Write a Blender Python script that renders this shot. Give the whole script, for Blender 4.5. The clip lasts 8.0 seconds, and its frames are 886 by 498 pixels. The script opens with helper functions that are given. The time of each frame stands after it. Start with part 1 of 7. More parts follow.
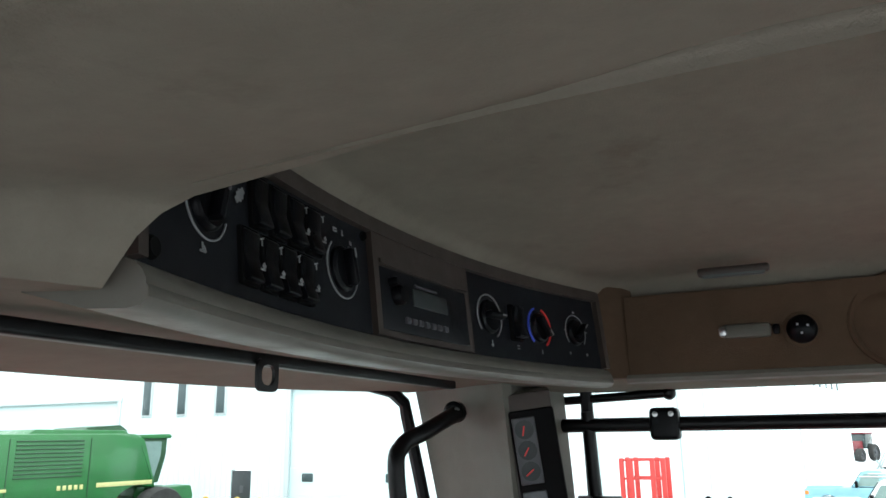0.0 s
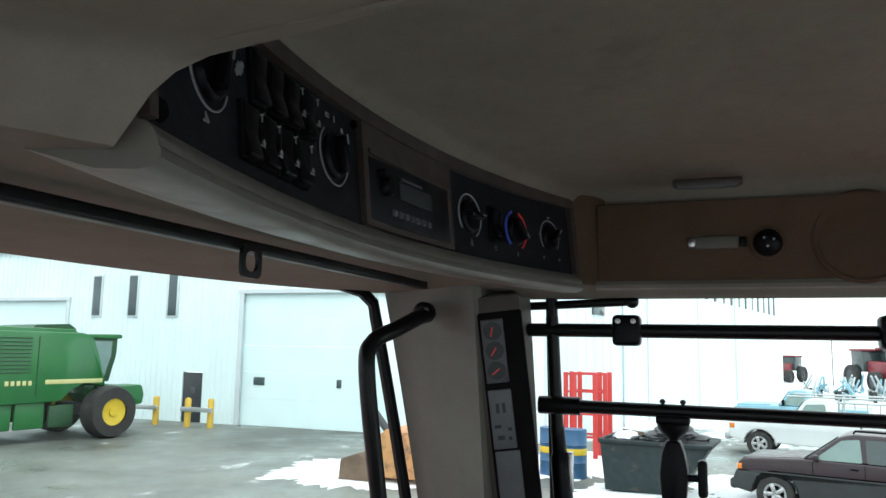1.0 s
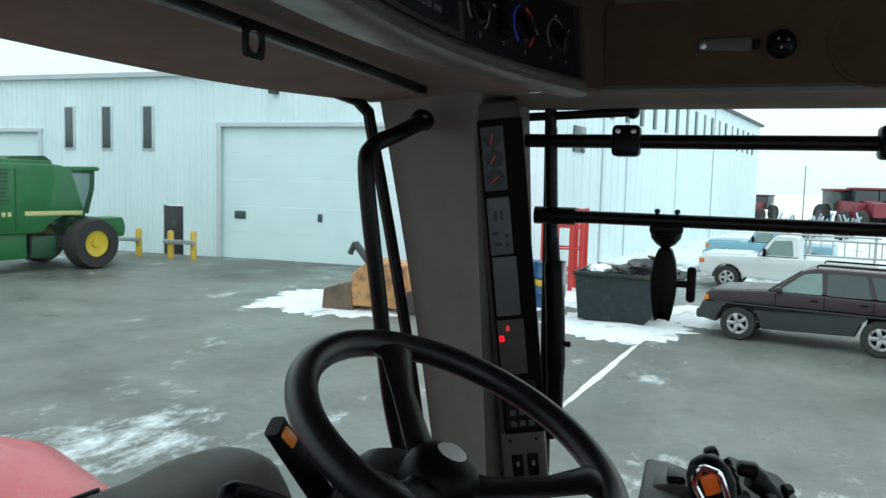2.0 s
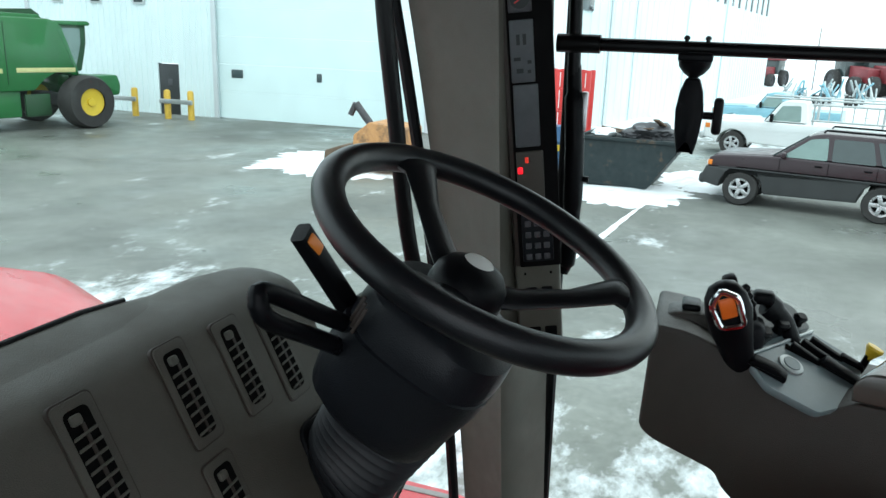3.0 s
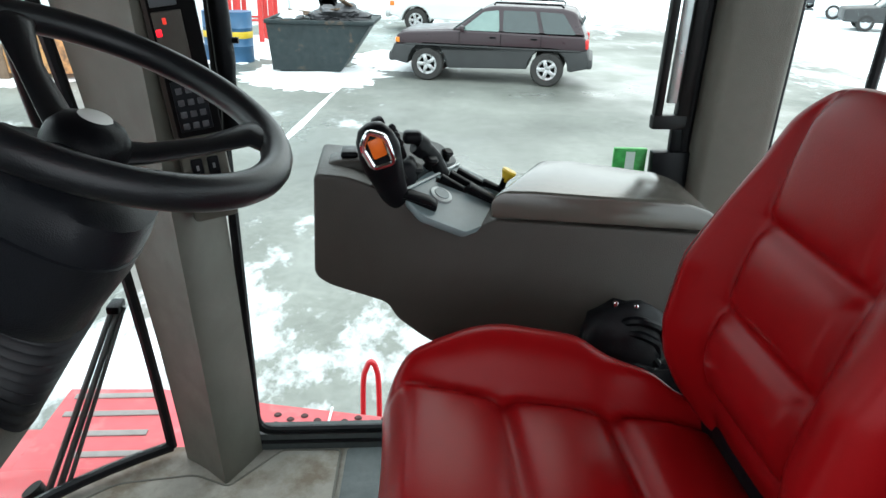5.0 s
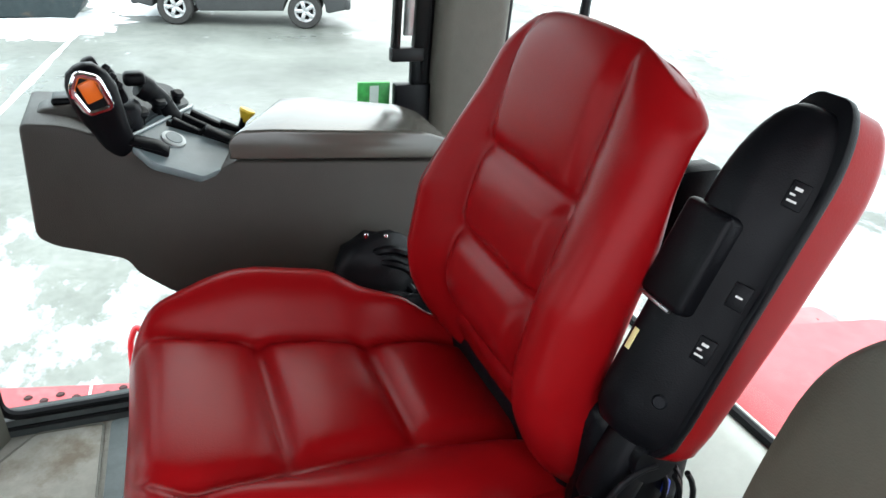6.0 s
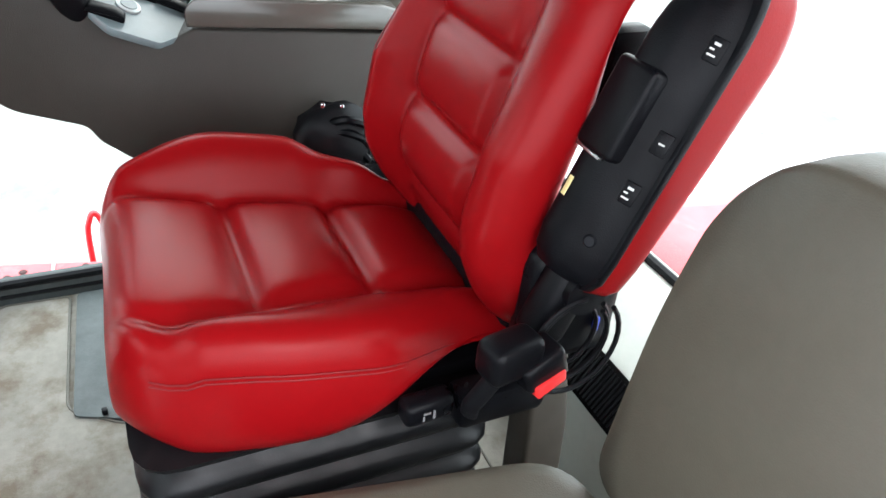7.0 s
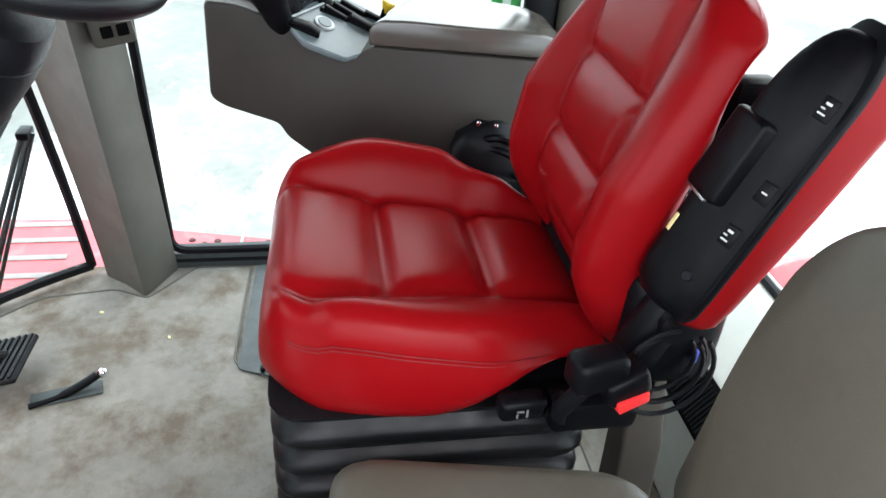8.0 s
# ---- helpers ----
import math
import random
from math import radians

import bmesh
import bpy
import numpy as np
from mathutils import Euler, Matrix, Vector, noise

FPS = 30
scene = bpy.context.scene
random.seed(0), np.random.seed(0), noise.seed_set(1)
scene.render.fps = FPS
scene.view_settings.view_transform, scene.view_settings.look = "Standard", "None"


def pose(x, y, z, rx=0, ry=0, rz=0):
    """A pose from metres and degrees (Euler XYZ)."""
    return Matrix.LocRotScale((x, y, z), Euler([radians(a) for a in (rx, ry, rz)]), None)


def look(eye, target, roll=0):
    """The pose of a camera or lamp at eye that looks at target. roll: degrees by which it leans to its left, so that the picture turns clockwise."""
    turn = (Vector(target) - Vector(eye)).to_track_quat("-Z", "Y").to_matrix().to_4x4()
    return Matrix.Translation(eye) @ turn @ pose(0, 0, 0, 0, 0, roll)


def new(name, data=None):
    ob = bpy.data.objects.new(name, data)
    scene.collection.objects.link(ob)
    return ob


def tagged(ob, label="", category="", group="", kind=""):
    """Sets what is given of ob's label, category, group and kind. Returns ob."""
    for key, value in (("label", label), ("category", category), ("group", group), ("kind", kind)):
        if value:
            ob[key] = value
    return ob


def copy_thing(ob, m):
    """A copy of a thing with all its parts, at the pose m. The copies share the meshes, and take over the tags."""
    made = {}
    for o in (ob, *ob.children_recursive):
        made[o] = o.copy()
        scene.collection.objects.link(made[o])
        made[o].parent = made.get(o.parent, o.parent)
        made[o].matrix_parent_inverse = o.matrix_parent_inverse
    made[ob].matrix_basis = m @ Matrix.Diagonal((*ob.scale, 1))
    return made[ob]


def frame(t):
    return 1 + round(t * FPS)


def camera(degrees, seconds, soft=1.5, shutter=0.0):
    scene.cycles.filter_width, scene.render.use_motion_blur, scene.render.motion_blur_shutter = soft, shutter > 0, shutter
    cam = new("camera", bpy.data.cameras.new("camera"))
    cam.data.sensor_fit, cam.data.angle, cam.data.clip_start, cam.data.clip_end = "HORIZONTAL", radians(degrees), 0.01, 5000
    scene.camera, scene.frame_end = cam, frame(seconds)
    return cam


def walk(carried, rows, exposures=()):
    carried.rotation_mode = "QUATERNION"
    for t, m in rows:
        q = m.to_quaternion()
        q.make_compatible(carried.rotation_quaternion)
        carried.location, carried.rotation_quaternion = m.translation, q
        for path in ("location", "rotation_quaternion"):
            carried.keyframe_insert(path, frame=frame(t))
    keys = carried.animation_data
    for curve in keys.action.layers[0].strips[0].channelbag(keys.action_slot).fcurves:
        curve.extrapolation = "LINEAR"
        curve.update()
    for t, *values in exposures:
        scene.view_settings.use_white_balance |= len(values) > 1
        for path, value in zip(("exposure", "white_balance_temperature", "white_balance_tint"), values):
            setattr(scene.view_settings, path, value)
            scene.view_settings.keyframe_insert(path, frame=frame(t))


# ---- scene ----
cam = camera(60.8, 8.0)
PATH = [
    (0, (-0.764, 0.211, 1.43), (1.013, 0.994, 1.91), -0.9),
    (0.5, (-0.769, 0.225, 1.423), (1.042, 0.971, 1.83), -0.0),
    (1, (-0.774, 0.243, 1.409), (1.085, 0.935, 1.665), 1.0),
    (1.5, (-0.772, 0.259, 1.384), (1.112, 0.93, 1.419), 1.1),
    (2, (-0.77, 0.28, 1.356), (1.119, 0.916, 1.184), 1.5),
    (2.2, (-0.771, 0.287, 1.342), (1.11, 0.912, 1.074), 1.8),
    (3.3, (-0.761, 0.316, 1.274), (1.054, 0.908, 0.679), 1.9),
    (3.5, (-0.762, 0.316, 1.266), (1.045, 0.883, 0.623), 1.8),
    (4, (-0.769, 0.3, 1.248), (1.045, 0.717, 0.517), 1.4),
    (4.5, (-0.778, 0.262, 1.245), (1.067, 0.422, 0.491), 1.2),
    (5, (-0.779, 0.225, 1.24), (1.061, 0.083, 0.469), 1.4),
    (5.2, (-0.78, 0.212, 1.24), (1.036, -0.065, 0.45), 1.9),
    (6.3, (-0.81, 0.163, 1.222), (0.8, -0.597, 0.311), 3.6),
    (6.5, (-0.826, 0.16, 1.221), (0.757, -0.608, 0.27), 3.5),
    (7, (-0.879, 0.2, 1.216), (0.606, -0.558, 0.112), 5.5),
    (7.5, (-0.92, 0.169, 1.236), (0.601, -0.31, 0.028), 3.6),
    (8, (-0.986, 0.161, 1.276), (0.648, -0.165, 0.168), 4.4),
]
walk(cam, [(t, look(eye, target, roll)) for t, eye, target, roll in PATH],
     exposures=[(0, 0.9, 6500, 10), (0.5, 0.72, 6500, 10), (1.0, 0.4, 6450, 10), (1.5, 0.10, 6300, 8), (2.0, -0.25, 6150, 6), (2.2, -0.20, 6150, 6), (3.3, 0.5, 6250, 6), (4.5, 0.8, 6350, 8),
                (5.2, 0.9, 6400, 10), (6.3, 1.55, 6400, 12), (7.0, 1.90, 6400, 13), (8.0, 1.66, 6300, 13)])

# ---------------------------------------------------------------- light
world = bpy.data.worlds.new("overcast_sky")
scene.world = world
world.use_nodes = True
wt = world.node_tree
wt.nodes.clear()
sky = wt.nodes.new("ShaderNodeTexSky")
sky.sky_type, sky.sun_disc = "NISHITA", False
sky.sun_elevation, sky.sun_rotation = radians(38), radians(120)
sky.air_density, sky.dust_density, sky.ozone_density = 1.0, 4.0, 1.0
cloud = wt.nodes.new("ShaderNodeMixRGB")
cloud.inputs[0].default_value = 0.88
cloud.inputs[2].default_value = (10.4, 11.0, 11.4, 1)
wbg = wt.nodes.new("ShaderNodeBackground")
wbg.inputs["Strength"].default_value = 0.12
wout = wt.nodes.new("ShaderNodeOutputWorld")
wt.links.new(sky.outputs[0], cloud.inputs[1])
wtc = wt.nodes.new("ShaderNodeTexCoord")
wsep = wt.nodes.new("ShaderNodeSeparateXYZ")
wmap = wt.nodes.new("ShaderNodeMapRange")
for k, v in ((1, 0.0), (2, 1.0), (3, 1.08), (4, 1.72)):
    wmap.inputs[k].default_value = v
wmul = wt.nodes.new("ShaderNodeVectorMath")
wmul.operation = "SCALE"
wt.links.new(wtc.outputs["Generated"], wsep.inputs[0])
wt.links.new(wsep.outputs["Z"], wmap.inputs[0])
wt.links.new(cloud.outputs[0], wmul.inputs[0])
wt.links.new(wmap.outputs[0], wmul.inputs["Scale"])
wt.links.new(wmul.outputs[0], wbg.inputs["Color"])
wt.links.new(wbg.outputs[0], wout.inputs["Surface"])

sun_data = bpy.data.lights.new("sun", "SUN")
sun_data.energy, sun_data.angle, sun_data.color = 0.6, radians(40), (1.0, 0.97, 0.93)
sun = new("sun", sun_data)
sun.matrix_world = look((-20, -12, 22), (0, 0, 0))


# ---------------------------------------------------------------- materials
def mk(name, base, rough=0.5, metal=0.0, var=0.18, scale=6.0, bump=0.15, bscale=120.0, spec=0.5, coat=0.0,
       stain=None, stain_amount=0.0, stain_scale=3.0, cells=False, emit=None, each=0.0, rvar=0.1):
    """Surface with two scales of tone, fine relief and, where asked, stains of another colour."""
    m = bpy.data.materials.new(name)
    m.use_nodes = True
    nt = m.node_tree
    b = nt.nodes["Principled BSDF"]
    tc = nt.nodes.new("ShaderNodeTexCoord")
    def nz(s, detail=4.0, r=0.6):
        n = nt.nodes.new("ShaderNodeTexNoise")
        n.inputs["Scale"].default_value, n.inputs["Detail"].default_value, n.inputs["Roughness"].default_value = s, detail, r
        nt.links.new(tc.outputs["Object"], n.inputs["Vector"])
        return n.outputs["Fac"]
    def ramp(fac, lo, hi, a, z):
        r = nt.nodes.new("ShaderNodeMapRange")
        r.inputs[1].default_value, r.inputs[2].default_value, r.inputs[3].default_value, r.inputs[4].default_value = lo, hi, a, z
        nt.links.new(fac, r.inputs[0])
        return r.outputs[0]
    tone = nt.nodes.new("ShaderNodeMath")
    tone.operation = "MULTIPLY"
    nt.links.new(ramp(nz(scale), 0.3, 0.7, 1 - var, 1 + var), tone.inputs[0])
    nt.links.new(ramp(nz(scale * 9, 6.0, 0.7), 0.3, 0.7, 1 - var * 0.6, 1 + var * 0.6), tone.inputs[1])
    mul = nt.nodes.new("ShaderNodeVectorMath")
    mul.operation = "SCALE"
    mul.inputs[0].default_value = base
    nt.links.new(tone.outputs[0], mul.inputs["Scale"])
    col = mul.outputs[0]
    if each:
        oi = nt.nodes.new("ShaderNodeObjectInfo")
        m3 = nt.nodes.new("ShaderNodeVectorMath")
        m3.operation = "SCALE"
        nt.links.new(col, m3.inputs[0])
        nt.links.new(ramp(oi.outputs["Random"], 0, 1, 1 - each, 1 + each), m3.inputs["Scale"])
        col = m3.outputs[0]
    if stain:
        mx = nt.nodes.new("ShaderNodeMixRGB")
        mx.inputs[2].default_value = (*stain, 1)
        nt.links.new(ramp(nz(stain_scale, 7.0, 0.68), 0.62 - stain_amount * 0.35, 0.72 - stain_amount * 0.2, 0.0, 1.0), mx.inputs[0])
        nt.links.new(col, mx.inputs[1])
        col = mx.outputs[0]
    nt.links.new(col, b.inputs["Base Color"])
    nt.links.new(ramp(nz(scale * 3), 0.3, 0.7, max(0.03, rough - rvar), min(1, rough + rvar)), b.inputs["Roughness"])
    b.inputs["Metallic"].default_value = metal
    b.inputs["Specular IOR Level"].default_value = spec
    b.inputs["Coat Weight"].default_value = coat
    if bump:
        bp = nt.nodes.new("ShaderNodeBump")
        bp.inputs["Strength"].default_value, bp.inputs["Distance"].default_value = bump, 0.002
        if cells:
            v = nt.nodes.new("ShaderNodeTexVoronoi")
            v.inputs["Scale"].default_value = bscale
            nt.links.new(tc.outputs["Object"], v.inputs["Vector"])
            nt.links.new(v.outputs["Distance"], bp.inputs["Height"])
        else:
            nt.links.new(nz(bscale, 5.0, 0.7), bp.inputs["Height"])
        nt.links.new(bp.outputs[0], b.inputs["Normal"])
    if emit:
        b.inputs["Emission Color"].default_value = (*emit[:3], 1)
        b.inputs["Emission Strength"].default_value = emit[3]
    return m


def mk_glass(name, tint=(0.93, 0.97, 0.96), amount=0.03):
    """A thin clear pane: straight through, with a mirror-like sheen that grows at a slant."""
    m = bpy.data.materials.new(name)
    m.use_nodes = True
    nt = m.node_tree
    nt.nodes.clear()
    tr, gl, mx = (nt.nodes.new(k) for k in ("ShaderNodeBsdfTransparent", "ShaderNodeBsdfGlossy", "ShaderNodeMixShader"))
    fr, sc, out = (nt.nodes.new(k) for k in ("ShaderNodeFresnel", "ShaderNodeMath", "ShaderNodeOutputMaterial"))
    tr.inputs[0].default_value = (*tint, 1)
    gl.inputs["Roughness"].default_value = 0.02
    fr.inputs["IOR"].default_value = 1.45
    sc.operation = "MULTIPLY"
    sc.inputs[1].default_value = amount
    nt.links.new(fr.outputs[0], sc.inputs[0])
    nt.links.new(sc.outputs[0], mx.inputs[0])
    nt.links.new(tr.outputs[0], mx.inputs[1])
    nt.links.new(gl.outputs[0], mx.inputs[2])
    nt.links.new(mx.outputs[0], out.inputs["Surface"])
    return m


M = {
    "liner": mk("headliner_felt", (0.145, 0.128, 0.104), 0.95, var=0.10, scale=5, bump=0.5, bscale=420, spec=0.1, stain=(0.12, 0.104, 0.083), stain_amount=0.05, stain_scale=7),
    "liner_dark": mk("headliner_brown_trim", (0.064, 0.040, 0.025), 0.85, var=0.14, scale=5, bump=0.4, bscale=380, spec=0.15),
    "lip": mk("grey_trim_lip", (0.090, 0.083, 0.070), 0.45, var=0.08, bump=0.15, bscale=300),
    "gasket": mk("brown_gasket", (0.028, 0.019, 0.015), 0.6, var=0.15, bump=0.2),
    "trim": mk("beige_grained_plastic", (0.086, 0.082, 0.068), 0.55, var=0.07, scale=4, bump=0.35, bscale=700, cells=True, spec=0.35),
    "dash": mk("taupe_dash_plastic", (0.072, 0.066, 0.055), 0.55, var=0.07, scale=4, bump=0.35, bscale=700, cells=True, spec=0.35),
    "trim_dark": mk("taupe_grained_plastic", (0.050, 0.043, 0.035), 0.5, var=0.07, scale=4, bump=0.35, bscale=700, cells=True, spec=0.4),
    "lid": mk("beige_armrest_vinyl", (0.075, 0.070, 0.060), 0.20, var=0.04, scale=4, bump=0.02, bscale=600, cells=True, spec=0.8, rvar=0.02),
    "console": mk("dark_taupe_console_plastic", (0.033, 0.028, 0.023), 0.5, var=0.07, scale=4, bump=0.3, bscale=700, cells=True, spec=0.4),
    "vinyl": mk("beige_seat_vinyl", (0.080, 0.073, 0.055), 0.5, var=0.06, scale=5, bump=0.14, bscale=500, cells=True, spec=0.4),
    "leather": mk("red_leather", (0.222, 0.0030, 0.0046), 0.31, var=0.04, scale=3, bump=0.06, bscale=520, cells=True, spec=0.12, rvar=0.02),
    "seam": mk("red_seam_thread", (0.17, 0.004, 0.006), 0.5, bump=0.1),
    "black": mk("black_moulded_plastic", (0.0035, 0.0037, 0.0048), 0.36, spec=0.10, var=0.2, bump=0.10, bscale=600, cells=True),
    "matt_black": mk("matt_black_bezel", (0.0045, 0.0042, 0.0045), 0.7, spec=0.05, var=0.15, bump=0.15, bscale=500),
    "black_soft": mk("black_soft_rubber", (0.0050, 0.0053, 0.0066), 0.45, spec=0.16, var=0.2, bump=0.3, bscale=350),
    "rim": mk("black_wheel_rim_leather", (0.005, 0.0055, 0.007), 0.34, spec=0.3, var=0.1, bump=0.10, bscale=700, cells=True, rvar=0.03),
    "steel_black": mk("black_painted_steel", (0.004, 0.004, 0.0045), 0.38, spec=0.18, var=0.25, bump=0.12, bscale=90),
    "panel": mk("black_switch_panel", (0.006, 0.0068, 0.009), 0.45, spec=0.16, var=0.15, bump=0.2, bscale=500),
    # near-black colour stands in for the shade inside openings and gaps
    "hole": mk("painted_dark_cavity", (0.004, 0.004, 0.004), 0.9, bump=0, spec=0.04),
    "chrome": mk("chromed_metal", (0.75, 0.75, 0.78), 0.12, 1.0, var=0.04, bump=0.02),
    "steel": mk("bare_steel", (0.45, 0.45, 0.46), 0.35, 1.0, var=0.1, bump=0.1),
    "white_mark": mk("white_print", (0.16, 0.16, 0.165), 0.6, var=0.05, bump=0),
    "white_plastic": mk("white_plastic", (0.62, 0.62, 0.60), 0.45, var=0.05, bump=0.1),
    "lcd": mk("grey_display", (0.03, 0.035, 0.035), 0.4, var=0.1, bump=0.0, spec=0.15),
    "lcd_mid": mk("dim_gauge_pane", (0.065, 0.064, 0.070), 0.4, var=0.15, bump=0.0, spec=0.15),
    "column": mk("dark_grey_column_plastic", (0.0062, 0.0070, 0.0092), 0.42, spec=0.18, var=0.15, bump=0.2, bscale=600, cells=True),
    "column_rubber": mk("dark_grey_pleated_rubber", (0.0085, 0.0092, 0.0115), 0.48, spec=0.28, var=0.15, bump=0.15, bscale=350),
    "lcd_pale": mk("pale_display", (0.085, 0.09, 0.097), 0.4, var=0.12, bump=0.0, spec=0.2),
    "orange": mk("orange_button", (0.85, 0.16, 0.015), 0.4, var=0.05, bump=0.05),
    "amber": mk("amber_lens", (0.70, 0.20, 0.02), 0.3, var=0.05, bump=0.02),
    "yellow": mk("yellow_knob", (0.75, 0.50, 0.03), 0.45, var=0.08, bump=0.1),
    "red_mark": mk("red_print", (0.55, 0.02, 0.02), 0.5, var=0.05, bump=0),
    "blue_mark": mk("blue_print", (0.03, 0.06, 0.45), 0.5, var=0.05, bump=0),
    "red_lamp": mk("red_warning_lamp", (0.6, 0.02, 0.01), 0.4, var=0.0, bump=0, emit=(1.0, 0.004, 0.02, 1.3)),
    "red_lamp_dim": mk("red_warning_lamp_dim", (0.5, 0.06, 0.03), 0.4, var=0.0, bump=0, emit=(1.0, 0.03, 0.02, 0.35)),
    "buckle_red": mk("red_buckle_button", (0.75, 0.03, 0.03), 0.35, var=0.05, bump=0.02),
    "grey_plate": mk("grey_control_plate", (0.15, 0.19, 0.20), 0.4, var=0.08, bump=0.1),
    "ledge": mk("light_grey_ledge_plastic", (0.42, 0.44, 0.40), 0.45, var=0.06, bump=0.2, bscale=500),
    "label_yellow": mk("yellow_paper_label", (0.75, 0.65, 0.30), 0.6, var=0.05, bump=0),
    "green_box": mk("green_printed_card", (0.05, 0.33, 0.07), 0.45, var=0.35, scale=60, bump=0.05),
    "carpet": mk("grey_brown_carpet", (0.225, 0.214, 0.188), 0.98, var=0.16, scale=5, bump=1.0, bscale=520, spec=0.05, stain=(0.138, 0.116, 0.090), stain_amount=0.47, stain_scale=6.5),
    "mat": mk("grey_rubber_mat", (0.050, 0.060, 0.060), 0.7, var=0.2, bump=0.3, bscale=200),
    "tractor_red": mk("tractor_red_paint", (0.48, 0.022, 0.03), 0.35, var=0.1, scale=3, bump=0.05, coat=0.3, stain=(0.40, 0.05, 0.055), stain_amount=0.1, stain_scale=5),
    # red paled towards pink: glare and window haze put into the colour
    "platform_red": mk("haze_paled_red_platform_paint", (0.50, 0.075, 0.085), 0.6, var=0.12, scale=4, bump=0.1, stain=(0.50, 0.17, 0.17), stain_amount=0.25, stain_scale=6),
    "tread_hole": mk("platform_dark_dot", (0.06, 0.02, 0.02), 0.8, bump=0.1),
    "tread_slot": mk("platform_slot_grey", (0.24, 0.22, 0.21), 0.8, bump=0.1),
    "plinth": mk("dark_blue_grey_plastic", (0.030, 0.038, 0.042), 0.4, spec=0.35, var=0.1, bump=0.1, bscale=500),
    "bellows": mk("black_pleated_rubber", (0.006, 0.0065, 0.0075), 0.38, spec=0.25, var=0.2, bump=0.15, bscale=300),
    "wiper_grey": mk("grey_wiper_enamel", (0.045, 0.045, 0.045), 0.45, var=0.15, bump=0.05),
    "glass": mk_glass("cab_glass"),
    "car_glass": mk("dark_car_glass", (0.03, 0.045, 0.045), 0.06, var=0.1, bump=0.0, spec=0.8),
    "car_glass_light": mk("greenish_car_glass", (0.16, 0.24, 0.22), 0.08, var=0.1, bump=0.0, spec=0.8),
    "siding": mk("white_ribbed_steel_siding", (0.70, 0.82, 0.83), 0.55, var=0.05, scale=0.6, bump=0.1, bscale=20, each=0.03),
    "overhead_door": mk("white_overhead_door", (0.66, 0.80, 0.80), 0.5, var=0.05, scale=0.7, bump=0.1, bscale=20),
    "roof_trim": mk("pale_roof_trim", (0.55, 0.60, 0.62), 0.5, var=0.06, scale=1, bump=0.05),
    "window_dark": mk("dark_window_pane", (0.06, 0.085, 0.09), 0.12, var=0.1, scale=2, bump=0),
    "door_black": mk("black_steel_door", (0.03, 0.035, 0.038), 0.5, var=0.1, scale=2, bump=0.1),
    "yellow_post": mk("yellow_bollard_paint", (0.62, 0.40, 0.05), 0.5, var=0.12, bump=0.1),
    "combine_green": mk("green_machine_paint", (0.010, 0.125, 0.026), 0.45, var=0.12, scale=1.5, bump=0.06, bscale=30, coat=0.2),
    "decal_pale": mk("pale_decal", (0.52, 0.50, 0.22), 0.5, var=0.1, bump=0.02),
    "combine_dark": mk("dark_machine_green", (0.012, 0.06, 0.02), 0.5, var=0.2, scale=2, bump=0.1),
    "rim_yellow": mk("yellow_wheel_paint", (0.62, 0.44, 0.03), 0.45, var=0.1, bump=0.05),
    "tyre": mk("tyre_rubber", (0.028, 0.027, 0.026), 0.8, var=0.25, scale=4, bump=0.4, bscale=40),
    "dumpster": mk("dark_teal_dumpster_paint", (0.010, 0.019, 0.021), 0.7, var=0.2, scale=2, bump=0.2, bscale=25, stain=(0.12, 0.07, 0.04), stain_amount=0.1, stain_scale=2),
    "post_red": mk("red_rack_paint", (0.50, 0.035, 0.03), 0.5, var=0.12, bump=0.1),
    "barrel_blue": mk("blue_drum_paint", (0.03, 0.10, 0.20), 0.45, var=0.12, bump=0.1),
    "suv_paint": mk("maroon_car_paint", (0.023, 0.010, 0.014), 0.36, var=0.08, scale=1.5, bump=0.02, coat=0.08),
    "suv_clad": mk("grey_lower_cladding", (0.034, 0.036, 0.037), 0.6, var=0.12, scale=2, bump=0.1),
    "white_paint": mk("white_vehicle_paint", (0.70, 0.73, 0.73), 0.35, var=0.05, scale=1, bump=0.02, coat=0.3),
    "blue_paint": mk("light_blue_vehicle_paint", (0.22, 0.42, 0.50), 0.35, var=0.08, scale=1, bump=0.02, coat=0.3),
    "ladder": mk("grey_aluminium_ladder", (0.45, 0.48, 0.48), 0.45, 0.6, var=0.1, bump=0.05),
    "alloy": mk("silver_alloy_wheel", (0.55, 0.56, 0.57), 0.3, 0.8, var=0.1, bump=0.02),
    "orange_machine": mk("faded_orange_machine_paint", (0.48, 0.24, 0.09), 0.6, var=0.15, scale=2, bump=0.15, stain=(0.15, 0.09, 0.05), stain_amount=0.35, stain_scale=3),
    "rusty": mk("rusty_brown_steel", (0.13, 0.085, 0.055), 0.75, var=0.3, scale=3, bump=0.3),
    "snow": mk("packed_snow", (0.80, 0.83, 0.85), 0.6, var=0.06, scale=1.5, bump=0.6, bscale=9, stain=(0.45, 0.44, 0.41), stain_amount=0.22, stain_scale=1.2),
    "far_red": mk("distant_red_machine", (0.20, 0.028, 0.035), 0.5, var=0.2, scale=0.5, bump=0.05),
    "far_dark": mk("distant_dark_machine", (0.05, 0.05, 0.055), 0.6, var=0.2, scale=0.5, bump=0.05),
}

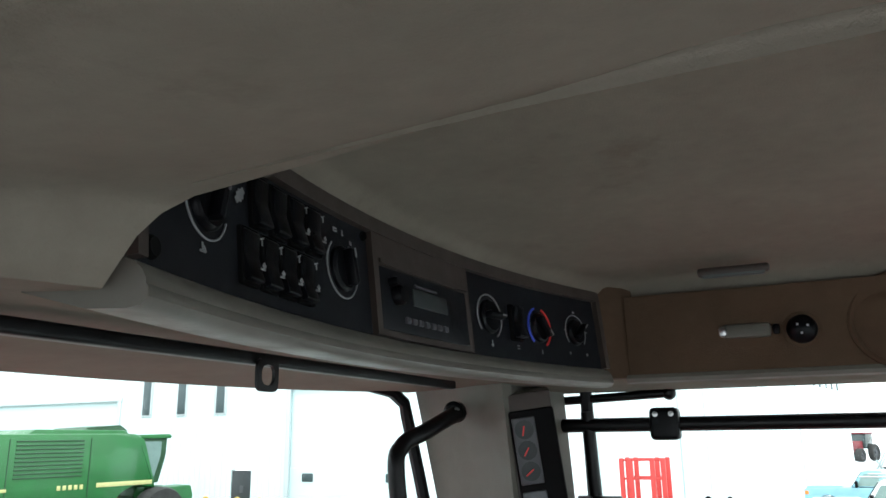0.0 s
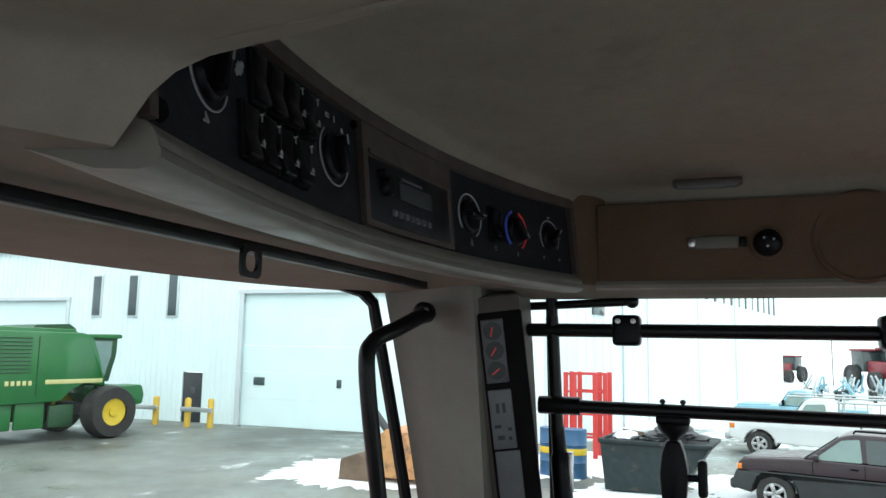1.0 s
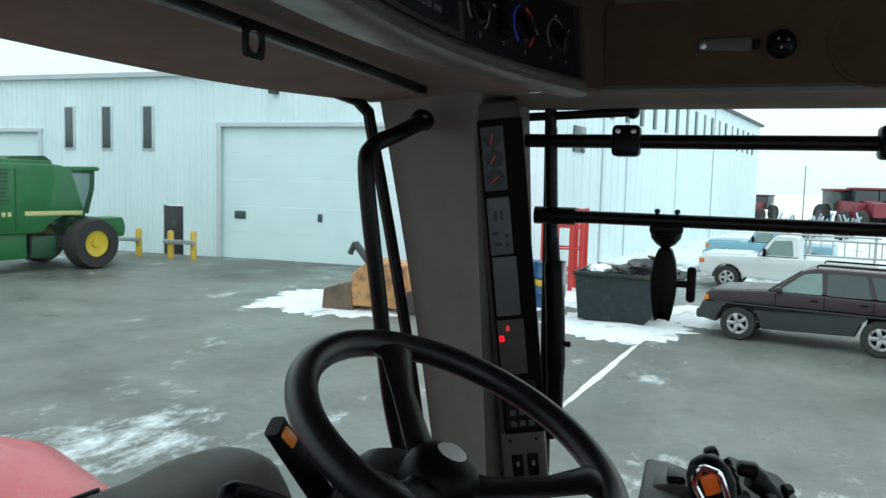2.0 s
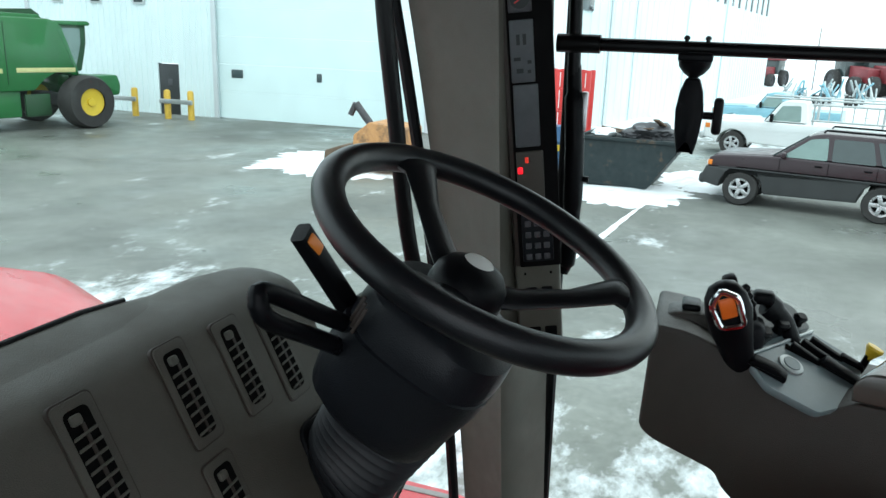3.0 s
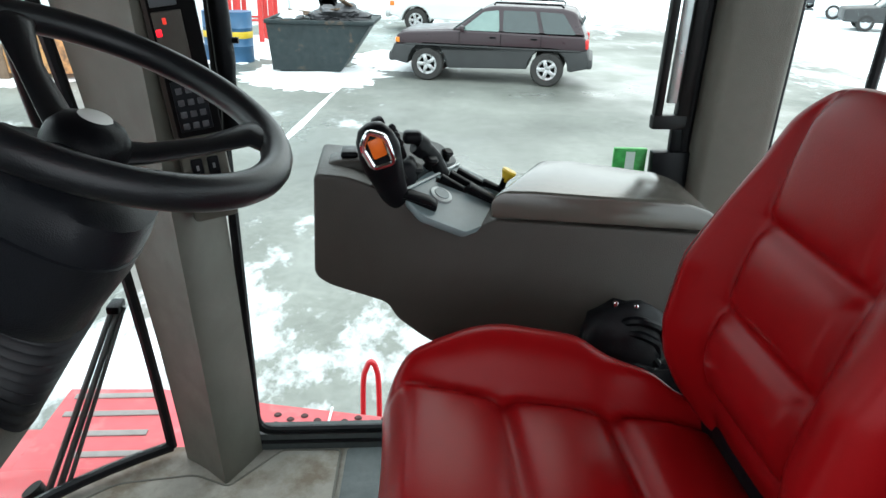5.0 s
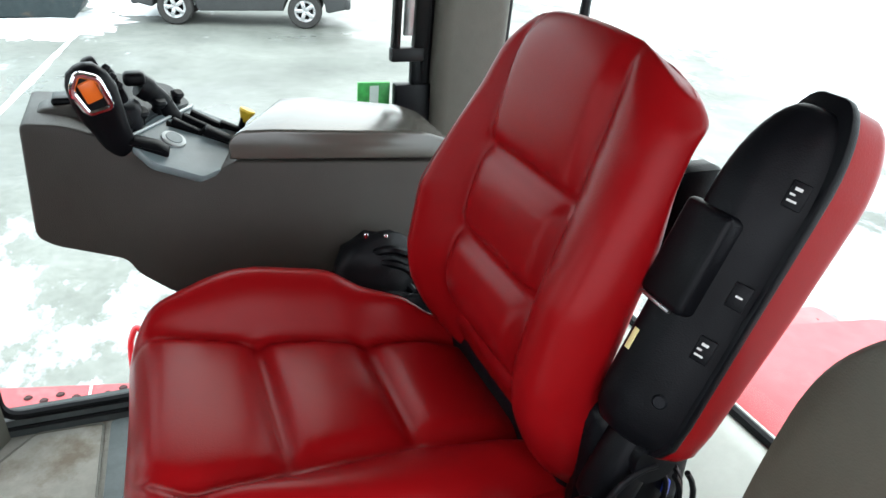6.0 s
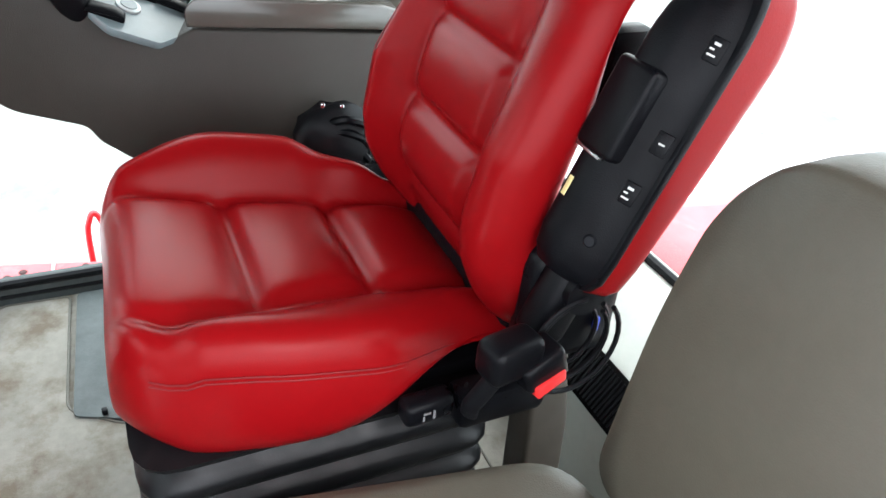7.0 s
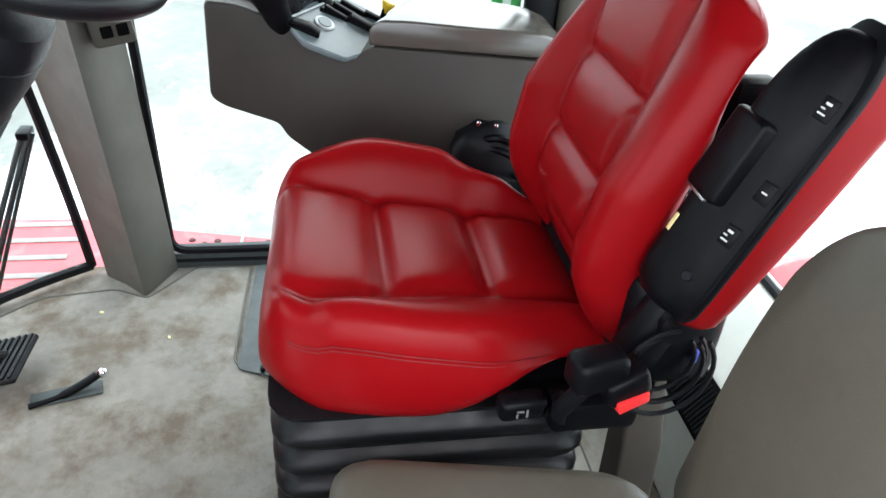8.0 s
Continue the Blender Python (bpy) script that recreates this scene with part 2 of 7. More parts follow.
# concrete yard: wet grey slab with drifted, tracked snow lying on parts of it
def mk_yard():
    m = bpy.data.materials.new("wet_concrete_with_snow")
    m.use_nodes = True
    nt = m.node_tree
    b = nt.nodes["Principled BSDF"]
    tc = nt.nodes.new("ShaderNodeTexCoord")
    def nz(s, detail, r, stretch=(1, 1, 1), turn=0.0):
        mp = nt.nodes.new("ShaderNodeMapping")
        mp.inputs["Scale"].default_value = stretch
        mp.inputs["Rotation"].default_value = (0, 0, turn)
        nt.links.new(tc.outputs["Object"], mp.inputs["Vector"])
        n = nt.nodes.new("ShaderNodeTexNoise")
        n.inputs["Scale"].default_value, n.inputs["Detail"].default_value, n.inputs["Roughness"].default_value = s, detail, r
        nt.links.new(mp.outputs[0], n.inputs["Vector"])
        return n.outputs["Fac"]
    def rng(fac, lo, hi, a, z):
        r = nt.nodes.new("ShaderNodeMapRange")
        r.inputs[1].default_value, r.inputs[2].default_value, r.inputs[3].default_value, r.inputs[4].default_value = lo, hi, a, z
        nt.links.new(fac, r.inputs[0])
        return r.outputs[0]
    slab = nt.nodes.new("ShaderNodeMixRGB")
    slab.inputs[1].default_value = (0.098, 0.104, 0.092, 1)
    slab.inputs[2].default_value = (0.178, 0.187, 0.166, 1)
    nt.links.new(rng(nz(0.22, 6, 0.62), 0.38, 0.62, 0, 1), slab.inputs[0])
    fine = nt.nodes.new("ShaderNodeMixRGB")
    fine.blend_type = "MULTIPLY"
    fine.inputs[0].default_value = 0.5
    nt.links.new(slab.outputs[0], fine.inputs[1])
    nt.links.new(rng(nz(9, 5, 0.7), 0.3, 0.7, 0.55, 1.25), fine.inputs[2])
    # snow cover: streaks dragged along the wheel tracks, thick close to the machine
    pos = nt.nodes.new("ShaderNodeSeparateXYZ")
    nt.links.new(tc.outputs["Object"], pos.inputs[0])
    nearby = rng(pos.outputs["X"], 3.5, 10.0, 0.19, 0.0)
    farther = rng(pos.outputs["X"], 26.0, 36.0, 0.0, 0.30)
    behind = rng(pos.outputs["Y"], -9.0, -14.0, 0.0, 0.30)
    add = nt.nodes.new("ShaderNodeMath")
    add.operation = "ADD"
    nt.links.new(nz(0.62, 10, 0.72, (0.75, 1.25, 1), 0.35), add.inputs[0])
    more = nt.nodes.new("ShaderNodeMath")
    more.operation = "ADD"
    nt.links.new(nearby, more.inputs[0])
    nt.links.new(farther, more.inputs[1])
    rest = nt.nodes.new("ShaderNodeMath")
    rest.operation = "ADD"
    nt.links.new(more.outputs[0], rest.inputs[0])
    nt.links.new(behind, rest.inputs[1])
    nt.links.new(rest.outputs[0], add.inputs[1])
    cover = rng(add.outputs[0], 0.60, 0.76, 0, 1)
    mix = nt.nodes.new("ShaderNodeMixRGB")
    mix.inputs[2].default_value = (0.78, 0.82, 0.84, 1)
    nt.links.new(cover, mix.inputs[0])
    nt.links.new(fine.outputs[0], mix.inputs[1])
    nt.links.new(mix.outputs[0], b.inputs["Base Color"])
    nt.links.new(rng(nz(0.35, 4, 0.6), 0.35, 0.65, 0.25, 0.75), b.inputs["Roughness"])
    bp = nt.nodes.new("ShaderNodeBump")
    bp.inputs["Strength"].default_value, bp.inputs["Distance"].default_value = 0.5, 0.02
    nt.links.new(nz(7, 6, 0.7), bp.inputs["Height"])
    nt.links.new(bp.outputs[0], b.inputs["Normal"])
    return m

M["yard"] = mk_yard()


# ---------------------------------------------------------------- mesh helpers
def finish(bm, sharp=38):
    bmesh.ops.recalc_face_normals(bm, faces=bm.faces)
    lim = radians(sharp)
    for f in bm.faces:
        f.smooth = True
    for e in bm.edges:
        e.smooth = not (len(e.link_faces) == 2 and e.calc_face_angle(0) > lim)


def mesh_of(name, bm, material, sharp=38):
    finish(bm, sharp)
    me = bpy.data.meshes.new(name)
    bm.to_mesh(me)
    bm.free()
    me.materials.append(material)
    return me


def thing(name, at=(0, 0, 0), label="", category="", group="", kind="", turn=None):
    e = new(name)
    e.empty_display_size = 0.05
    e.matrix_world = turn if turn is not None else Matrix.Translation(at)
    return tagged(e, label, category, group, kind)


def part(name, bm, material, parent=None, label="", sharp=38):
    """One mesh object. The coordinates are the parent's own when it has one."""
    ob = new(name, mesh_of(name, bm, material, sharp))
    if parent is not None:
        ob.parent = parent
    return tagged(ob, label)


def solid(name, bm, material, label="", category="", kind="", group="", sharp=38):
    return tagged(part(name, bm, material, None, "", sharp), label, category, group, kind)


def nb():
    return bmesh.new()


def box(bm, c, s, bevel=0.0, seg=2, m=None):
    """A box of size s round c, its edges rounded; m turns and moves it."""
    g = bmesh.ops.create_cube(bm, size=1.0)
    vs = g["verts"]
    for v in vs:
        v.co = Vector((v.co.x * s[0] + c[0], v.co.y * s[1] + c[1], v.co.z * s[2] + c[2]))
    es = list({e for v in vs for e in v.link_edges})
    if bevel > 0:
        r = bmesh.ops.bevel(bm, geom=es, offset=min(bevel, 0.49 * min(s)), segments=seg, affect="EDGES", profile=0.5)
        vs = list({v for f in r["faces"] for v in f.verts} | {v for v in vs if v.is_valid})
    if m is not None:
        bmesh.ops.transform(bm, matrix=m, verts=vs)
    return bm


def loft(bm, rings, caps=True, closed=True, shut=False):
    """Skin over rings of points; each ring has as many points as the next."""
    rows = [[bm.verts.new(p) for p in ring] for ring in rings]
    n = len(rows[0])
    pairs = list(zip(rows, rows[1:])) + ([(rows[-1], rows[0])] if shut else [])
    for a, b in pairs:
        for i in range(n if closed else n - 1):
            j = (i + 1) % n
            bm.faces.new((a[i], a[j], b[j], b[i]))
    if caps and closed and not shut:
        bm.faces.new(rows[0][::-1])
        bm.faces.new(rows[-1])
    return bm


def prism(bm, outline, axis, lo, hi, bevel=0.0, seg=2):
    """An outline in the plane across an axis, pulled from lo to hi. x: (y, z), y: (x, z), z: (x, y)."""
    def put(p, d):
        return {"x": (d, p[0], p[1]), "y": (p[0], d, p[1]), "z": (p[0], p[1], d)}[axis]
    a = [bm.verts.new(put(p, lo)) for p in outline]
    b = [bm.verts.new(put(p, hi)) for p in outline]
    n, fs = len(outline), []
    for i in range(n):
        j = (i + 1) % n
        fs.append(bm.faces.new((a[i], a[j], b[j], b[i])))
    fs += [bm.faces.new(a[::-1]), bm.faces.new(b)]
    if bevel > 0:
        bmesh.ops.recalc_face_normals(bm, faces=fs)
        es = {e for f in fs[-2:] for e in f.edges}
        bmesh.ops.bevel(bm, geom=list(es), offset=bevel, segments=seg, affect="EDGES", profile=0.5)
    return bm


def round_poly(pts, r, n=4):
    """The outline with its corners rounded."""
    out = []
    k = len(pts)
    for i in range(k):
        p, a, b = Vector(pts[i]), Vector(pts[i - 1]), Vector(pts[(i + 1) % k])
        ra = r[i] if isinstance(r, (list, tuple)) else r
        da, db = (a - p), (b - p)
        ra = min(ra, da.length * 0.45, db.length * 0.45)
        if ra < 1e-5:
            out.append(tuple(p))
            continue
        s, e = p + da.normalized() * ra, p + db.normalized() * ra
        for j in range(n + 1):
            t = j / n
            out.append(tuple((1 - t) ** 2 * s + 2 * t * (1 - t) * p + t * t * e))
    return out


def smooth_path(pts, n=6):
    """A curve through the points."""
    ps = [Vector(p) for p in pts]
    ps = [2 * ps[0] - ps[1]] + ps + [2 * ps[-1] - ps[-2]]
    out = []
    for i in range(1, len(ps) - 2):
        a, b, c, d = ps[i - 1:i + 3]
        for j in range(n):
            t = j / n
            out.append(0.5 * ((2 * b) + (c - a) * t + (2 * a - 5 * b + 4 * c - d) * t * t + (3 * b - a - 3 * c + d) * t ** 3))
    return out + [ps[-2]]


def tube(bm, pts, r, n=10, shut=False, flat=1.0):
    """A round bar along the points; r may be one radius for each point."""
    ps = [Vector(p) for p in pts]
    k = len(ps)
    rings, up = [], None
    for i, p in enumerate(ps):
        a = ps[i - 1] if i or shut else p
        b = ps[(i + 1) % k] if i < k - 1 or shut else p
        d = (b - a).normalized()
        if up is None:
            up = d.orthogonal().normalized()
        up = (up - d * up.dot(d)).normalized()
        side = d.cross(up)
        ri = r[i] if isinstance(r, (list, tuple)) else r
        rings.append([p + ri * (math.cos(t) * up + flat * math.sin(t) * side) for t in (2 * math.pi * j / n for j in range(n))])
    return loft(bm, rings, caps=True, shut=shut)


def cyl(bm, p0, p1, r0, r1=None, n=16):
    return tube(bm, [p0, p1], [r0, r0 if r1 is None else r1], n)


def lathe(bm, profile, n=24, m=None, caps=True):
    """A profile of (radius, height) turned round z; m moves it."""
    rings = [[Vector((max(r, 1e-4) * math.cos(t), max(r, 1e-4) * math.sin(t), z)) for t in (2 * math.pi * j / n for j in range(n))] for r, z in profile]
    if m is not None:
        rings = [[m @ p for p in ring] for ring in rings]
    return loft(bm, rings, caps=caps)


def sheet(bm, fn, us, vs, thick=0.0):
    """A surface fn(u, v), with a thickness along its own normal."""
    rows = [[Vector(fn(u, v)) for u in us] for v in vs]
    nu, nv = len(us), len(vs)
    top = [[bm.verts.new(p) for p in row] for row in rows]
    for j in range(nv - 1):
        for i in range(nu - 1):
            bm.faces.new((top[j][i], top[j][i + 1], top[j + 1][i + 1], top[j + 1][i]))
    if thick:
        def nrm(j, i):
            a = rows[j][min(i + 1, nu - 1)] - rows[j][max(i - 1, 0)]
            b = rows[min(j + 1, nv - 1)][i] - rows[max(j - 1, 0)][i]
            return a.cross(b).normalized()
        low = [[bm.verts.new(rows[j][i] + thick * nrm(j, i)) for i in range(nu)] for j in range(nv)]
        for j in range(nv - 1):
            for i in range(nu - 1):
                bm.faces.new((low[j][i], low[j + 1][i], low[j + 1][i + 1], low[j][i + 1]))
        for i in range(nu - 1):
            bm.faces.new((top[0][i + 1], top[0][i], low[0][i], low[0][i + 1]))
            bm.faces.new((top[-1][i], top[-1][i + 1], low[-1][i + 1], low[-1][i]))
        for j in range(nv - 1):
            bm.faces.new((top[j][0], top[j + 1][0], low[j + 1][0], low[j][0]))
            bm.faces.new((top[j + 1][-1], top[j][-1], low[j][-1], low[j + 1][-1]))
    return bm


def span(a, b, n):
    return [a + (b - a) * i / (n - 1) for i in range(n)]


def mix(a, b, t):
    return tuple(x + (y - x) * t for x, y in zip(a, b))


def sstep(x, a, b):
    t = max(0.0, min(1.0, (x - a) / (b - a)))
    return t * t * (3 - 2 * t)


def frame_of(origin, ex, ez):
    """A pose whose x axis runs along ex and whose z axis leans to ez."""
    x = Vector(ex).normalized()
    z = Vector(ez)
    z = (z - x * z.dot(x)).normalized()
    y = z.cross(x)
    return Matrix(((x.x, y.x, z.x, origin[0]), (x.y, y.y, z.y, origin[1]), (x.z, y.z, z.z, origin[2]), (0, 0, 0, 1)))

# ================================================================ the cab shell
def ws_low(x):
    return 1.20 - 0.75 * abs(x) ** 3.19


def ws_high(x):
    return 1.06 - 0.55 * abs(x) ** 3


def side_x(z):
    """The side glass leans inward with height."""
    return 0.862 - 0.094 * z


CAB_TOP = 1.53


def edge_bow(v):
    """The side edge of the windshield bows towards the seat between sill and roof."""
    e = 0.02 * (1 - v) + 0.10 * v * (1 - v)
    return 0.29 * e, -0.96 * e


# floor
bm = nb()
sheet(bm, lambda u, v: (u * 0.865, -0.80 + v * (ws_low(u * 0.83) + 0.80), 0.0), span(-1, 1, 25), span(0, 1, 3), -0.04)
solid("floor", bm, M["carpet"], "worn grey-brown cab carpet with dirt stains", "floor", "structure")

# windshield
bm = nb()
sheet(bm, lambda u, v: (u * (0.825 - 0.185 * v) + u * abs(u) ** 7 * edge_bow(v)[0], ws_low(u * 0.825) * (1 - v) + ws_high(u * 0.64) * v + abs(u) ** 8 * edge_bow(v)[1], 0.045 + v * (CAB_TOP - 0.055)),
      span(-1, 1, 41), span(0, 1, 9), 0.006)
g = solid("window_front", bm, M["glass"], "wide curved clear cab windshield", "window", "structure")
g.visible_shadow = False
bm = nb()
edge = [(u * 0.825 + u * abs(u) ** 7 * edge_bow(0)[0], ws_low(u * 0.825) + abs(u) ** 8 * edge_bow(0)[1], 0.030) for u in span(-1, 1, 41)]
tube(bm, edge, 0.014, 8)
for s in (1, -1):
    low, high = (s * 0.825, ws_low(0.825), 0.03), (s * 0.640, ws_high(0.64), 1.47)
    path = [(p[0] + s * edge_bow(t)[0], p[1] + edge_bow(t)[1], p[2]) for p, t in ((mix(low, high, t), t) for t in span(0, 1, 14))] + [(s * 0.630, ws_high(0.630) - 0.006, 1.495), (s * 0.605, ws_high(0.605) - 0.006, 1.518), (s * 0.55, ws_high(0.55) - 0.006, 1.531)]
    tube(bm, path, 0.013, 8)
solid("window_front_seal", bm, M["black_soft"], "black rubber seal round the windshield", "window seal", "structure")


def side_window(name, s, y0, y1, z0=0.052, z1=1.555):
    """Side glass between the pillars, with its black rubber seal."""
    bm = nb()
    sheet(bm, lambda u, v: (s * side_x(v), u, v), span(y0, y1, 3), span(z0, z1, 3), 0.006)
    g = solid(name, bm, M["glass"], "clear side glass of the cab", "window", "structure")
    g.visible_shadow = False
    bm = nb()
    out = round_poly([(y0, z0), (y1, z0), (y1, z1), (y0, z1)], 0.05, 6)
    tube(bm, [(s * side_x(z), y, z) for y, z in out], 0.012, 8, shut=True)
    solid(name + "_seal", bm, M["black_soft"], "black rubber seal round the side glass", "window seal", "structure")


side_window("window_right", 1, 0.565, -0.415)
side_window("window_right_rear", 1, -0.60, -0.80, 0.36)

# sills along the side glass
for s, nm in ((1, "right"), (-1, "left")):
    bm = nb()
    prism(bm, [(s * 0.845, 0.0), (s * 0.846, 0.018), (s * 0.852, 0.042), (s * 0.90, 0.046), (s * 0.90, -0.06), (s * 0.845, -0.06)], "y", -0.80, 0.62)
    solid("sill_" + nm, bm, M["mat"], "grey plastic door sill strip", "sill", "structure")
    bm = nb()
    tube(bm, [(s * 0.849, y, 0.022) for y in span(-0.75, 0.60, 6)], 0.006, 8)
    solid("sill_seal_" + nm, bm, M["black_soft"], "black rubber strip along the sill", "seal", "structure")


def front_pillar(s, name):
    """Broad moulded corner pillar; it leans inward and has one ridge that faces the seat."""
    low = [(0.815, 0.755), (0.772, 0.692), (0.728, 0.635), (0.720, 0.622), (0.732, 0.612), (0.780, 0.585), (0.842, 0.552), (0.885, 0.64), (0.875, 0.72)]
    high = [(0.640, 0.905), (0.575, 0.790), (0.512, 0.680), (0.503, 0.664), (0.516, 0.652), (0.590, 0.634), (0.700, 0.607), (0.760, 0.70), (0.735, 0.86)]
    bm = nb()
    pull = (1.0, 0.7, 0.2, 0.0, 0.0, 0.0, 0.0, 0.0, 0.6)
    loft(bm, [[(s * (mix(a, b, t)[0] + w * edge_bow(t)[0]), mix(a, b, t)[1] + w * edge_bow(t)[1], -0.02 + 1.58 * t) for a, b, w in zip(low, high, pull)] for t in span(0, 1, 14)])
    return solid(name, bm, M["trim"], "beige moulded plastic corner pillar", "pillar", "structure", sharp=25)


front_pillar(1, "pillar_front_right")
front_pillar(-1, "pillar_front_left")

for s, nm in ((1, "right"), (-1, "left")):
    bm = nb()
    out = round_poly([(-0.425, 0), (-0.588, 0), (-0.588, 0.10), (-0.425, 0.10)], 0.03)
    loft(bm, [[(s * (side_x(z) - 0.055 + d), y, z) for y, d in out] for z in span(0, 1.55, 6)])
    solid("pillar_middle_" + nm, bm, M["trim"], "beige plastic pillar behind the side glass", "pillar", "structure")

# rear wall with its ledge and glass
bm = nb()
prism(bm, round_poly([(-0.52, 0.0), (-0.54, 0.19), (-0.60, 0.27), (-0.76, 0.345), (-0.84, 0.345), (-0.84, 0.0)], 0.02), "x", -0.82, 0.82)
solid("rear_ledge", bm, M["ledge"], "light grey plastic ledge below the rear glass", "ledge", "structure")
bm = nb()
gm = frame_of(Vector((-0.10, -0.572, 0.232)), (1, 0, 0), Vector((0, 0.80, 0.60)))
box(bm, (0, 0, 0), (0.62, 0.098, 0.006), 0.002, m=gm)
gr = solid("ledge_grille", bm, M["hole"], "dark slotted air grille in the rear ledge", "grille", "structure")
for i in range(60):
    bm = nb()
    box(bm, (-0.295 + 0.010 * i, 0, 0.004), (0.0045, 0.080, 0.003), m=gm)
    part("slat", bm, M["black_soft"], gr)
bm = nb()
sheet(bm, lambda u, v: (u, -0.80 - 0.02 * v, 0.36 + v * 1.15), span(-0.78, 0.78, 3), span(0, 1, 3), 0.006)
g = solid("window_rear", bm, M["glass"], "clear rear glass of the cab", "window", "structure")
g.visible_shadow = False
bm = nb()
tube(bm, [(x, -0.80, 0.352) for x in span(-0.78, 0.78, 5)], 0.011, 8)
tube(bm, [(x, -0.82, 1.512) for x in span(-0.72, 0.72, 5)], 0.011, 8)
solid("window_rear_seal", bm, M["black_soft"], "black rubber seal of the rear glass", "window seal", "structure")


# ---------------------------------------------------------------- headliner
def arc_y(x):
    """Plan line of the overhead control panel."""
    return 0.588 - 0.35 * (x + 0.10) ** 2


bm = nb()
# dome with its side walls, open below
out = [(-0.475, 0.52), (-0.46, 0.545)] + [(x, arc_y(x) + 0.01) for x in span(-0.43, 0.44, 12)] + [(0.485, 0.470), (0.495, 0.43), (0.495, -0.48), (0.44, -0.54), (-0.44, -0.54), (-0.495, -0.48), (-0.500, 0.10), (-0.493, 0.30)]
levels = [(1.0, 1.558), (1.0, 1.645), (0.985, 1.663), (0.95, 1.676), (0.6, 1.690), (0.0, 1.695)]
rings = [[(x * k, (y - 0.02) * k + 0.02, z) for x, y in out] for k, z in levels]
rows = [[bm.verts.new(p) for p in ring] for ring in rings[:-1]]
tip = bm.verts.new((0, 0.02, 1.695))
n = len(out)
for a, b in zip(rows, rows[1:]):
    for i in range(n):
        bm.faces.new((a[i], a[(i + 1) % n], b[(i + 1) % n], b[i]))
for i in range(n):
    bm.faces.new((rows[-1][i], rows[-1][(i + 1) % n], tip))
solid("ceiling", bm, M["liner"], "beige felt headliner with a raised middle", "ceiling", "structure", sharp=60)

# lower ring of the headliner, from the raised middle out to the glass
def ring_sheet(pts_in, pts_out, name, material, label):
    bm = nb()
    inner = [bm.verts.new(p) for p in pts_in]
    outer = [bm.verts.new(p) for p in pts_out]
    mid = [bm.verts.new(mix(p, q, 0.10)) for p, q in zip(pts_in, pts_out)]
    for a, b in ((inner, mid), (mid, outer)):
        for i in range(len(a) - 1):
            bm.faces.new((a[i], a[i + 1], b[i + 1], b[i]))
    return solid(name, bm, material, label, "headliner", "structure", sharp=60)


xs = span(-0.46, 0.47, 15)
bm = nb()
rows = []
for k, lift in ((0.0, 0.0), (0.06, 0.013), (0.30, 0.018), (0.65, 0.013), (0.92, 0.003), (1.0, 0.0), (1.03, 0.006)):
    rows.append([mix((x, arc_y(x) + 0.015, 1.512), (x * 1.40, ws_high(x * 1.40) + 0.01, 1.513 + 0.010 * max(x, 0.0)), k)[:2] + (1.512 + k * (0.001 + 0.010 * max(x, 0.0)) + lift * (1 - abs(x / 0.47) ** 6),) for x in xs])
loft(bm, rows, caps=False, closed=False)
solid("headliner_front", bm, M["liner"], "beige felt headliner over the windshield", "headliner", "structure", sharp=60)
ys = span(-0.55, 0.50, 8)
ring_sheet([(0.495, y, 1.517) for y in ys], [(0.735, y * 1.25 + 0.02, 1.507) for y in ys], "headliner_right", M["liner"], "beige felt headliner edge over the side glass")
edge = [(-0.510, y, 1.562) for y in span(-0.55, 0.20, 6)] + [(-0.506, 0.232, 1.562), (-0.484, 0.329, 1.562), (-0.471, 0.394, 1.562), (-0.459, 0.460, 1.562), (-0.457, 0.495, 1.560), (-0.465, 0.510, 1.550), (-0.474, 0.517, 1.536), (-0.476, 0.527, 1.521), (-0.473, 0.540, 1.510)]
ring_sheet(edge, [(-0.735, y * 1.25 + 0.02, 1.515) for _, y, _ in edge], "headliner_left", M["liner"], "beige felt headliner edge over the door")
ring_sheet([(x, -0.54, 1.547) for x in span(-0.6, 0.6, 5)], [(x * 1.25, -0.84, 1.505) for x in span(-0.6, 0.6, 5)], "headliner_rear", M["liner"], "beige felt headliner edge over the rear glass")
# corners between front and sides
for s in (1, -1):
    bm = nb()
    if s > 0:
        c, fan = (0.482, 0.497, 1.5125), [(0.495, 0.50, 1.517), (0.735, 0.645, 1.507), (0.735, 0.80, 1.51), (0.66, 0.91, 1.516), (0.662, ws_high(0.658) + 0.014, 1.516), (0.470, arc_y(0.47) + 0.015, 1.512)]
    else:
        c, fan = (-0.467, 0.549, 1.511), [(-0.473, 0.540, 1.510), (-0.735, 0.695, 1.515), (-0.735, 0.80, 1.51), (-0.66, 0.91, 1.514), (-0.648, ws_high(0.644) + 0.014, 1.512), (-0.460, arc_y(-0.46) + 0.015, 1.512)]
    c = bm.verts.new(c)
    o = [bm.verts.new(p) for p in fan]
    for a, b in zip(o, o[1:]):
        bm.faces.new((c, a, b))
    solid("headliner_corner_" + ("right" if s > 0 else "left"), bm, M["liner"], "beige felt headliner corner", "headliner", "structure")
bm = nb()
prism(bm, [(0.470, 0.470), (0.490, 0.425), (0.515, 0.425), (0.515, 0.54), (0.455, 0.54), (0.455, 0.50)], "z", 1.516, 1.668)
solid("headliner_corner_trim", bm, M["liner_dark"], "brown trim at the corner of the raised headliner", "trim", "structure")

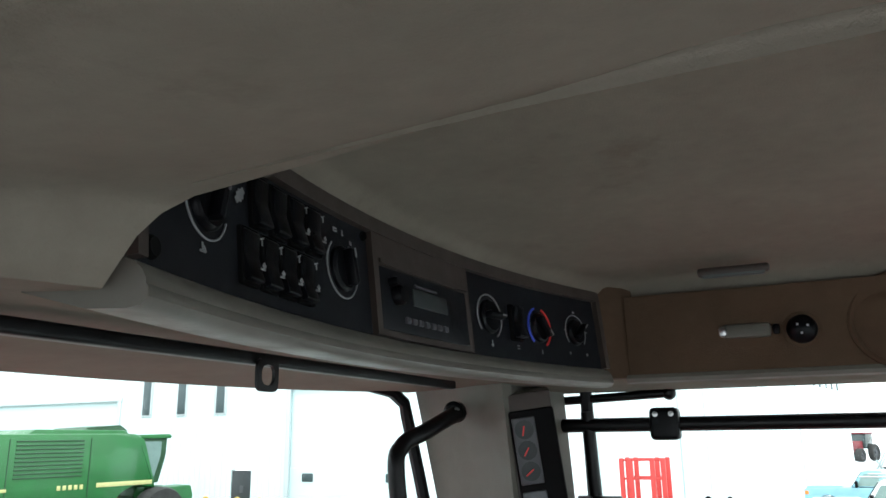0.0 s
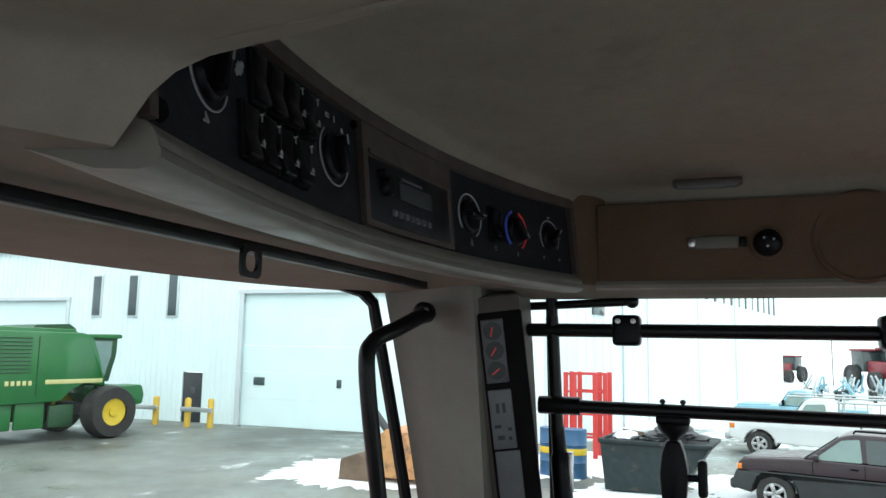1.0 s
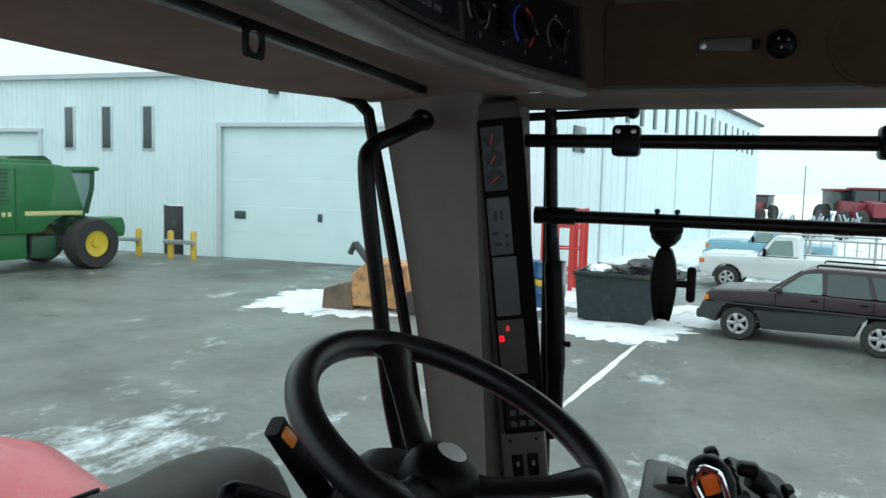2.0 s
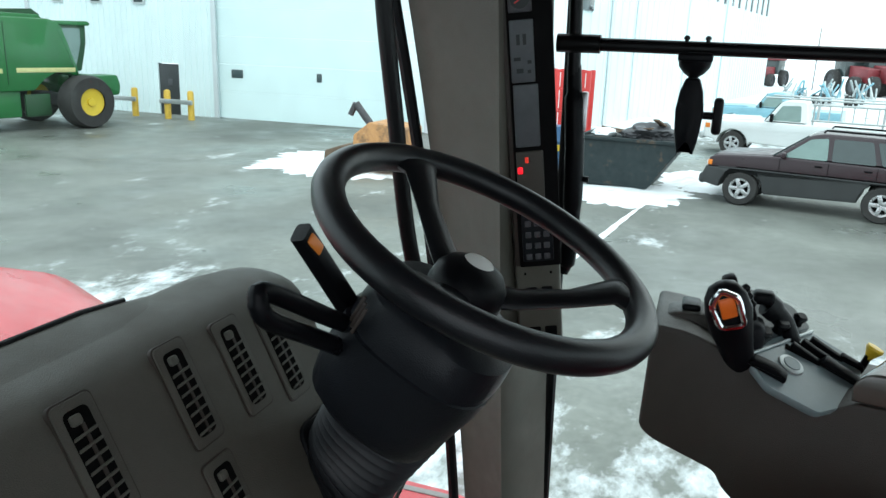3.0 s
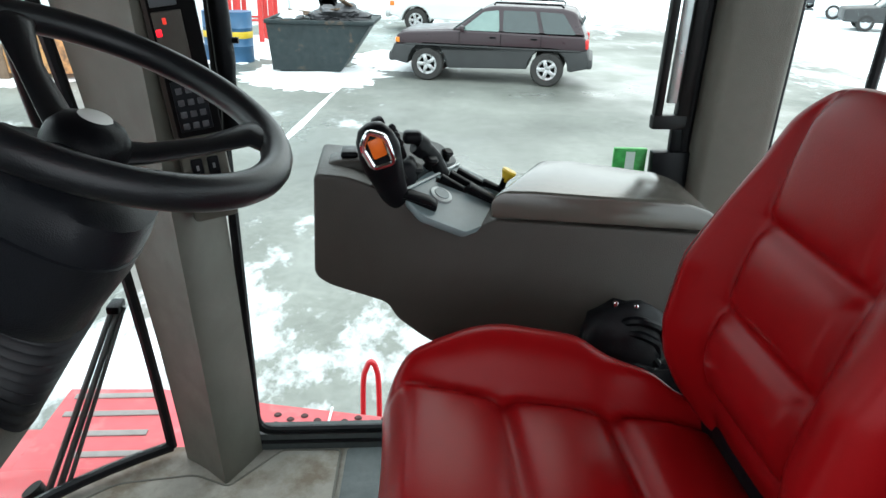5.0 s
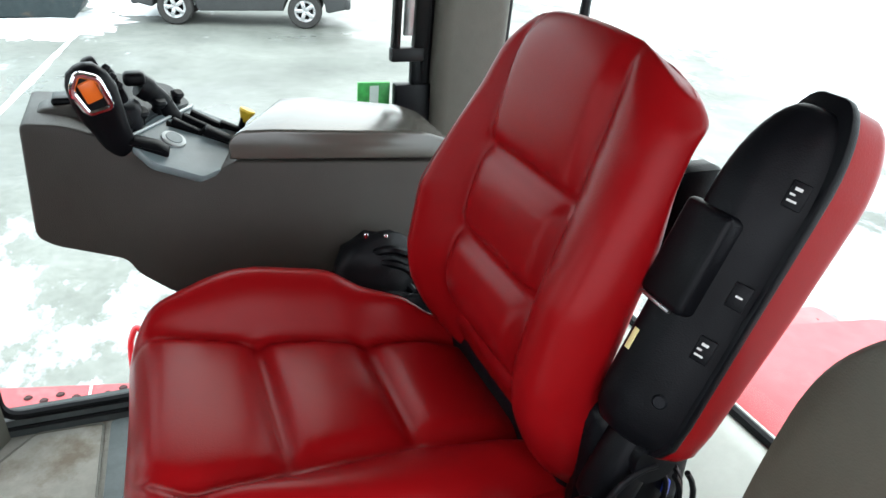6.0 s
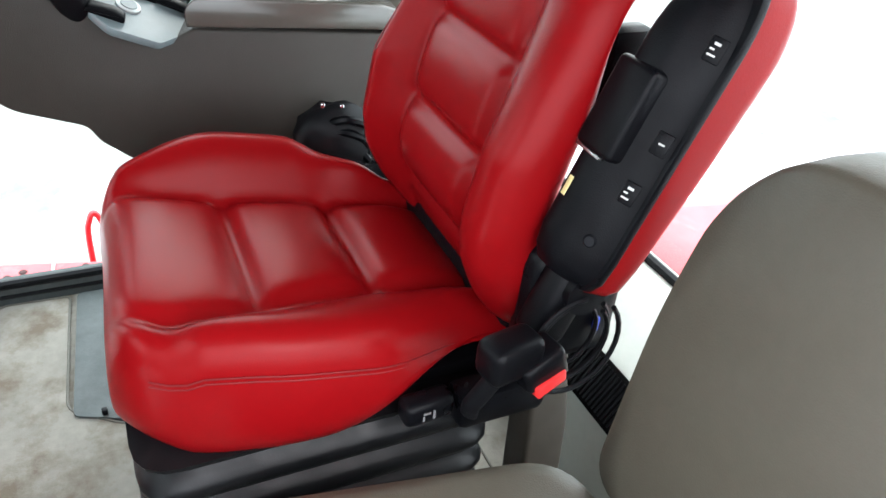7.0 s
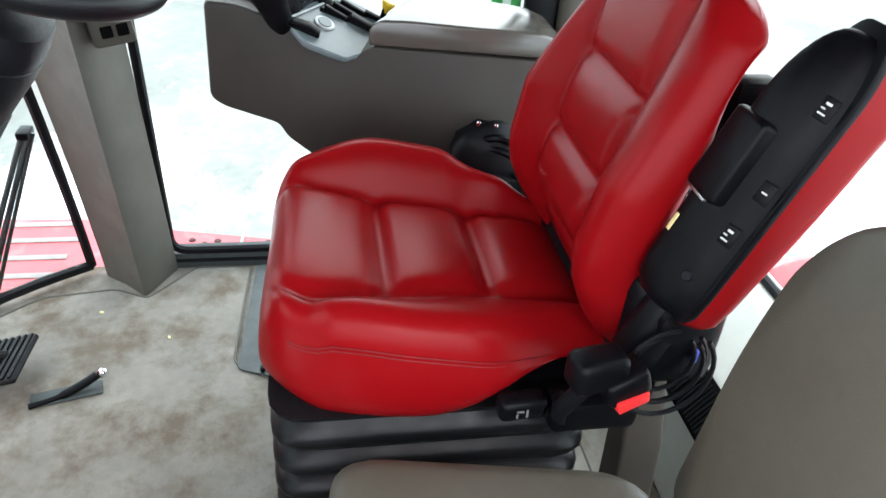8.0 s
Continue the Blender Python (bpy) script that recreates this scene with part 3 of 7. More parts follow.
# roof skin that closes the cab from above
bm = nb()
prism(bm, round_poly([(-0.80, -0.92), (0.80, -0.92), (0.80, 0.80), (0.62, 1.05), (-0.62, 1.05), (-0.80, 0.80)], 0.10), "z", 1.70, 1.80, 0.04)
solid("roof", bm, M["tractor_red"], "red sheet-metal cab roof", "roof", "structure")
for nm, pts in (("right", [(0.74, -0.86), (0.80, -0.86), (0.80, 0.80), (0.74, 0.80)]), ("left", [(-0.80, -0.86), (-0.74, -0.86), (-0.74, 0.80), (-0.80, 0.80)]),
                ("rear", [(-0.74, -0.90), (0.74, -0.90), (0.74, -0.86), (-0.74, -0.86)])):
    bm = nb()
    prism(bm, pts, "z", 1.56, 1.71)
    solid("roof_side_" + nm, bm, M["tractor_red"], "red roof edge panel", "roof", "structure")
bm = nb()
sheet(bm, lambda u, v: (u * 0.74, (ws_high(min(abs(u * 0.74), 0.66)) + 0.02) * 1.0, 1.56 + 0.15 * v), span(-1, 1, 17), span(0, 1, 2), 0.03)
solid("roof_side_front", bm, M["tractor_red"], "red roof edge over the windshield", "roof", "structure")

# brown side wall of the raised middle
bm = nb()
sheet(bm, lambda u, v: (0.489 - 0.008 * v, u, 1.518 + 0.128 * v), span(0.435, -0.47, 12), span(0, 1, 4), 0.004)
solid("headliner_side_trim", bm, M["liner_dark"], "brown trim band along the raised headliner", "trim", "structure")
bm = nb()
tube(bm, [(0.489, y, 1.514) for y in span(0.44, -0.5, 6)], 0.008, 8)
solid("headliner_side_lip", bm, M["lip"], "pale lip under the brown trim band", "trim", "structure")
speaker = thing("speaker_cover", turn=frame_of((0.487, 0.045, 1.582), (0, 1, 0), (-1, 0, 0)), label="round brown speaker cover on the overhead trim", category="speaker")
bm = nb()
lathe(bm, [(0.0, 0.010), (0.030, 0.0098), (0.055, 0.008), (0.062, 0.006), (0.062, 0.0), (0.0, 0.0)], 32)
part("cloth", bm, M["liner_dark"], speaker)
bm = nb()
lathe(bm, [(0.0625, 0.0), (0.0625, 0.0075), (0.066, 0.0090), (0.070, 0.0070), (0.072, 0.0)], 32, caps=False)
part("rim", bm, M["liner_dark"], speaker)

# ---------------------------------------------------------------- overhead control panel
def arc_m(x, z, off=0.0):
    """Pose on the panel face at x and height z: its x runs along the panel to the right, y up, z out to the cab."""
    d = Vector((1, -0.70 * (x + 0.10), 0)).normalized()
    up = Vector((0, 0.10, 1)).normalized()
    nrm = d.cross(up).normalized()
    up = nrm.cross(d)
    y = arc_y(x) + 0.10 * (z - 1.53)
    o = Vector((x, y, z)) + nrm * off
    return Matrix(((d.x, up.x, nrm.x, o.x), (d.y, up.y, nrm.y, o.y), (d.z, up.z, nrm.z, o.z), (0, 0, 0, 1)))


def arc_strip(bm, x0, x1, z0, z1, front, back, n=14, bevel=0.0):
    rings = []
    for x in span(x0, x1, n):
        m0 = arc_m(x, z0)
        m1 = arc_m(x, z1)
        rings.append([m0 @ Vector((0, 0, front)), m1 @ Vector((0, 0, front)), m1 @ Vector((0, 0, back)), m0 @ Vector((0, 0, back))])
    return loft(bm, rings)


over = thing("overhead_console", (0, 0.5, 1.53), "curved overhead console with dark switch panels and radio", "console")
inv = Matrix.Translation((0, -0.5, -1.53))


def opart(name, bm, material, parent=over, label=""):
    if parent is over:
        bmesh.ops.transform(bm, matrix=inv, verts=bm.verts)
    ob = part(name, bm, material, parent, label)
    return ob


bm = nb()
rings = []
for x in span(-0.462, 0.468, 26):
    m = arc_m(x, 1.53)
    prof = [(-0.002, 0.004), (-0.003, 0.009), (-0.009, 0.014), (-0.015, 0.0165), (-0.0175, 0.0162), (-0.020, 0.0178), (-0.025, 0.0175), (-0.029, 0.013), (-0.030, 0.004), (-0.027, -0.02), (-0.012, -0.06), (0.02, -0.06), (0.02, -0.01)]
    rings.append([m @ Vector((0, a, b)) for a, b in prof])
loft(bm, rings)
opart("lip", bm, M["lip"], label="pale grey ledge below the panels")
bm = nb()
arc_strip(bm, -0.455, 0.462, 1.639, 1.655, 0.012, -0.03, 24)
arc_strip(bm, 0.462, 0.472, 1.53, 1.655, 0.012, -0.02, 3)
arc_strip(bm, -0.462, -0.452, 1.53, 1.655, 0.012, -0.02, 3)
opart("gasket", bm, M["gasket"])
bm = nb()
arc_strip(bm, -0.455, -0.096, 1.530, 1.641, 0.004, -0.03, 14)
pan_l = opart("switch_panel", bm, M["panel"], label="dark switch panel with knobs and rockers")
bm = nb()
arc_strip(bm, -0.094, 0.126, 1.530, 1.641, 0.010, -0.03, 8)
pan_c = opart("radio_surround", bm, M["gasket"], label="brown radio surround")
bm = nb()
arc_strip(bm, 0.128, 0.460, 1.530, 1.641, 0.004, -0.03, 12)
pan_r = opart("climate_panel", bm, M["panel"], label="dark climate panel with three dials")


def on_panel(bm, x, z, off=0.004):
    bmesh.ops.transform(bm, matrix=inv @ arc_m(x, z, off), verts=bm.verts)
    return bm


def knob(parent, x, z, r, name="knob", ring=None, a0=-210, a1=30, pointer=60, gauge=False):
    bm = nb()
    lathe(bm, [(r * 1.0, 0.0), (r * 0.98, 0.003), (r * 0.84, 0.006), (0.0, 0.007)], 24)
    box(bm, (0, 0, 0.010), (r * 1.6, r * 0.42, 0.014), 0.004, 2, pose(0, 0, 0, 0, 0, pointer))
    k = part(name, on_panel(bm, x, z), M["black"], parent)
    k.parent = parent
    bm = nb()
    box(bm, (r * 0.55, 0, 0.0175), (r * 0.4, 0.0022, 0.001), m=pose(0, 0, 0, 0, 0, pointer))
    part("pointer", on_panel(bm, x, z), M["white_mark"], k)
    if ring:
        bm = nb()
        R = r * 1.28
        pts = [(R * math.cos(radians(t)), R * math.sin(radians(t)), 0.001) for t in span(a0, a1, 22)]
        tube(bm, pts, ring * 0.7, 6)
        part("dial_ring", on_panel(bm, x, z), M["white_mark"], parent)


def marks(parent, x, z, items, lift=0.0):
    """Small printed signs round a control, as short bars."""
    for dx, dz, w, h, a in items:
        bm = nb()
        box(bm, (0, 0, 0.0008 + lift), (w, h, 0.0008), m=pose(dx, dz, 0, 0, 0, a))
        part("print", on_panel(bm, x, z), M["white_mark"], parent)


knob(pan_l, -0.372, 1.590, 0.0215, ring=0.0013, a0=-200, a1=-20, pointer=70)
marks(pan_l, -0.366, 1.553, [(-0.012, 0, 0.007, 0.0015, 0), (-0.012, 0.003, 0.0015, 0.007, 0), (-0.009, 0.002, 0.0012, 0.005, 30)])
marks(pan_l, -0.325, 1.610, [(0, 0, 0.004, 0.010, 0), (0, 0, 0.010, 0.004, 0), (0.004, 0.004, 0.005, 0.005, 45), (-0.004, -0.004, 0.005, 0.005, 45)])
knob(pan_l, -0.150, 1.588, 0.023, ring=0.0014, a0=-230, a1=60, pointer=100)
marks(pan_l, -0.150, 1.624, [(-0.010, 0, 0.006, 0.0013, 0), (-0.010, 0.003, 0.006, 0.0013, 0), (-0.013, 0.0015, 0.0013, 0.004, 0), (0.004, 0.001, 0.0013, 0.006, 0), (0.020, -0.006, 0.004, 0.004, 0)])
for row, z in ((0, 1.611), (1, 1.563)):
    for i in range(4):
        x = -0.298 + 0.0305 * i - (0.018 if row else 0)
        bm = nb()
        box(bm, (0, 0, 0.0), (0.0275, 0.046, 0.008), 0.002)
        f = part("rocker_frame", on_panel(bm, x, z), M["hole"], pan_l)
        bm = nb()
        prism(bm, round_poly([(-0.020, 0.000), (0.020, 0.000), (0.020, 0.007), (0.000, 0.005), (-0.020, 0.010)], 0.003), "x", -0.011, 0.011, 0.0015)
        part("rocker_switch", on_panel(bm, x, z), M["black"], pan_l)
        if row or i > 1:
            marks(pan_l, x, z, [(0, 0.012, 0.006, 0.0014, 20), (0.0, 0.009, 0.0014, 0.005, 0), (0, -0.012, 0.007, 0.0014, 0), (0.002, -0.009, 0.004, 0.004, 45)], 0.0125)
bm = nb()
lathe(bm, [(0.0, 0.004), (0.006, 0.004), (0.008, 0.001), (0.008, 0.0)], 16)
part("screw", on_panel(bm, -0.438, 1.541), M["hole"], pan_l)
bm = nb()
lathe(bm, [(0.0, 0.004), (0.004, 0.004), (0.005, 0.001), (0.005, 0.0)], 12)
part("screw", on_panel(bm, -0.104, 1.632), M["hole"], pan_l)

# radio with a recessed face
bm = nb()
box(bm, (0, 0, 0), (0.198, 0.068, 0.004), 0.0015)
rad = part("radio", on_panel(bm, 0.016, 1.570, 0.012), M["panel"], pan_c, "black car radio with a small display")
bm = nb()
box(bm, (-0.002, 0.010, 0.003), (0.078, 0.020, 0.003), 0.006)
part("display", on_panel(bm, 0.022, 1.568, 0.012), M["lcd"], rad)
for i in range(7):
    bm = nb()
    box(bm, (0, 0, 0.003), (0.009, 0.007, 0.004), 0.0015)
    part("button", on_panel(bm, -0.036 + 0.0145 * i, 1.550, 0.012), M["lcd_mid"], rad)
for x, r in ((-0.054, 0.011), (-0.066, 0.005)):
    bm = nb()
    lathe(bm, [(r, 0), (r, 0.007), (r * 0.8, 0.010), (0, 0.010)], 18)
    part("radio_knob", on_panel(bm, x, 1.575 if r > 0.01 else 1.588, 0.013), M["black"], rad)
bm = nb()
box(bm, (0, 0, 0.003), (0.050, 0.003, 0.003), 0.001)
part("tape_slot", on_panel(bm, 0.012, 1.592, 0.012), M["lcd_mid"], rad)
bm = nb()
for a, b in (((-0.082, 1.637), (0.120, 1.637)),):
    arc_strip(bm, a[0], b[0], 1.607, 1.612, 0.0125, 0.0, 8)
opart("surround_edge", bm, M["gasket"])

knob(pan_r, 0.182, 1.584, 0.0235, ring=0.0018, a0=-60, a1=220, pointer=0)
knob(pan_r, 0.309, 1.582, 0.0225, pointer=-50)
for col, a0, a1 in (("blue_mark", 110, 230), ("red_mark", -60, 70)):
    bm = nb()
    R = 0.029
    tube(bm, [(R * math.cos(radians(t)), R * math.sin(radians(t)), 0.001) for t in span(a0, a1, 14)], 0.0018, 6)
    part("dial_ring", on_panel(bm, 0.309, 1.582), M[col], pan_r)
knob(pan_r, 0.404, 1.584, 0.021, ring=0.0012, a0=-40, a1=220, pointer=40)
bm = nb()
box(bm, (0, 0, 0.0), (0.030, 0.052, 0.010), 0.003)
part("rocker_frame", on_panel(bm, 0.246, 1.582), M["hole"], pan_r)
bm = nb()
prism(bm, round_poly([(-0.022, 0.0), (0.022, 0.0), (0.022, 0.012), (0, 0.007), (-0.022, 0.016)], 0.003), "x", -0.012, 0.012, 0.0015)
part("rocker_switch", on_panel(bm, 0.246, 1.582), M["black"], pan_r)
marks(pan_r, 0.182, 1.546, [(0, 0, 0.004, 0.004, 45), (0.0, 0.004, 0.0014, 0.004, 0)])
marks(pan_r, 0.309, 1.546, [(0, 0, 0.0014, 0.006, 0)])
marks(pan_r, 0.246, 1.546, [(0.002, 0, 0.006, 0.0014, 0), (0.002, 0.004, 0.006, 0.0014, 0)])
marks(pan_r, 0.404, 1.546, [(-0.022, 0.004, 0.003, 0.004, 0), (0.024, 0.004, 0.004, 0.004, 30), (0.0, 0.070, 0.005, 0.003, 0), (-0.03, 0.04, 0.004, 0.0014, 0), (0.03, 0.04, 0.004, 0.0014, 0)])

# small lamp and compass on the brown band, slot handle in the ceiling
lamp = thing("map_lamp", (0.482, 0.253, 1.579), "small white switched-off lamp on the brown trim", "lamp")
bm = nb()
box(bm, (0, 0, 0), (0.016, 0.072, 0.022), 0.006)
part("lens", bm, M["trim"], lamp)
bm = nb()
box(bm, (-0.004, 0.034, 0.0), (0.014, 0.012, 0.016), 0.004)
part("end_clip", bm, M["steel"], lamp)
bm = nb()
box(bm, (0, -0.042, 0), (0.012, 0.010, 0.016), 0.003)
part("socket", bm, M["black"], lamp)
ball = thing("ball_vent", (0.484, 0.176, 1.576), "small black ball on the brown trim", "vent")
bm = nb()
bmesh.ops.create_uvsphere(bm, u_segments=24, v_segments=14, radius=0.0215)
bmesh.ops.transform(bm, matrix=Matrix.Translation((-0.008, 0, 0)), verts=bm.verts)
part("ball", bm, M["black"], ball)
bm = nb()
lathe(bm, [(0.024, 0.0), (0.027, 0.0), (0.027, 0.006), (0.022, 0.007)], 24, frame_of((0, 0, 0), (0, 1, 0), (-1, 0, 0)))
part("collar", bm, M["liner_dark"], ball)
bm = nb()
for a in (40, 160, 280):
    box(bm, (-0.0285, 0.008 * math.cos(radians(a)), 0.008 * math.sin(radians(a))), (0.003, 0.003, 0.003))
part("stud", bm, M["steel"], ball)
slot = thing("ceiling_slot", (0.405, 0.260, 1.660), "slim dark grey handle slot in the headliner", "handle")
bm = nb()
box(bm, (0, 0, 0), (0.020, 0.100, 0.012), 0.004)
part("frame", bm, M["gasket"], slot)
bm = nb()
box(bm, (-0.002, 0, -0.005), (0.013, 0.088, 0.008), 0.003)
part("flap", bm, M["mat"], slot)

# roller blind in front of the windshield
blind = thing("roller_blind", (0, 0.735, 1.508), "black roller blind bar with a pull loop", "blind")
bm = nb()
prism(bm, round_poly([(-0.008, -0.0005), (0.008, -0.0005), (0.008, 0.0135), (-0.008, 0.0135)], 0.004), "x", -0.66, 0.452)
part("bar", bm, M["steel_black"], blind)
bm = nb()
rings = []
for w, h, y in ((0.0185, 0.0160, -0.013), (0.0185, 0.0160, -0.009), (0.0115, 0.0090, -0.009), (0.0115, 0.0090, -0.013)):
    rings.append([(-0.081 + a, y, -0.013 + b) for a, b in round_poly([(-w, -h), (w, -h), (w, h + 0.004), (-w, h + 0.004)], 0.010, 5)])
loft(bm, rings, shut=True)
part("pull_loop", bm, M["steel_black"], blind)

# grab handle on the corner pillar
hand = thing("grab_handle", (0.54, 0.76, 1.46), "black bent-tube grab handle on the corner pillar", "handle")
bm = nb()
pts = smooth_path([(0.020, 0.005, 0.012), (-0.010, 0.010, 0.004), (-0.085, 0.025, -0.022), (-0.134, 0.046, -0.045), (-0.157, 0.046, -0.095), (-0.124, 0.034, -0.30), (-0.091, 0.020, -0.50), (-0.050, -0.004, -0.66), (-0.020, -0.020, -0.72), (0.045, -0.055, -0.735)], 8)
tube(bm, pts, 0.0145, 12)
part("tube", bm, M["steel_black"], hand)
bm = nb()
lathe(bm, [(0.0, 0.0), (0.020, 0.0), (0.020, 0.016), (0.013, 0.022), (0.0, 0.022)], 16, frame_of((0.020, 0.012, 0.012), (0, 0, 1), (-1, 0, -0.1)))
part("foot", bm, M["black"], hand)
bm = nb()
lathe(bm, [(0.0, 0.0), (0.007, 0.0), (0.006, 0.006), (0.0, 0.007)], 6, frame_of((-0.004, 0.004, 0.014), (0, 0, 1), (-0.5, -1, 0)))
part("bolt", bm, M["steel"], hand)


# ---------------------------------------------------------------- instrument strip on the pillar
def pil(t):
    """The ridge of the corner pillar at height t."""
    return Vector((*mix((0.732, 0.612), (0.516, 0.652), (t + 0.02) / 1.58), t))


STRIP_ACROSS = Vector((0.30, -0.954, 0.0))          # the strip turns its face to the seat
s0, s1 = pil(0.80) + STRIP_ACROSS * 0.024, pil(1.48) - STRIP_ACROSS * 0.016
strip_m = frame_of(s0, s1 - s0, Vector((-0.954, -0.30, 0.0)))     # x up the strip, z out to the cab
SG = 1 if (strip_m.to_3x3() @ Vector((0, 1, 0))).dot(STRIP_ACROSS) > 0 else -1
strip = thing("instrument_strip", turn=strip_m, label="tall dark instrument strip with gauges on the pillar", category="instrument panel")
LEN = (s1 - s0).length


def sbox(name, x0, x1, y0, y1, d0, d1, material, parent=strip, label="", bev=0.003):
    bm = nb()
    box(bm, ((x0 + x1) / 2, SG * (y0 + y1) / 2, (d0 + d1) / 2), (x1 - x0, y1 - y0, d1 - d0), bev)
    return part(name, bm, material, parent, label)


def up(z):
    return (z - 0.80) / (1.48 - 0.80) * LEN


sbox("housing", up(0.700), up(1.500), -0.004, 0.084, -0.060, 0.000, M["trim"], bev=0.010)
sbox("border", up(0.880), up(1.497), -0.003, 0.083, -0.02, 0.004, M["gasket"], label="dark brown border", bev=0.004)
sbox("bezel", up(0.880), up(1.468), 0.005, 0.0845, -0.01, 0.010, M["matt_black"], bev=0.004)
gau = sbox("gauge_pane", up(1.344), up(1.456), 0.009, 0.049, 0.008, 0.0125, M["lcd_mid"], label="small gauges with red needles behind one pane", bev=0.002)
for i in range(3):
    bm = nb()
    lathe(bm, [(0.0, 0.0), (0.0165, 0.0), (0.0165, 0.0006), (0.0, 0.0006)], 20, Matrix.Translation((up(1.366 + 0.035 * i), SG * 0.029, 0.0126)))
    d = part("gauge", bm, M["lcd"], gau)
    bm = nb()
    box(bm, (0, 0, 0), (0.0022, 0.017, 0.0012), m=pose(up(1.364 + 0.035 * i), SG * 0.027, 0.0142, 0, 0, 35 + 20 * i))
    part("needle", bm, M["red_mark"], gau)
dis = sbox("display", up(1.228), up(1.332), 0.009, 0.050, 0.008, 0.0125, M["lcd_pale"], label="pale display with dark segments", bev=0.002)
for a, yo, w, h in ((1.300, 0.023, 0.006, 0.018), (1.300, 0.034, 0.006, 0.018), (1.268, 0.020, 0.012, 0.006), (1.262, 0.041, 0.007, 0.006), (1.248, 0.024, 0.012, 0.008), (1.246, 0.040, 0.006, 0.006)):
    sbox("segment", up(a) - h / 2, up(a) + h / 2, yo - w / 2, yo + w / 2, 0.0124, 0.0132, M["lcd"], dis, bev=0)
sbox("display", up(1.114), up(1.224), 0.010, 0.054, 0.008, 0.0125, M["lcd_pale"], label="blank grey display", bev=0.002)
lam = sbox("lamp_panel", up(1.000), up(1.106), 0.009, 0.058, 0.008, 0.0125, M["trim_dark"], label="warning lamp panel with lit red lamps", bev=0.002)
sbox("lamp", up(1.066), up(1.078), 0.0105, 0.0195, 0.012, 0.0150, M["red_lamp"], lam, "lit red warning lamp", 0.002)
sbox("lamp", up(1.085), up(1.096), 0.0245, 0.0310, 0.012, 0.0150, M["red_lamp_dim"], lam, "", 0.002)
key = sbox("keypad", up(0.892), up(0.986), 0.012, 0.070, 0.008, 0.0125, M["panel"], label="small keypad with pale keys")
for i in range(3):
    for j in range(4):
        sbox("key", up(0.903 + 0.022 * j) - 0.006, up(0.903 + 0.022 * j) + 0.006, 0.018 + 0.017 * i, 0.029 + 0.017 * i, 0.012, 0.0150, M["lcd_mid"], key, bev=0.002)
for i in range(2):
    sw = sbox("rocker_switch", up(0.790), up(0.834), 0.014 + 0.030 * i, 0.036 + 0.030 * i, -0.002, 0.006, M["black"])
    sbox("sign", up(0.812), up(0.822), 0.023 + 0.030 * i, 0.028 + 0.030 * i, 0.0058, 0.0068, M["white_mark"], sw, bev=0)
    sbox("screw", up(0.860), up(0.866), 0.012 + 0.050 * i, 0.017 + 0.050 * i, -0.002, 0.002, M["hole"])
    sbox("socket", up(0.722), up(0.748), 0.016 + 0.032 * i, 0.040 + 0.032 * i, -0.004, 0.003, M["hole"])


# added out-of-view panel and slab that cut the light through the open doorway
bm = nb()
box(bm, (-1.14, 0.10, 0.27), (0.06, 2.1, 0.66), 0.02)
solid("wall_left", bm, M["trim_dark"], "unseen dark panel added to block low light from the left", "wall", "structure")
bm = nb()
box(bm, (-0.98, 0.06, 1.74), (0.44, 2.0, 0.08), 0.02)
solid("roof_left", bm, M["tractor_red"], "unseen red slab added to block sky light over the doorway", "roof", "structure")

# ================================================================ rails at the right glass
rails = thing("equipment_rail", (0.70, 0.29, 1.30), "black steel rail frame for monitors beside the side glass", "rail")
off = Vector((-0.70, -0.29, -1.30))


def bar(name, a, b, r, parent, o, material=None, n=12):
    bm = nb()
    cyl(bm, Vector(a) + o, Vector(b) + o, r, n=n)
    return part(name, bm, material or M["steel_black"], parent)


bar("upper_bar", (0.700, 0.66, 1.445), (0.700, -0.40, 1.443), 0.0135, rails, off)
bar("lower_bar", (0.700, 0.575, 1.300), (0.700, -0.40, 1.294), 0.0125, rails, off)
bar("upright", (0.700, 0.560, 1.47), (0.722, 0.545, 1.05), 0.0125, rails, off)
bar("sleeve", (0.700, 0.585, 1.300), (0.700, 0.505, 1.300), 0.0175, rails, off)
for y in (0.415, -0.03):
    bm = nb()
    box(bm, Vector((0.694, y, 1.445)) + off, (0.045, 0.052, 0.058), 0.009, 3)
    c = part("clamp", bm, M["black"], rails)
    for dy in (-0.014, 0.014):
        bm = nb()
        lathe(bm, [(0.0, 0.0), (0.005, 0.0), (0.005, 0.004), (0.0, 0.005)], 8, frame_of(Vector((0.671, y + dy, 1.462)) + off, (0, 1, 0), (-1, 0, 0)))
        part("bolt", bm, M["steel"], c)
rod = thing("gas_strut_end", (0.722, 0.5, 1.495), "short black rod below the headliner edge", "rod")
bm = nb()
cyl(bm, (0, 0.145, -0.004), (0, -0.085, 0.006), 0.0085, n=12)
part("rod", bm, M["steel_black"], rod)
bm = nb()
bmesh.ops.create_uvsphere(bm, u_segments=14, v_segments=10, radius=0.013)
bmesh.ops.transform(bm, matrix=Matrix.Translation((0, -0.092, 0.006)), verts=bm.verts)
part("ball_end", bm, M["steel_black"], rod)

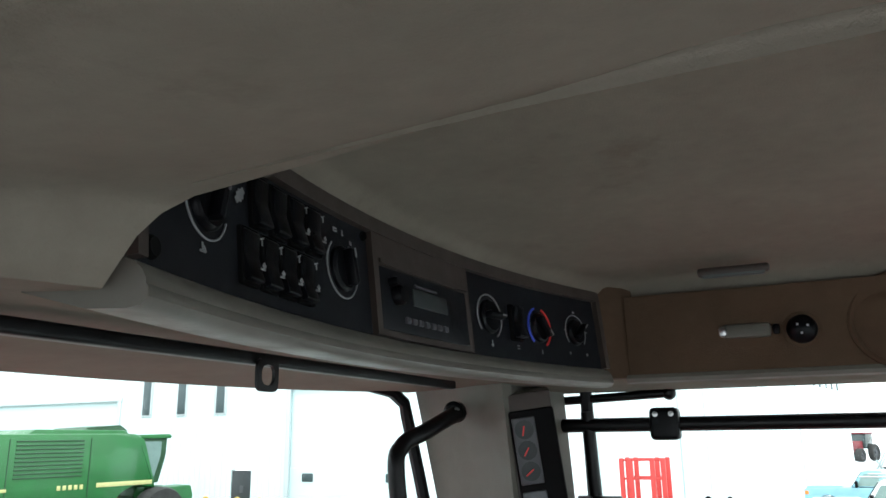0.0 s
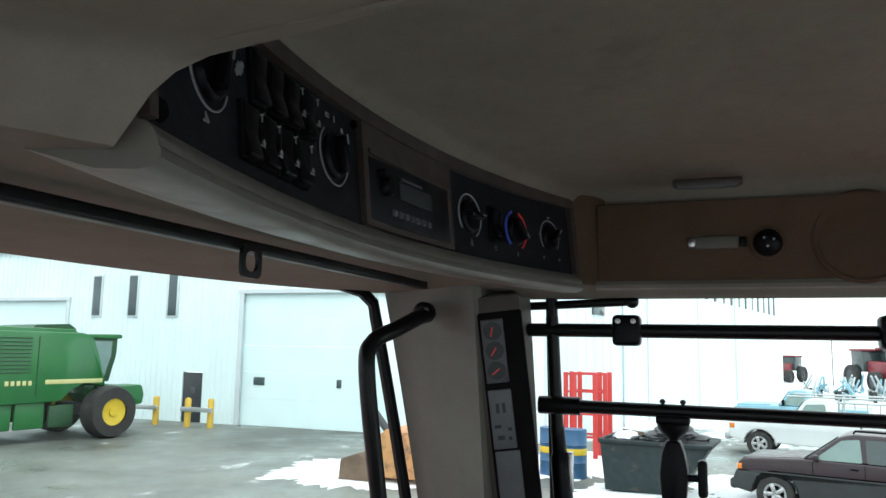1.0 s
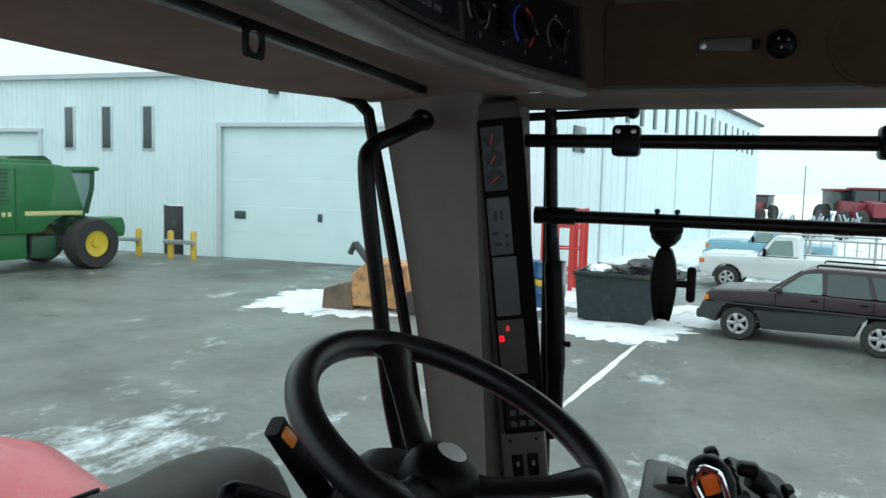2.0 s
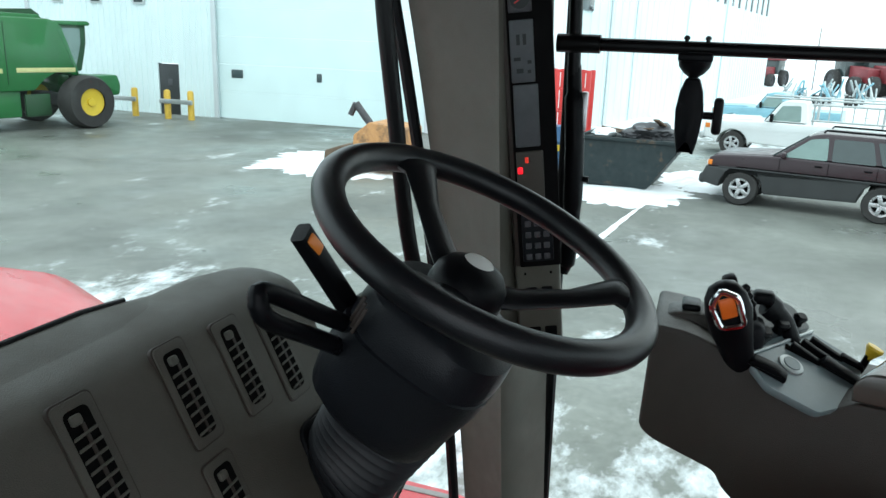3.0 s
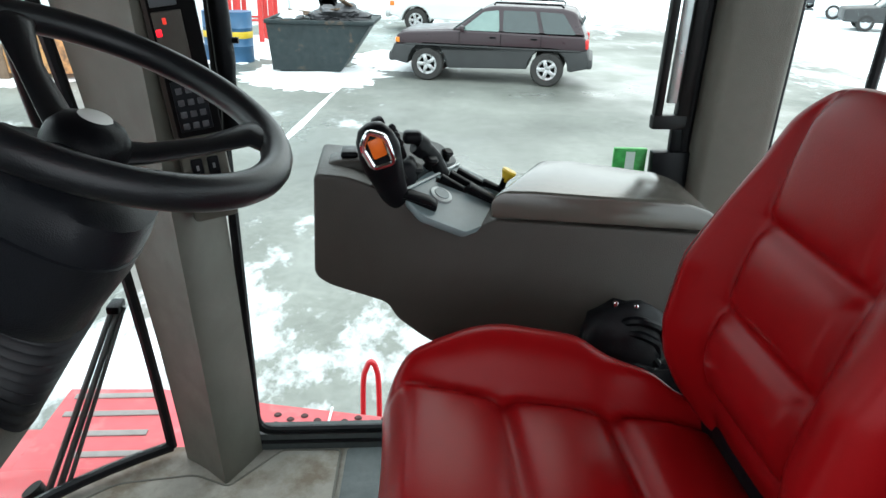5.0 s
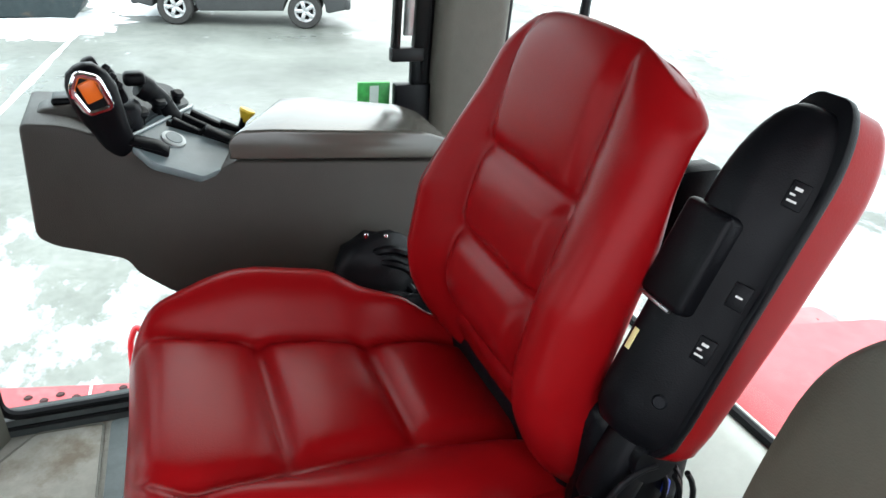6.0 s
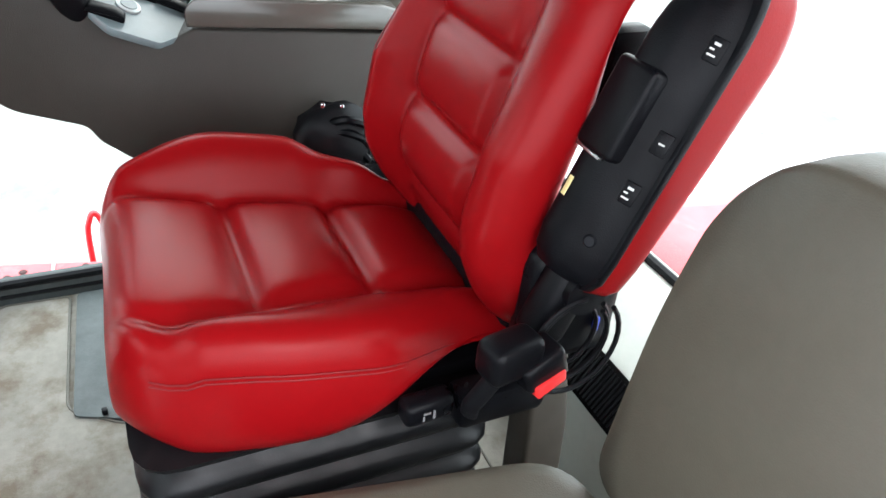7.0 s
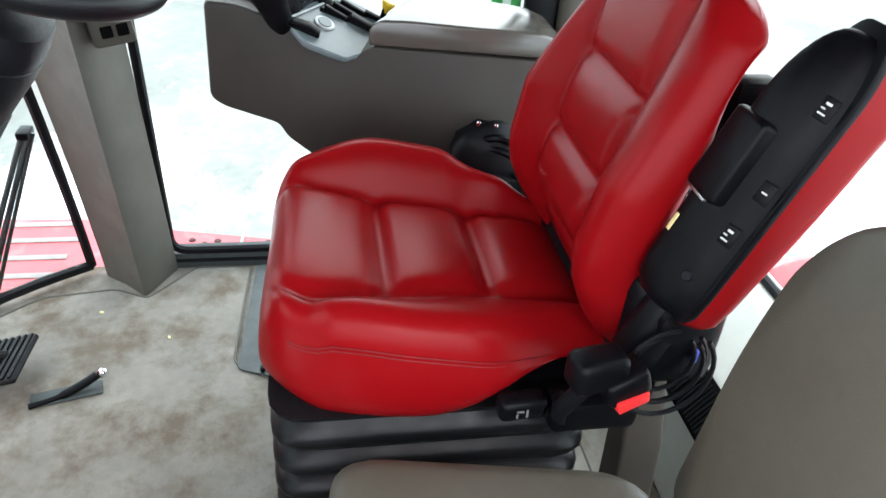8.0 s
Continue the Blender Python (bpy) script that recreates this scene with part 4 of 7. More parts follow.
ram = thing("ball_mount", (0.695, 0.335, 1.28), "black ball-and-socket device mount hanging from the rail", "mount")
bm = nb()
box(bm, (0, 0, 0.003), (0.034, 0.060, 0.018), 0.006, 3)
lathe(bm, [(0.029, 0.0), (0.027, 0.010), (0.018, 0.021), (0.009, 0.027), (0.009, 0.040), (0.0, 0.040)], 18, pose(0, 0, -0.004, 180))
part("base", bm, M["black"], ram)
for y in (-0.018, 0.018):
    bm = nb()
    cyl(bm, (0, y, 0.0), (0, y, 0.040), 0.0035, n=8)
    lathe(bm, [(0.0, 0.0), (0.006, 0.0), (0.006, 0.005), (0.0, 0.005)], 6, Matrix.Translation((0, y, 0.033)))
    part("bolt", bm, M["steel_black"], ram)
bm = nb()
bmesh.ops.create_uvsphere(bm, u_segments=16, v_segments=10, radius=0.013)
bmesh.ops.transform(bm, matrix=Matrix.Translation((0, 0, -0.046)), verts=bm.verts)
part("ball", bm, M["black_soft"], ram)
for x in (-0.011, 0.011):
    # two clamping halves of the arm, forked at the lower end
    bm = nb()
    prism(bm, round_poly([(0.012, -0.033), (0.020, -0.056), (0.0245, -0.090), (0.022, -0.128), (0.018, -0.152), (0.014, -0.168), (0.009, -0.167), (0.0, -0.149), (-0.009, -0.167), (-0.014, -0.168), (-0.018, -0.152), (-0.022, -0.128), (-0.0245, -0.090), (-0.020, -0.056), (-0.012, -0.033)], 0.004, 2), "x", x - 0.009, x + 0.009, 0.004)
    part("arm_half", bm, M["black"], ram)
bm = nb()
cyl(bm, (0, -0.020, -0.098), (0, -0.042, -0.098), 0.007, n=10)
box(bm, (0, -0.049, -0.098), (0.026, 0.017, 0.066), 0.007, 3)
part("wing_knob", bm, M["black"], ram)

latch = thing("window_latch", (0.722, 0.535, 1.10), "long black window latch handle with a bright catch", "latch")
bm = nb()
tube(bm, smooth_path([(-0.008, 0.018, 0.16), (-0.010, 0.012, 0.10), (-0.012, 0.004, 0.0), (-0.006, 0.0, -0.12), (0.012, 0.004, -0.225), (0.018, 0.012, -0.255)], 6), [0.014] * 6 + [0.019] * 12 + [0.017] * 8 + [0.012] * 5, 12)
part("lever", bm, M["black"], latch)
bm = nb()
box(bm, (-0.012, -0.008, 0.075), (0.014, 0.012, 0.075), 0.003)
part("catch", bm, M["steel"], latch)
bm = nb()
cyl(bm, (-0.01, -0.010, -0.055), (-0.01, -0.028, -0.055), 0.006, n=10)
part("pin", bm, M["black"], latch)

# guide rail and bracket in front of the middle pillar, with the folded card beside it
guide = thing("window_guide", (0.775, -0.375, 0.95), "black window guide with a bright metal insert", "guide")
bm = nb()
box(bm, (0.0, 0.030, 0.22), (0.022, 0.018, 0.58), 0.004, m=pose(0, 0, 0, 0, -5.3, 0))
box(bm, (0.0, -0.026, 0.22), (0.026, 0.034, 0.58), 0.005, m=pose(0, 0, 0, 0, -5.3, 0))
box(bm, (0.002, 0.005, -0.070), (0.024, 0.075, 0.030), 0.004)
part("channel", bm, M["steel_black"], guide)
bm = nb()
box(bm, (-0.002, 0.004, 0.24), (0.010, 0.022, 0.54), 0.003, m=pose(0, 0, 0, 0, -5.3, 0))
part("insert", bm, M["steel"], guide)
bm = nb()
box(bm, (0.012, -0.022, -0.11), (0.018, 0.030, 0.07), 0.004)
box(bm, (0.008, -0.012, -0.195), (0.03, 0.085, 0.12), 0.005)
part("bracket", bm, M["black"], guide)
bm = nb()
box(bm, (0, 0, 0), (0.012, 0.072, 0.066), 0.002)
card = solid("card_box", bm, M["green_box"], "small green printed card tucked beside the pillar", "card")
card.matrix_world = pose(0.800, -0.303, 0.784, 0, -4, -3)
bm = nb()
box(bm, (-0.0065, 0.0, 0.006), (0.001, 0.020, 0.040), 0.0)
part("print", bm, M["white_plastic"], card)

# ================================================================ steering wheel and column
WN = Vector((-0.124, -0.505, 0.855)).normalized()
WC = Vector((0.0085, 0.515, 1.081))
wheel_m = frame_of(WC, Vector((0.58, 0.80, 0.40)), WN)
wheel = thing("steering_wheel", turn=wheel_m, label="black three-spoke steering wheel with leather-grained rim", category="steering wheel")
bm = nb()
tube(bm, [(0.185 * math.cos(t), 0.185 * math.sin(t), 0.0) for t in (2 * math.pi * j / 72 for j in range(72))], 0.0175, 14, shut=True)
part("rim", bm, M["rim"], wheel)
for k, a in enumerate((118, -2, -122)):
    bm = nb()
    d = Vector((math.cos(radians(a)), math.sin(radians(a)), 0))
    s = Vector((-d.y, d.x, 0))
    rings = []
    for r, z, w, h in ((0.025, -0.060, 0.026, 0.010), (0.060, -0.052, 0.020, 0.009), (0.115, -0.028, 0.017, 0.008), (0.155, -0.002, 0.024, 0.009), (0.178, 0.0, 0.040, 0.011), (0.187, 0.0, 0.052, 0.009)):
        rings.append([d * r + s * (w * math.cos(t)) + Vector((0, 0, z + h * math.sin(t))) for t in (2 * math.pi * j / 12 for j in range(12))])
    loft(bm, rings)
    part("spoke", bm, M["rim"], wheel)
bm = nb()
lathe(bm, [(0.0, -0.100), (0.044, -0.100), (0.046, -0.060), (0.043, -0.046), (0.034, -0.034), (0.016, -0.027), (0.0, -0.026)], 32)
hub = part("hub", bm, M["black"], wheel)
# emblem disc; its white colour also stands in for glare on the hub
bm = nb()
lathe(bm, [(0.0, -0.0245), (0.010, -0.0245), (0.017, -0.0265), (0.019, -0.030)], 24, Matrix.Translation((0.004, -0.004, 0)))
part("emblem", bm, M["white_plastic"], hub, "oval emblem disc with its glare put into the white")

CR = Vector((0.145, 0.620, 0.900))          # lower rim of the shroud
CN = (WC - CR).normalized()
col = thing("steering_column", turn=frame_of(WC, (1, 0, 0), CN), label="black tilting steering column with pleated rubber boot", category="steering column")


def cring(rx, ry, z, cy=0.0, cx=0.0, n=28, p=2.6):
    out = []
    for j in range(n):
        t = 2 * math.pi * j / n
        c, s_ = math.cos(t), math.sin(t)
        out.append(Vector((cx + rx * math.copysign(abs(c) ** (2 / p), c), cy + ry * math.copysign(abs(s_) ** (2 / p), s_), z)))
    return out


bm = nb()
loft(bm, [cring(0.042, 0.042, -0.082, -0.002), cring(0.074, 0.078, -0.088, -0.004), cring(0.085, 0.092, -0.099, -0.006), cring(0.089, 0.095, -0.130, -0.006), cring(0.089, 0.094, -0.150, -0.004)])
part("upper_shroud", bm, M["column"], col)
bm = nb()
loft(bm, [cring(0.086, 0.091, -0.142, -0.003), cring(0.092, 0.098, -0.146, -0.003), cring(0.094, 0.0985, -0.170, -0.001, 0.004), cring(0.093, 0.0945, -0.215, 0.003, 0.008), cring(0.090, 0.090, -0.245, 0.003, 0.010), cring(0.078, 0.078, -0.262, -0.004, 0.012)])
part("lower_shroud", bm, M["column"], col)
bm = nb()
rings = []
for i in range(45):
    k = i / 44
    w = 0.0125 * (1, 0.35, 0, 0.35)[i % 4] * (1 - 0.8 * sstep(k, 0.45, 0.85))
    zc = -0.245 - 0.195 * k
    ring = cring(0.077 - w - 0.016 * k, 0.077 - w - 0.009 * k, 0.0, -0.012 + 0.010 * k, 0.012 + 0.064 * k)
    rings.append([Vector((p.x, p.y, zc + 0.63 * k * k * p.y)) for p in ring])
loft(bm, rings)
part("boot", bm, M["column_rubber"], col, "pleated black rubber boot")
bm = nb()
for i, x in enumerate((-0.055, -0.045, -0.035)):
    box(bm, (x - 0.036, 0.060 + 0.006 * i, -0.122), (0.004, 0.004, 0.034), 0.001)
part("side_print", bm, M["gasket"], col)

stalk = thing("turn_signal_stalk", (-0.075, 0.70, 1.092), "black stalk with an amber tip on the steering column", "stalk")
bm = nb()
a, b = Vector((0, 0, 0)), Vector((0.088, -0.045, -0.150))
rings = []
for t in span(0, 1, 6):
    c = a.lerp(b, t)
    m = frame_of(c, (0.78, 0.0, 0.62), b - a)
    w = 0.012 + 0.002 * t
    rings.append([m @ Vector((w * x, 0.010 * y, 0)) for x, y in round_poly([(-1, -1), (1, -1), (1, 1), (-1, 1)], 0.5, 3)])
loft(bm, rings)
part("arm", bm, M["black"], stalk)
bm = nb()
m = frame_of(a.lerp(b, 0.10), (0.78, 0.0, 0.62), b - a)
box(bm, (0, 0, 0), (0.016, 0.024, 0.026), 0.004, m=m)
part("amber_tip", bm, M["amber"], stalk, "amber tip")
bm = nb()
cyl(bm, b, b + Vector((0.045, -0.035, -0.035)), 0.014, 0.020, 12)
part("root", bm, M["black"], stalk)

lev = thing("shuttle_lever", (-0.168, 0.695, 1.042), "black looped shuttle lever on the steering column", "lever")
bm = nb()
loop = [(0.0, 0.0, 0.0), (0.015, 0.0, 0.008), (0.10, -0.03, -0.045), (0.20, -0.06, -0.105), (0.235, -0.065, -0.145), (0.19, -0.055, -0.131), (0.08, -0.025, -0.062), (0.012, -0.005, -0.020)]
sp = smooth_path(loop + [loop[0]], 6)[:-1]
tube(bm, sp, 0.0105, 10, shut=True)
part("loop", bm, M["black"], lev)
bm = nb()
cyl(bm, (0.225, -0.066, -0.135), (0.27, -0.07, -0.15), 0.020, 0.026, 12)
part("root", bm, M["black"], lev)

# ================================================================ dashboard pedestal
dash = thing("dash_pedestal", (0, 0.85, 0), "taupe dashboard pedestal with louvred air vents", "dashboard")


def face_y(z):
    """The slanting face with the vents."""
    return 0.770 + 0.5 * (z - 0.80)


def dring(z, yf, xr, yb=0.955, xl=-0.62):
    return [(xl, yf, z), (-0.20, yf, z), (xr - 0.060, yf, z), (xr - 0.030, yf + 0.006, z), (xr - 0.010, yf + min(0.022, 0.25 * (yb - yf)), z), (xr, yf + min(0.055, 0.45 * (yb - yf)), z), (xr - 0.005, yb - min(0.05, 0.3 * (yb - yf)), z), (xr - 0.06, yb, z), (xl, yb, z)]


bm = nb()
rows = [dring(0.585, 0.88, 0.10), dring(0.605, 0.80, 0.13), dring(0.622, 0.72, 0.150), dring(0.630, 0.697, 0.154), dring(0.638, 0.690, 0.156), dring(0.650, face_y(0.65), 0.158)]
rows += [dring(z, face_y(z), x) for z, x in ((0.70, 0.165), (0.80, 0.185), (0.86, 0.203), (0.90, 0.207), (0.925, 0.204))]
rows += [dring(0.940, 0.842, 0.197), dring(0.952, 0.853, 0.184), dring(0.962, 0.870, 0.160), dring(0.968, 0.892, 0.12, 0.950), dring(0.970, 0.915, 0.08, 0.940)]
loft(bm, [[(x, y - 0.85, z) for x, y, z in r] for r in rows])
part("body", bm, M["dash"], dash, sharp=60)
bm = nb()
rows = []
for x, k in ((-0.61, 1.0), (-0.40, 1.0), (-0.22, 1.0), (-0.13, 0.96), (-0.06, 0.62), (0.0, 0.22), (0.03, 0.0)):
    rows.append([(x, y - 0.85, 0.962 + (z - 0.962) * k) for y, z in ((0.885, 0.964), (0.915, 0.974), (0.940, 0.981), (0.949, 0.981), (0.952, 0.976), (0.952, 0.955), (0.885, 0.955))])
loft(bm, rows)
part("top_lip", bm, M["dash"], dash, sharp=60)
bm = nb()
tube(bm, [(x, 0.103, 0.962 + 0.020 * k) for x, k in ((-0.61, 1.0), (-0.22, 1.0), (-0.13, 0.96), (-0.06, 0.62))], 0.0035, 8)
part("edge_strip", bm, M["black_soft"], dash, "thin black edge strip")
bm = nb()
loft(bm, [[(x, y - 0.85, z) for x, y in round_poly([(-0.55, 0.86), (-0.12, 0.86), (-0.12, 0.95), (-0.55, 0.95)], 0.03, 3)] for z in (0.0, 0.60)])
part("post", bm, M["trim_dark"], dash)
slope = Vector((0, 0.5, 1)).normalized()
out_n = Vector((1, 0, 0)).cross(slope).normalized()


def on_face(x, z, lift=0.0):
    """Pose on the slanting face: x to the right, y up the slope, z out to the seat."""
    o = Vector((x, face_y(z) - 0.85, z)) + out_n * lift
    return Matrix(((1, slope.x, out_n.x, o.x), (0, slope.y, out_n.y, o.y), (0, slope.z, out_n.z, o.z), (0, 0, 0, 1)))


def slab(w, h, r, z0, z1, m, bev=0.0):
    bm = nb()
    prism(bm, round_poly([(-w / 2, -h / 2), (w / 2, -h / 2), (w / 2, h / 2), (-w / 2, h / 2)], r, 4), "z", z0, z1, bev)
    bmesh.ops.transform(bm, matrix=m, verts=bm.verts)
    return bm


def vent(x, z, w=0.050, h=0.122):
    """Louvred vent: dark joint, raised frame, black slab for the shaded well, curved blades and a slider."""
    m = on_face(x, z)
    v = part("vent", slab(w, h, 0.008, -0.004, 0.0030, m, 0.001), M["dash"], dash)
    part("joint", slab(w + 0.004, h + 0.004, 0.009, -0.004, 0.0012, m), M["gasket"], v)
    part("well", slab(w * 0.62, h * 0.84, 0.008, 0.0, 0.0036, m), M["hole"], v)
    bm = nb()
    box(bm, (w * 0.03, -h * 0.06, 0.0040), (w * 0.08, h * 0.70, 0.002), m=m)
    part("rib", bm, M["gasket"], v)
    for i in range(7):
        yc = h * (-0.375 + 0.097 * i)
        bm = nb()
        box(bm, (0, 0, 0), (w * 0.60, 0.0042, 0.0016), 0.0005, 1, m @ pose(0, yc, 0.0046, 38, 0, 4))
        part("blade", bm, M["trim"], v)
    bm = nb()
    box(bm, (-w * 0.10, h * 0.335, 0.0055), (w * 0.26, h * 0.09, 0.007), 0.003, m=m)
    part("slider", bm, M["trim"], v)


vent(-0.260, 0.899)
vent(-0.118, 0.902)
vent(-0.017, 0.896)
vent(0.066, 0.880)
vent(-0.124, 0.777)
vent(-0.258, 0.790)
part("switch", slab(0.026, 0.042, 0.003, -0.002, 0.008, on_face(-0.142, 0.690), 0.002), M["black"], dash)
# square collar where the boot enters
col_m = on_face(0.088, 0.728)
cf = part("boot_collar", slab(0.128, 0.150, 0.024, -0.004, 0.006, col_m, 0.003), M["black_soft"], dash)
part("recess", slab(0.112, 0.132, 0.020, 0.0, 0.0075, col_m), M["hole"], cf)

# ================================================================ pedals
ped = thing("brake_pedal", (0.42, 0.83, 0.0), "black ribbed rubber brake pedal on a steel arm", "pedal")
pm = pose(-0.012, 0.045, 0.062, -14, 0, -3)
bm = nb()
box(bm, (0, 0, 0), (0.158, 0.130, 0.016), 0.008, 3, m=pm)
pad = part("pad", bm, M["black_soft"], ped)
for i in range(8):
    bm = nb()
    box(bm, (0, -0.054 + 0.0155 * i, 0.009), (0.148, 0.008, 0.007), 0.002, m=pm)
    part("rib", bm, M["black"], pad)
bm = nb()
tube(bm, [(0.0, 0.03, 0.075), (-0.02, 0.12, 0.09), (-0.06, 0.20, 0.22)], 0.011, 8)
part("arm", bm, M["steel_black"], ped)
lk = thing("floor_latch", (0.345, 0.70, 0.0), "low black floor latch with a bright tip", "latch")
bm = nb()
tube(bm, smooth_path([(-0.03, 0.10, 0.012), (-0.012, 0.05, 0.014), (0.012, 0.0, 0.026), (0.030, -0.035, 0.040)], 6), [0.007] * 8 + [0.010] * 11, 10)
part("lever", bm, M["black"], lk)
bm = nb()
box(bm, (0, 0, 0.009), (0.045, 0.150, 0.006), 0.003, m=pose(0.006, 0.030, 0.0, 0, 0, 14))
part("base_plate", bm, M["mat"], lk)
bm = nb()
bmesh.ops.create_uvsphere(bm, u_segments=14, v_segments=8, radius=0.012)
bmesh.ops.transform(bm, matrix=Matrix.Translation((0.034, -0.046, 0.042)), verts=bm.verts)
part("tip", bm, M["chrome"], lk)
# floor covering: overlay at the corner and the dark strip beside the seat
edge = round_poly([(0.835, 0.50), (0.83, 0.352), (0.425, 0.372), (0.345, 0.26), (0.345, -0.40), (-0.80, -0.40), (-0.80, 0.55), (-0.72, 0.88), (-0.60, 1.01), (-0.40, 1.12), (0.0, 1.17), (0.40, 1.12), (0.60, 1.01), (0.72, 0.88), (0.745, 0.70), (0.70, 0.612)], [0.015, 0.015, 0.03, 0.03, 0.01, 0.01, 0.01, 0.03, 0.03, 0.1, 0.1, 0.1, 0.05, 0.03, 0.02, 0.015])
bm = nb()
prism(bm, edge, "z", 0.001, 0.006)
carpet = solid("floor_carpet", bm, M["carpet"], "worn grey floor carpet with bound edge", "carpet", "structure")
bm = nb()
tube(bm, [(x, y, 0.006) for x, y in edge], 0.003, 6, shut=True)
part("binding", bm, M["trim"], carpet)
bm = nb()
prism(bm, round_poly([(0.83, 0.335), (0.40, 0.36), (0.35, 0.24), (0.35, -0.25), (0.83, -0.25)], 0.015), "z", 0.001, 0.012)
strip_mat = solid("seat_side_mat", bm, M["mat"], "dark grey rubber floor mat beside the seat", "mat")
for i in range(3):
    bm = nb()
    box(bm, (0.385 + 0.012 * i, 0.30 - 0.03 * i, 0.020), (0.014, 0.012, 0.014), 0.003)
    part("stud", bm, M["black"], strip_mat)

for x, y, a in ((0.533, 0.534, 20), (0.646, 0.716, 70)):
    bm = nb()
    box(bm, (0, 0, 0), (0.010, 0.006, 0.003), 0.001, m=pose(x, y, 0.0078, 0, 0, a))
    solid("chaff_bit", bm, M["label_yellow"], "tiny yellow bit of chaff on the carpet", "debris")

# ================================================================ right-hand console
con = thing("armrest_console", (0.50, 0.0, 0.6), "taupe armrest console with hand controls beside the seat", "console")
co = Vector((-0.50, 0.0, -0.6))
prof = round_poly([(0.347, 0.876), (0.353, 0.694), (0.328, 0.676), (0.228, 0.640), (0.214, 0.612), (0.155, 0.562), (0.05, 0.52), (-0.30, 0.50), (-0.34, 0.55), (-0.34, 0.766), (0.045, 0.796), (0.095, 0.772), (0.172, 0.806), (0.205, 0.838), (0.252, 0.855), (0.290, 0.871)], [0.012, 0.016, 0.012, 0.014, 0.014, 0.03, 0.03, 0.03, 0.03, 0.01, 0.006, 0.01, 0.015, 0.02, 0.02, 0.02], 4)
bm = nb()
prism(bm, [(y, z - 0.6) for y, z in prof], "x", 0.408 - 0.5, 0.604 - 0.5, 0.006, 3)
part("body", bm, M["console"], con, sharp=30)
bm = nb()
prism(bm, [(y, z - 0.6) for y, z in round_poly([(0.052, 0.800), (0.054, 0.830), (0.036, 0.848), (-0.02, 0.847), (-0.28, 0.826), (-0.335, 0.806), (-0.335, 0.774), (0.045, 0.800)], 0.012, 3)], "x", 0.402 - 0.5, 0.592 - 0.5, 0.006, 3)
for v in bm.verts:
    if v.co.y > -0.04:
        v.co.y -= 0.55 * (v.co.x + 0.09)
part("armrest_lid", bm, M["lid"], con, "padded beige armrest lid", sharp=30)
bm = nb()
prism(bm, [(y, z - 0.6) for y, z in round_poly([(0.339, 0.84), (0.337, 0.866), (0.322, 0.880), (0.262, 0.884), (0.205, 0.866), (0.19, 0.82)], [0, 0.012, 0.012, 0.02, 0.02, 0], 4)], "x", 0.466 - 0.5, 0.535 - 0.5, 0.010, 3)
part("front_cowl", bm, M["console"], con)
bm = nb()
box(bm, Vector((0.505, 0.292, 0.886)) + co, (0.05, 0.030, 0.012), 0.005, 3)
part("cowl_button", bm, M["black"], con)


# control plate, which slants down to the seat and to the rear
def plate_z(x, y):
    return 0.839 + 0.35 * (x - 0.42) + 0.40 * (y - 0.207)


def plate_at(x, y, turn=0.0, lift=0.0):
    """Pose on the plate: its z stands off the plate, its x runs to the rear when turn is 0."""
    n_ = Vector((-0.35, -0.40, 1)).normalized()
    a = Vector((math.sin(radians(turn)), -math.cos(radians(turn)), 0))
    a.z = 0.35 * a.x + 0.40 * a.y
    return frame_of(Vector((x, y, plate_z(x, y))) + co + n_ * lift, a, n_)


def plate_slab(outline, lo, hi, bev):
    bm = nb()
    n_ = Vector((-0.35, -0.40, 1)).normalized()
    pts = round_poly(outline, 0.008, 3)
    rings = []
    for h, k in ((lo, 0.985), (lo + bev, 1.0), (hi - bev, 1.0), (hi, 0.985)):
        cx_, cy_ = sum(p[0] for p in pts) / len(pts), sum(p[1] for p in pts) / len(pts)
        rings.append([Vector((cx_ + (x - cx_) * k, cy_ + (y - cy_) * k, plate_z(cx_ + (x - cx_) * k, cy_ + (y - cy_) * k))) + co + n_ * h for x, y in pts])
    return loft(bm, rings)


plate = part("control_plate", plate_slab([(0.419, 0.207), (0.379, 0.172), (0.379, 0.100), (0.445, 0.036), (0.548, 0.018), (0.560, 0.100), (0.500, 0.160)], -0.010, 0.003, 0.002), M["grey_plate"], con, "grey control plate with levers and a dial")
part("plinth", plate_slab([(0.419, 0.211), (0.500, 0.160), (0.566, 0.100), (0.600, 0.130), (0.585, 0.215), (0.430, 0.245)], -0.012, 0.007, 0.003), M["plinth"], plate)
bm = nb()
cyl(bm, plate_at(0.419, 0.207) @ Vector((0, 0, 0.005)), plate_at(0.560, 0.098) @ Vector((0, 0, 0.005)), 0.0028, n=8)
part("trim_line", bm, M["ladder"], plate, "pale edge line")


def on_plate(name, bm, m, material, parent=plate, label=""):
    bmesh.ops.transform(bm, matrix=m, verts=bm.verts)
    return part(name, bm, material, parent, label)


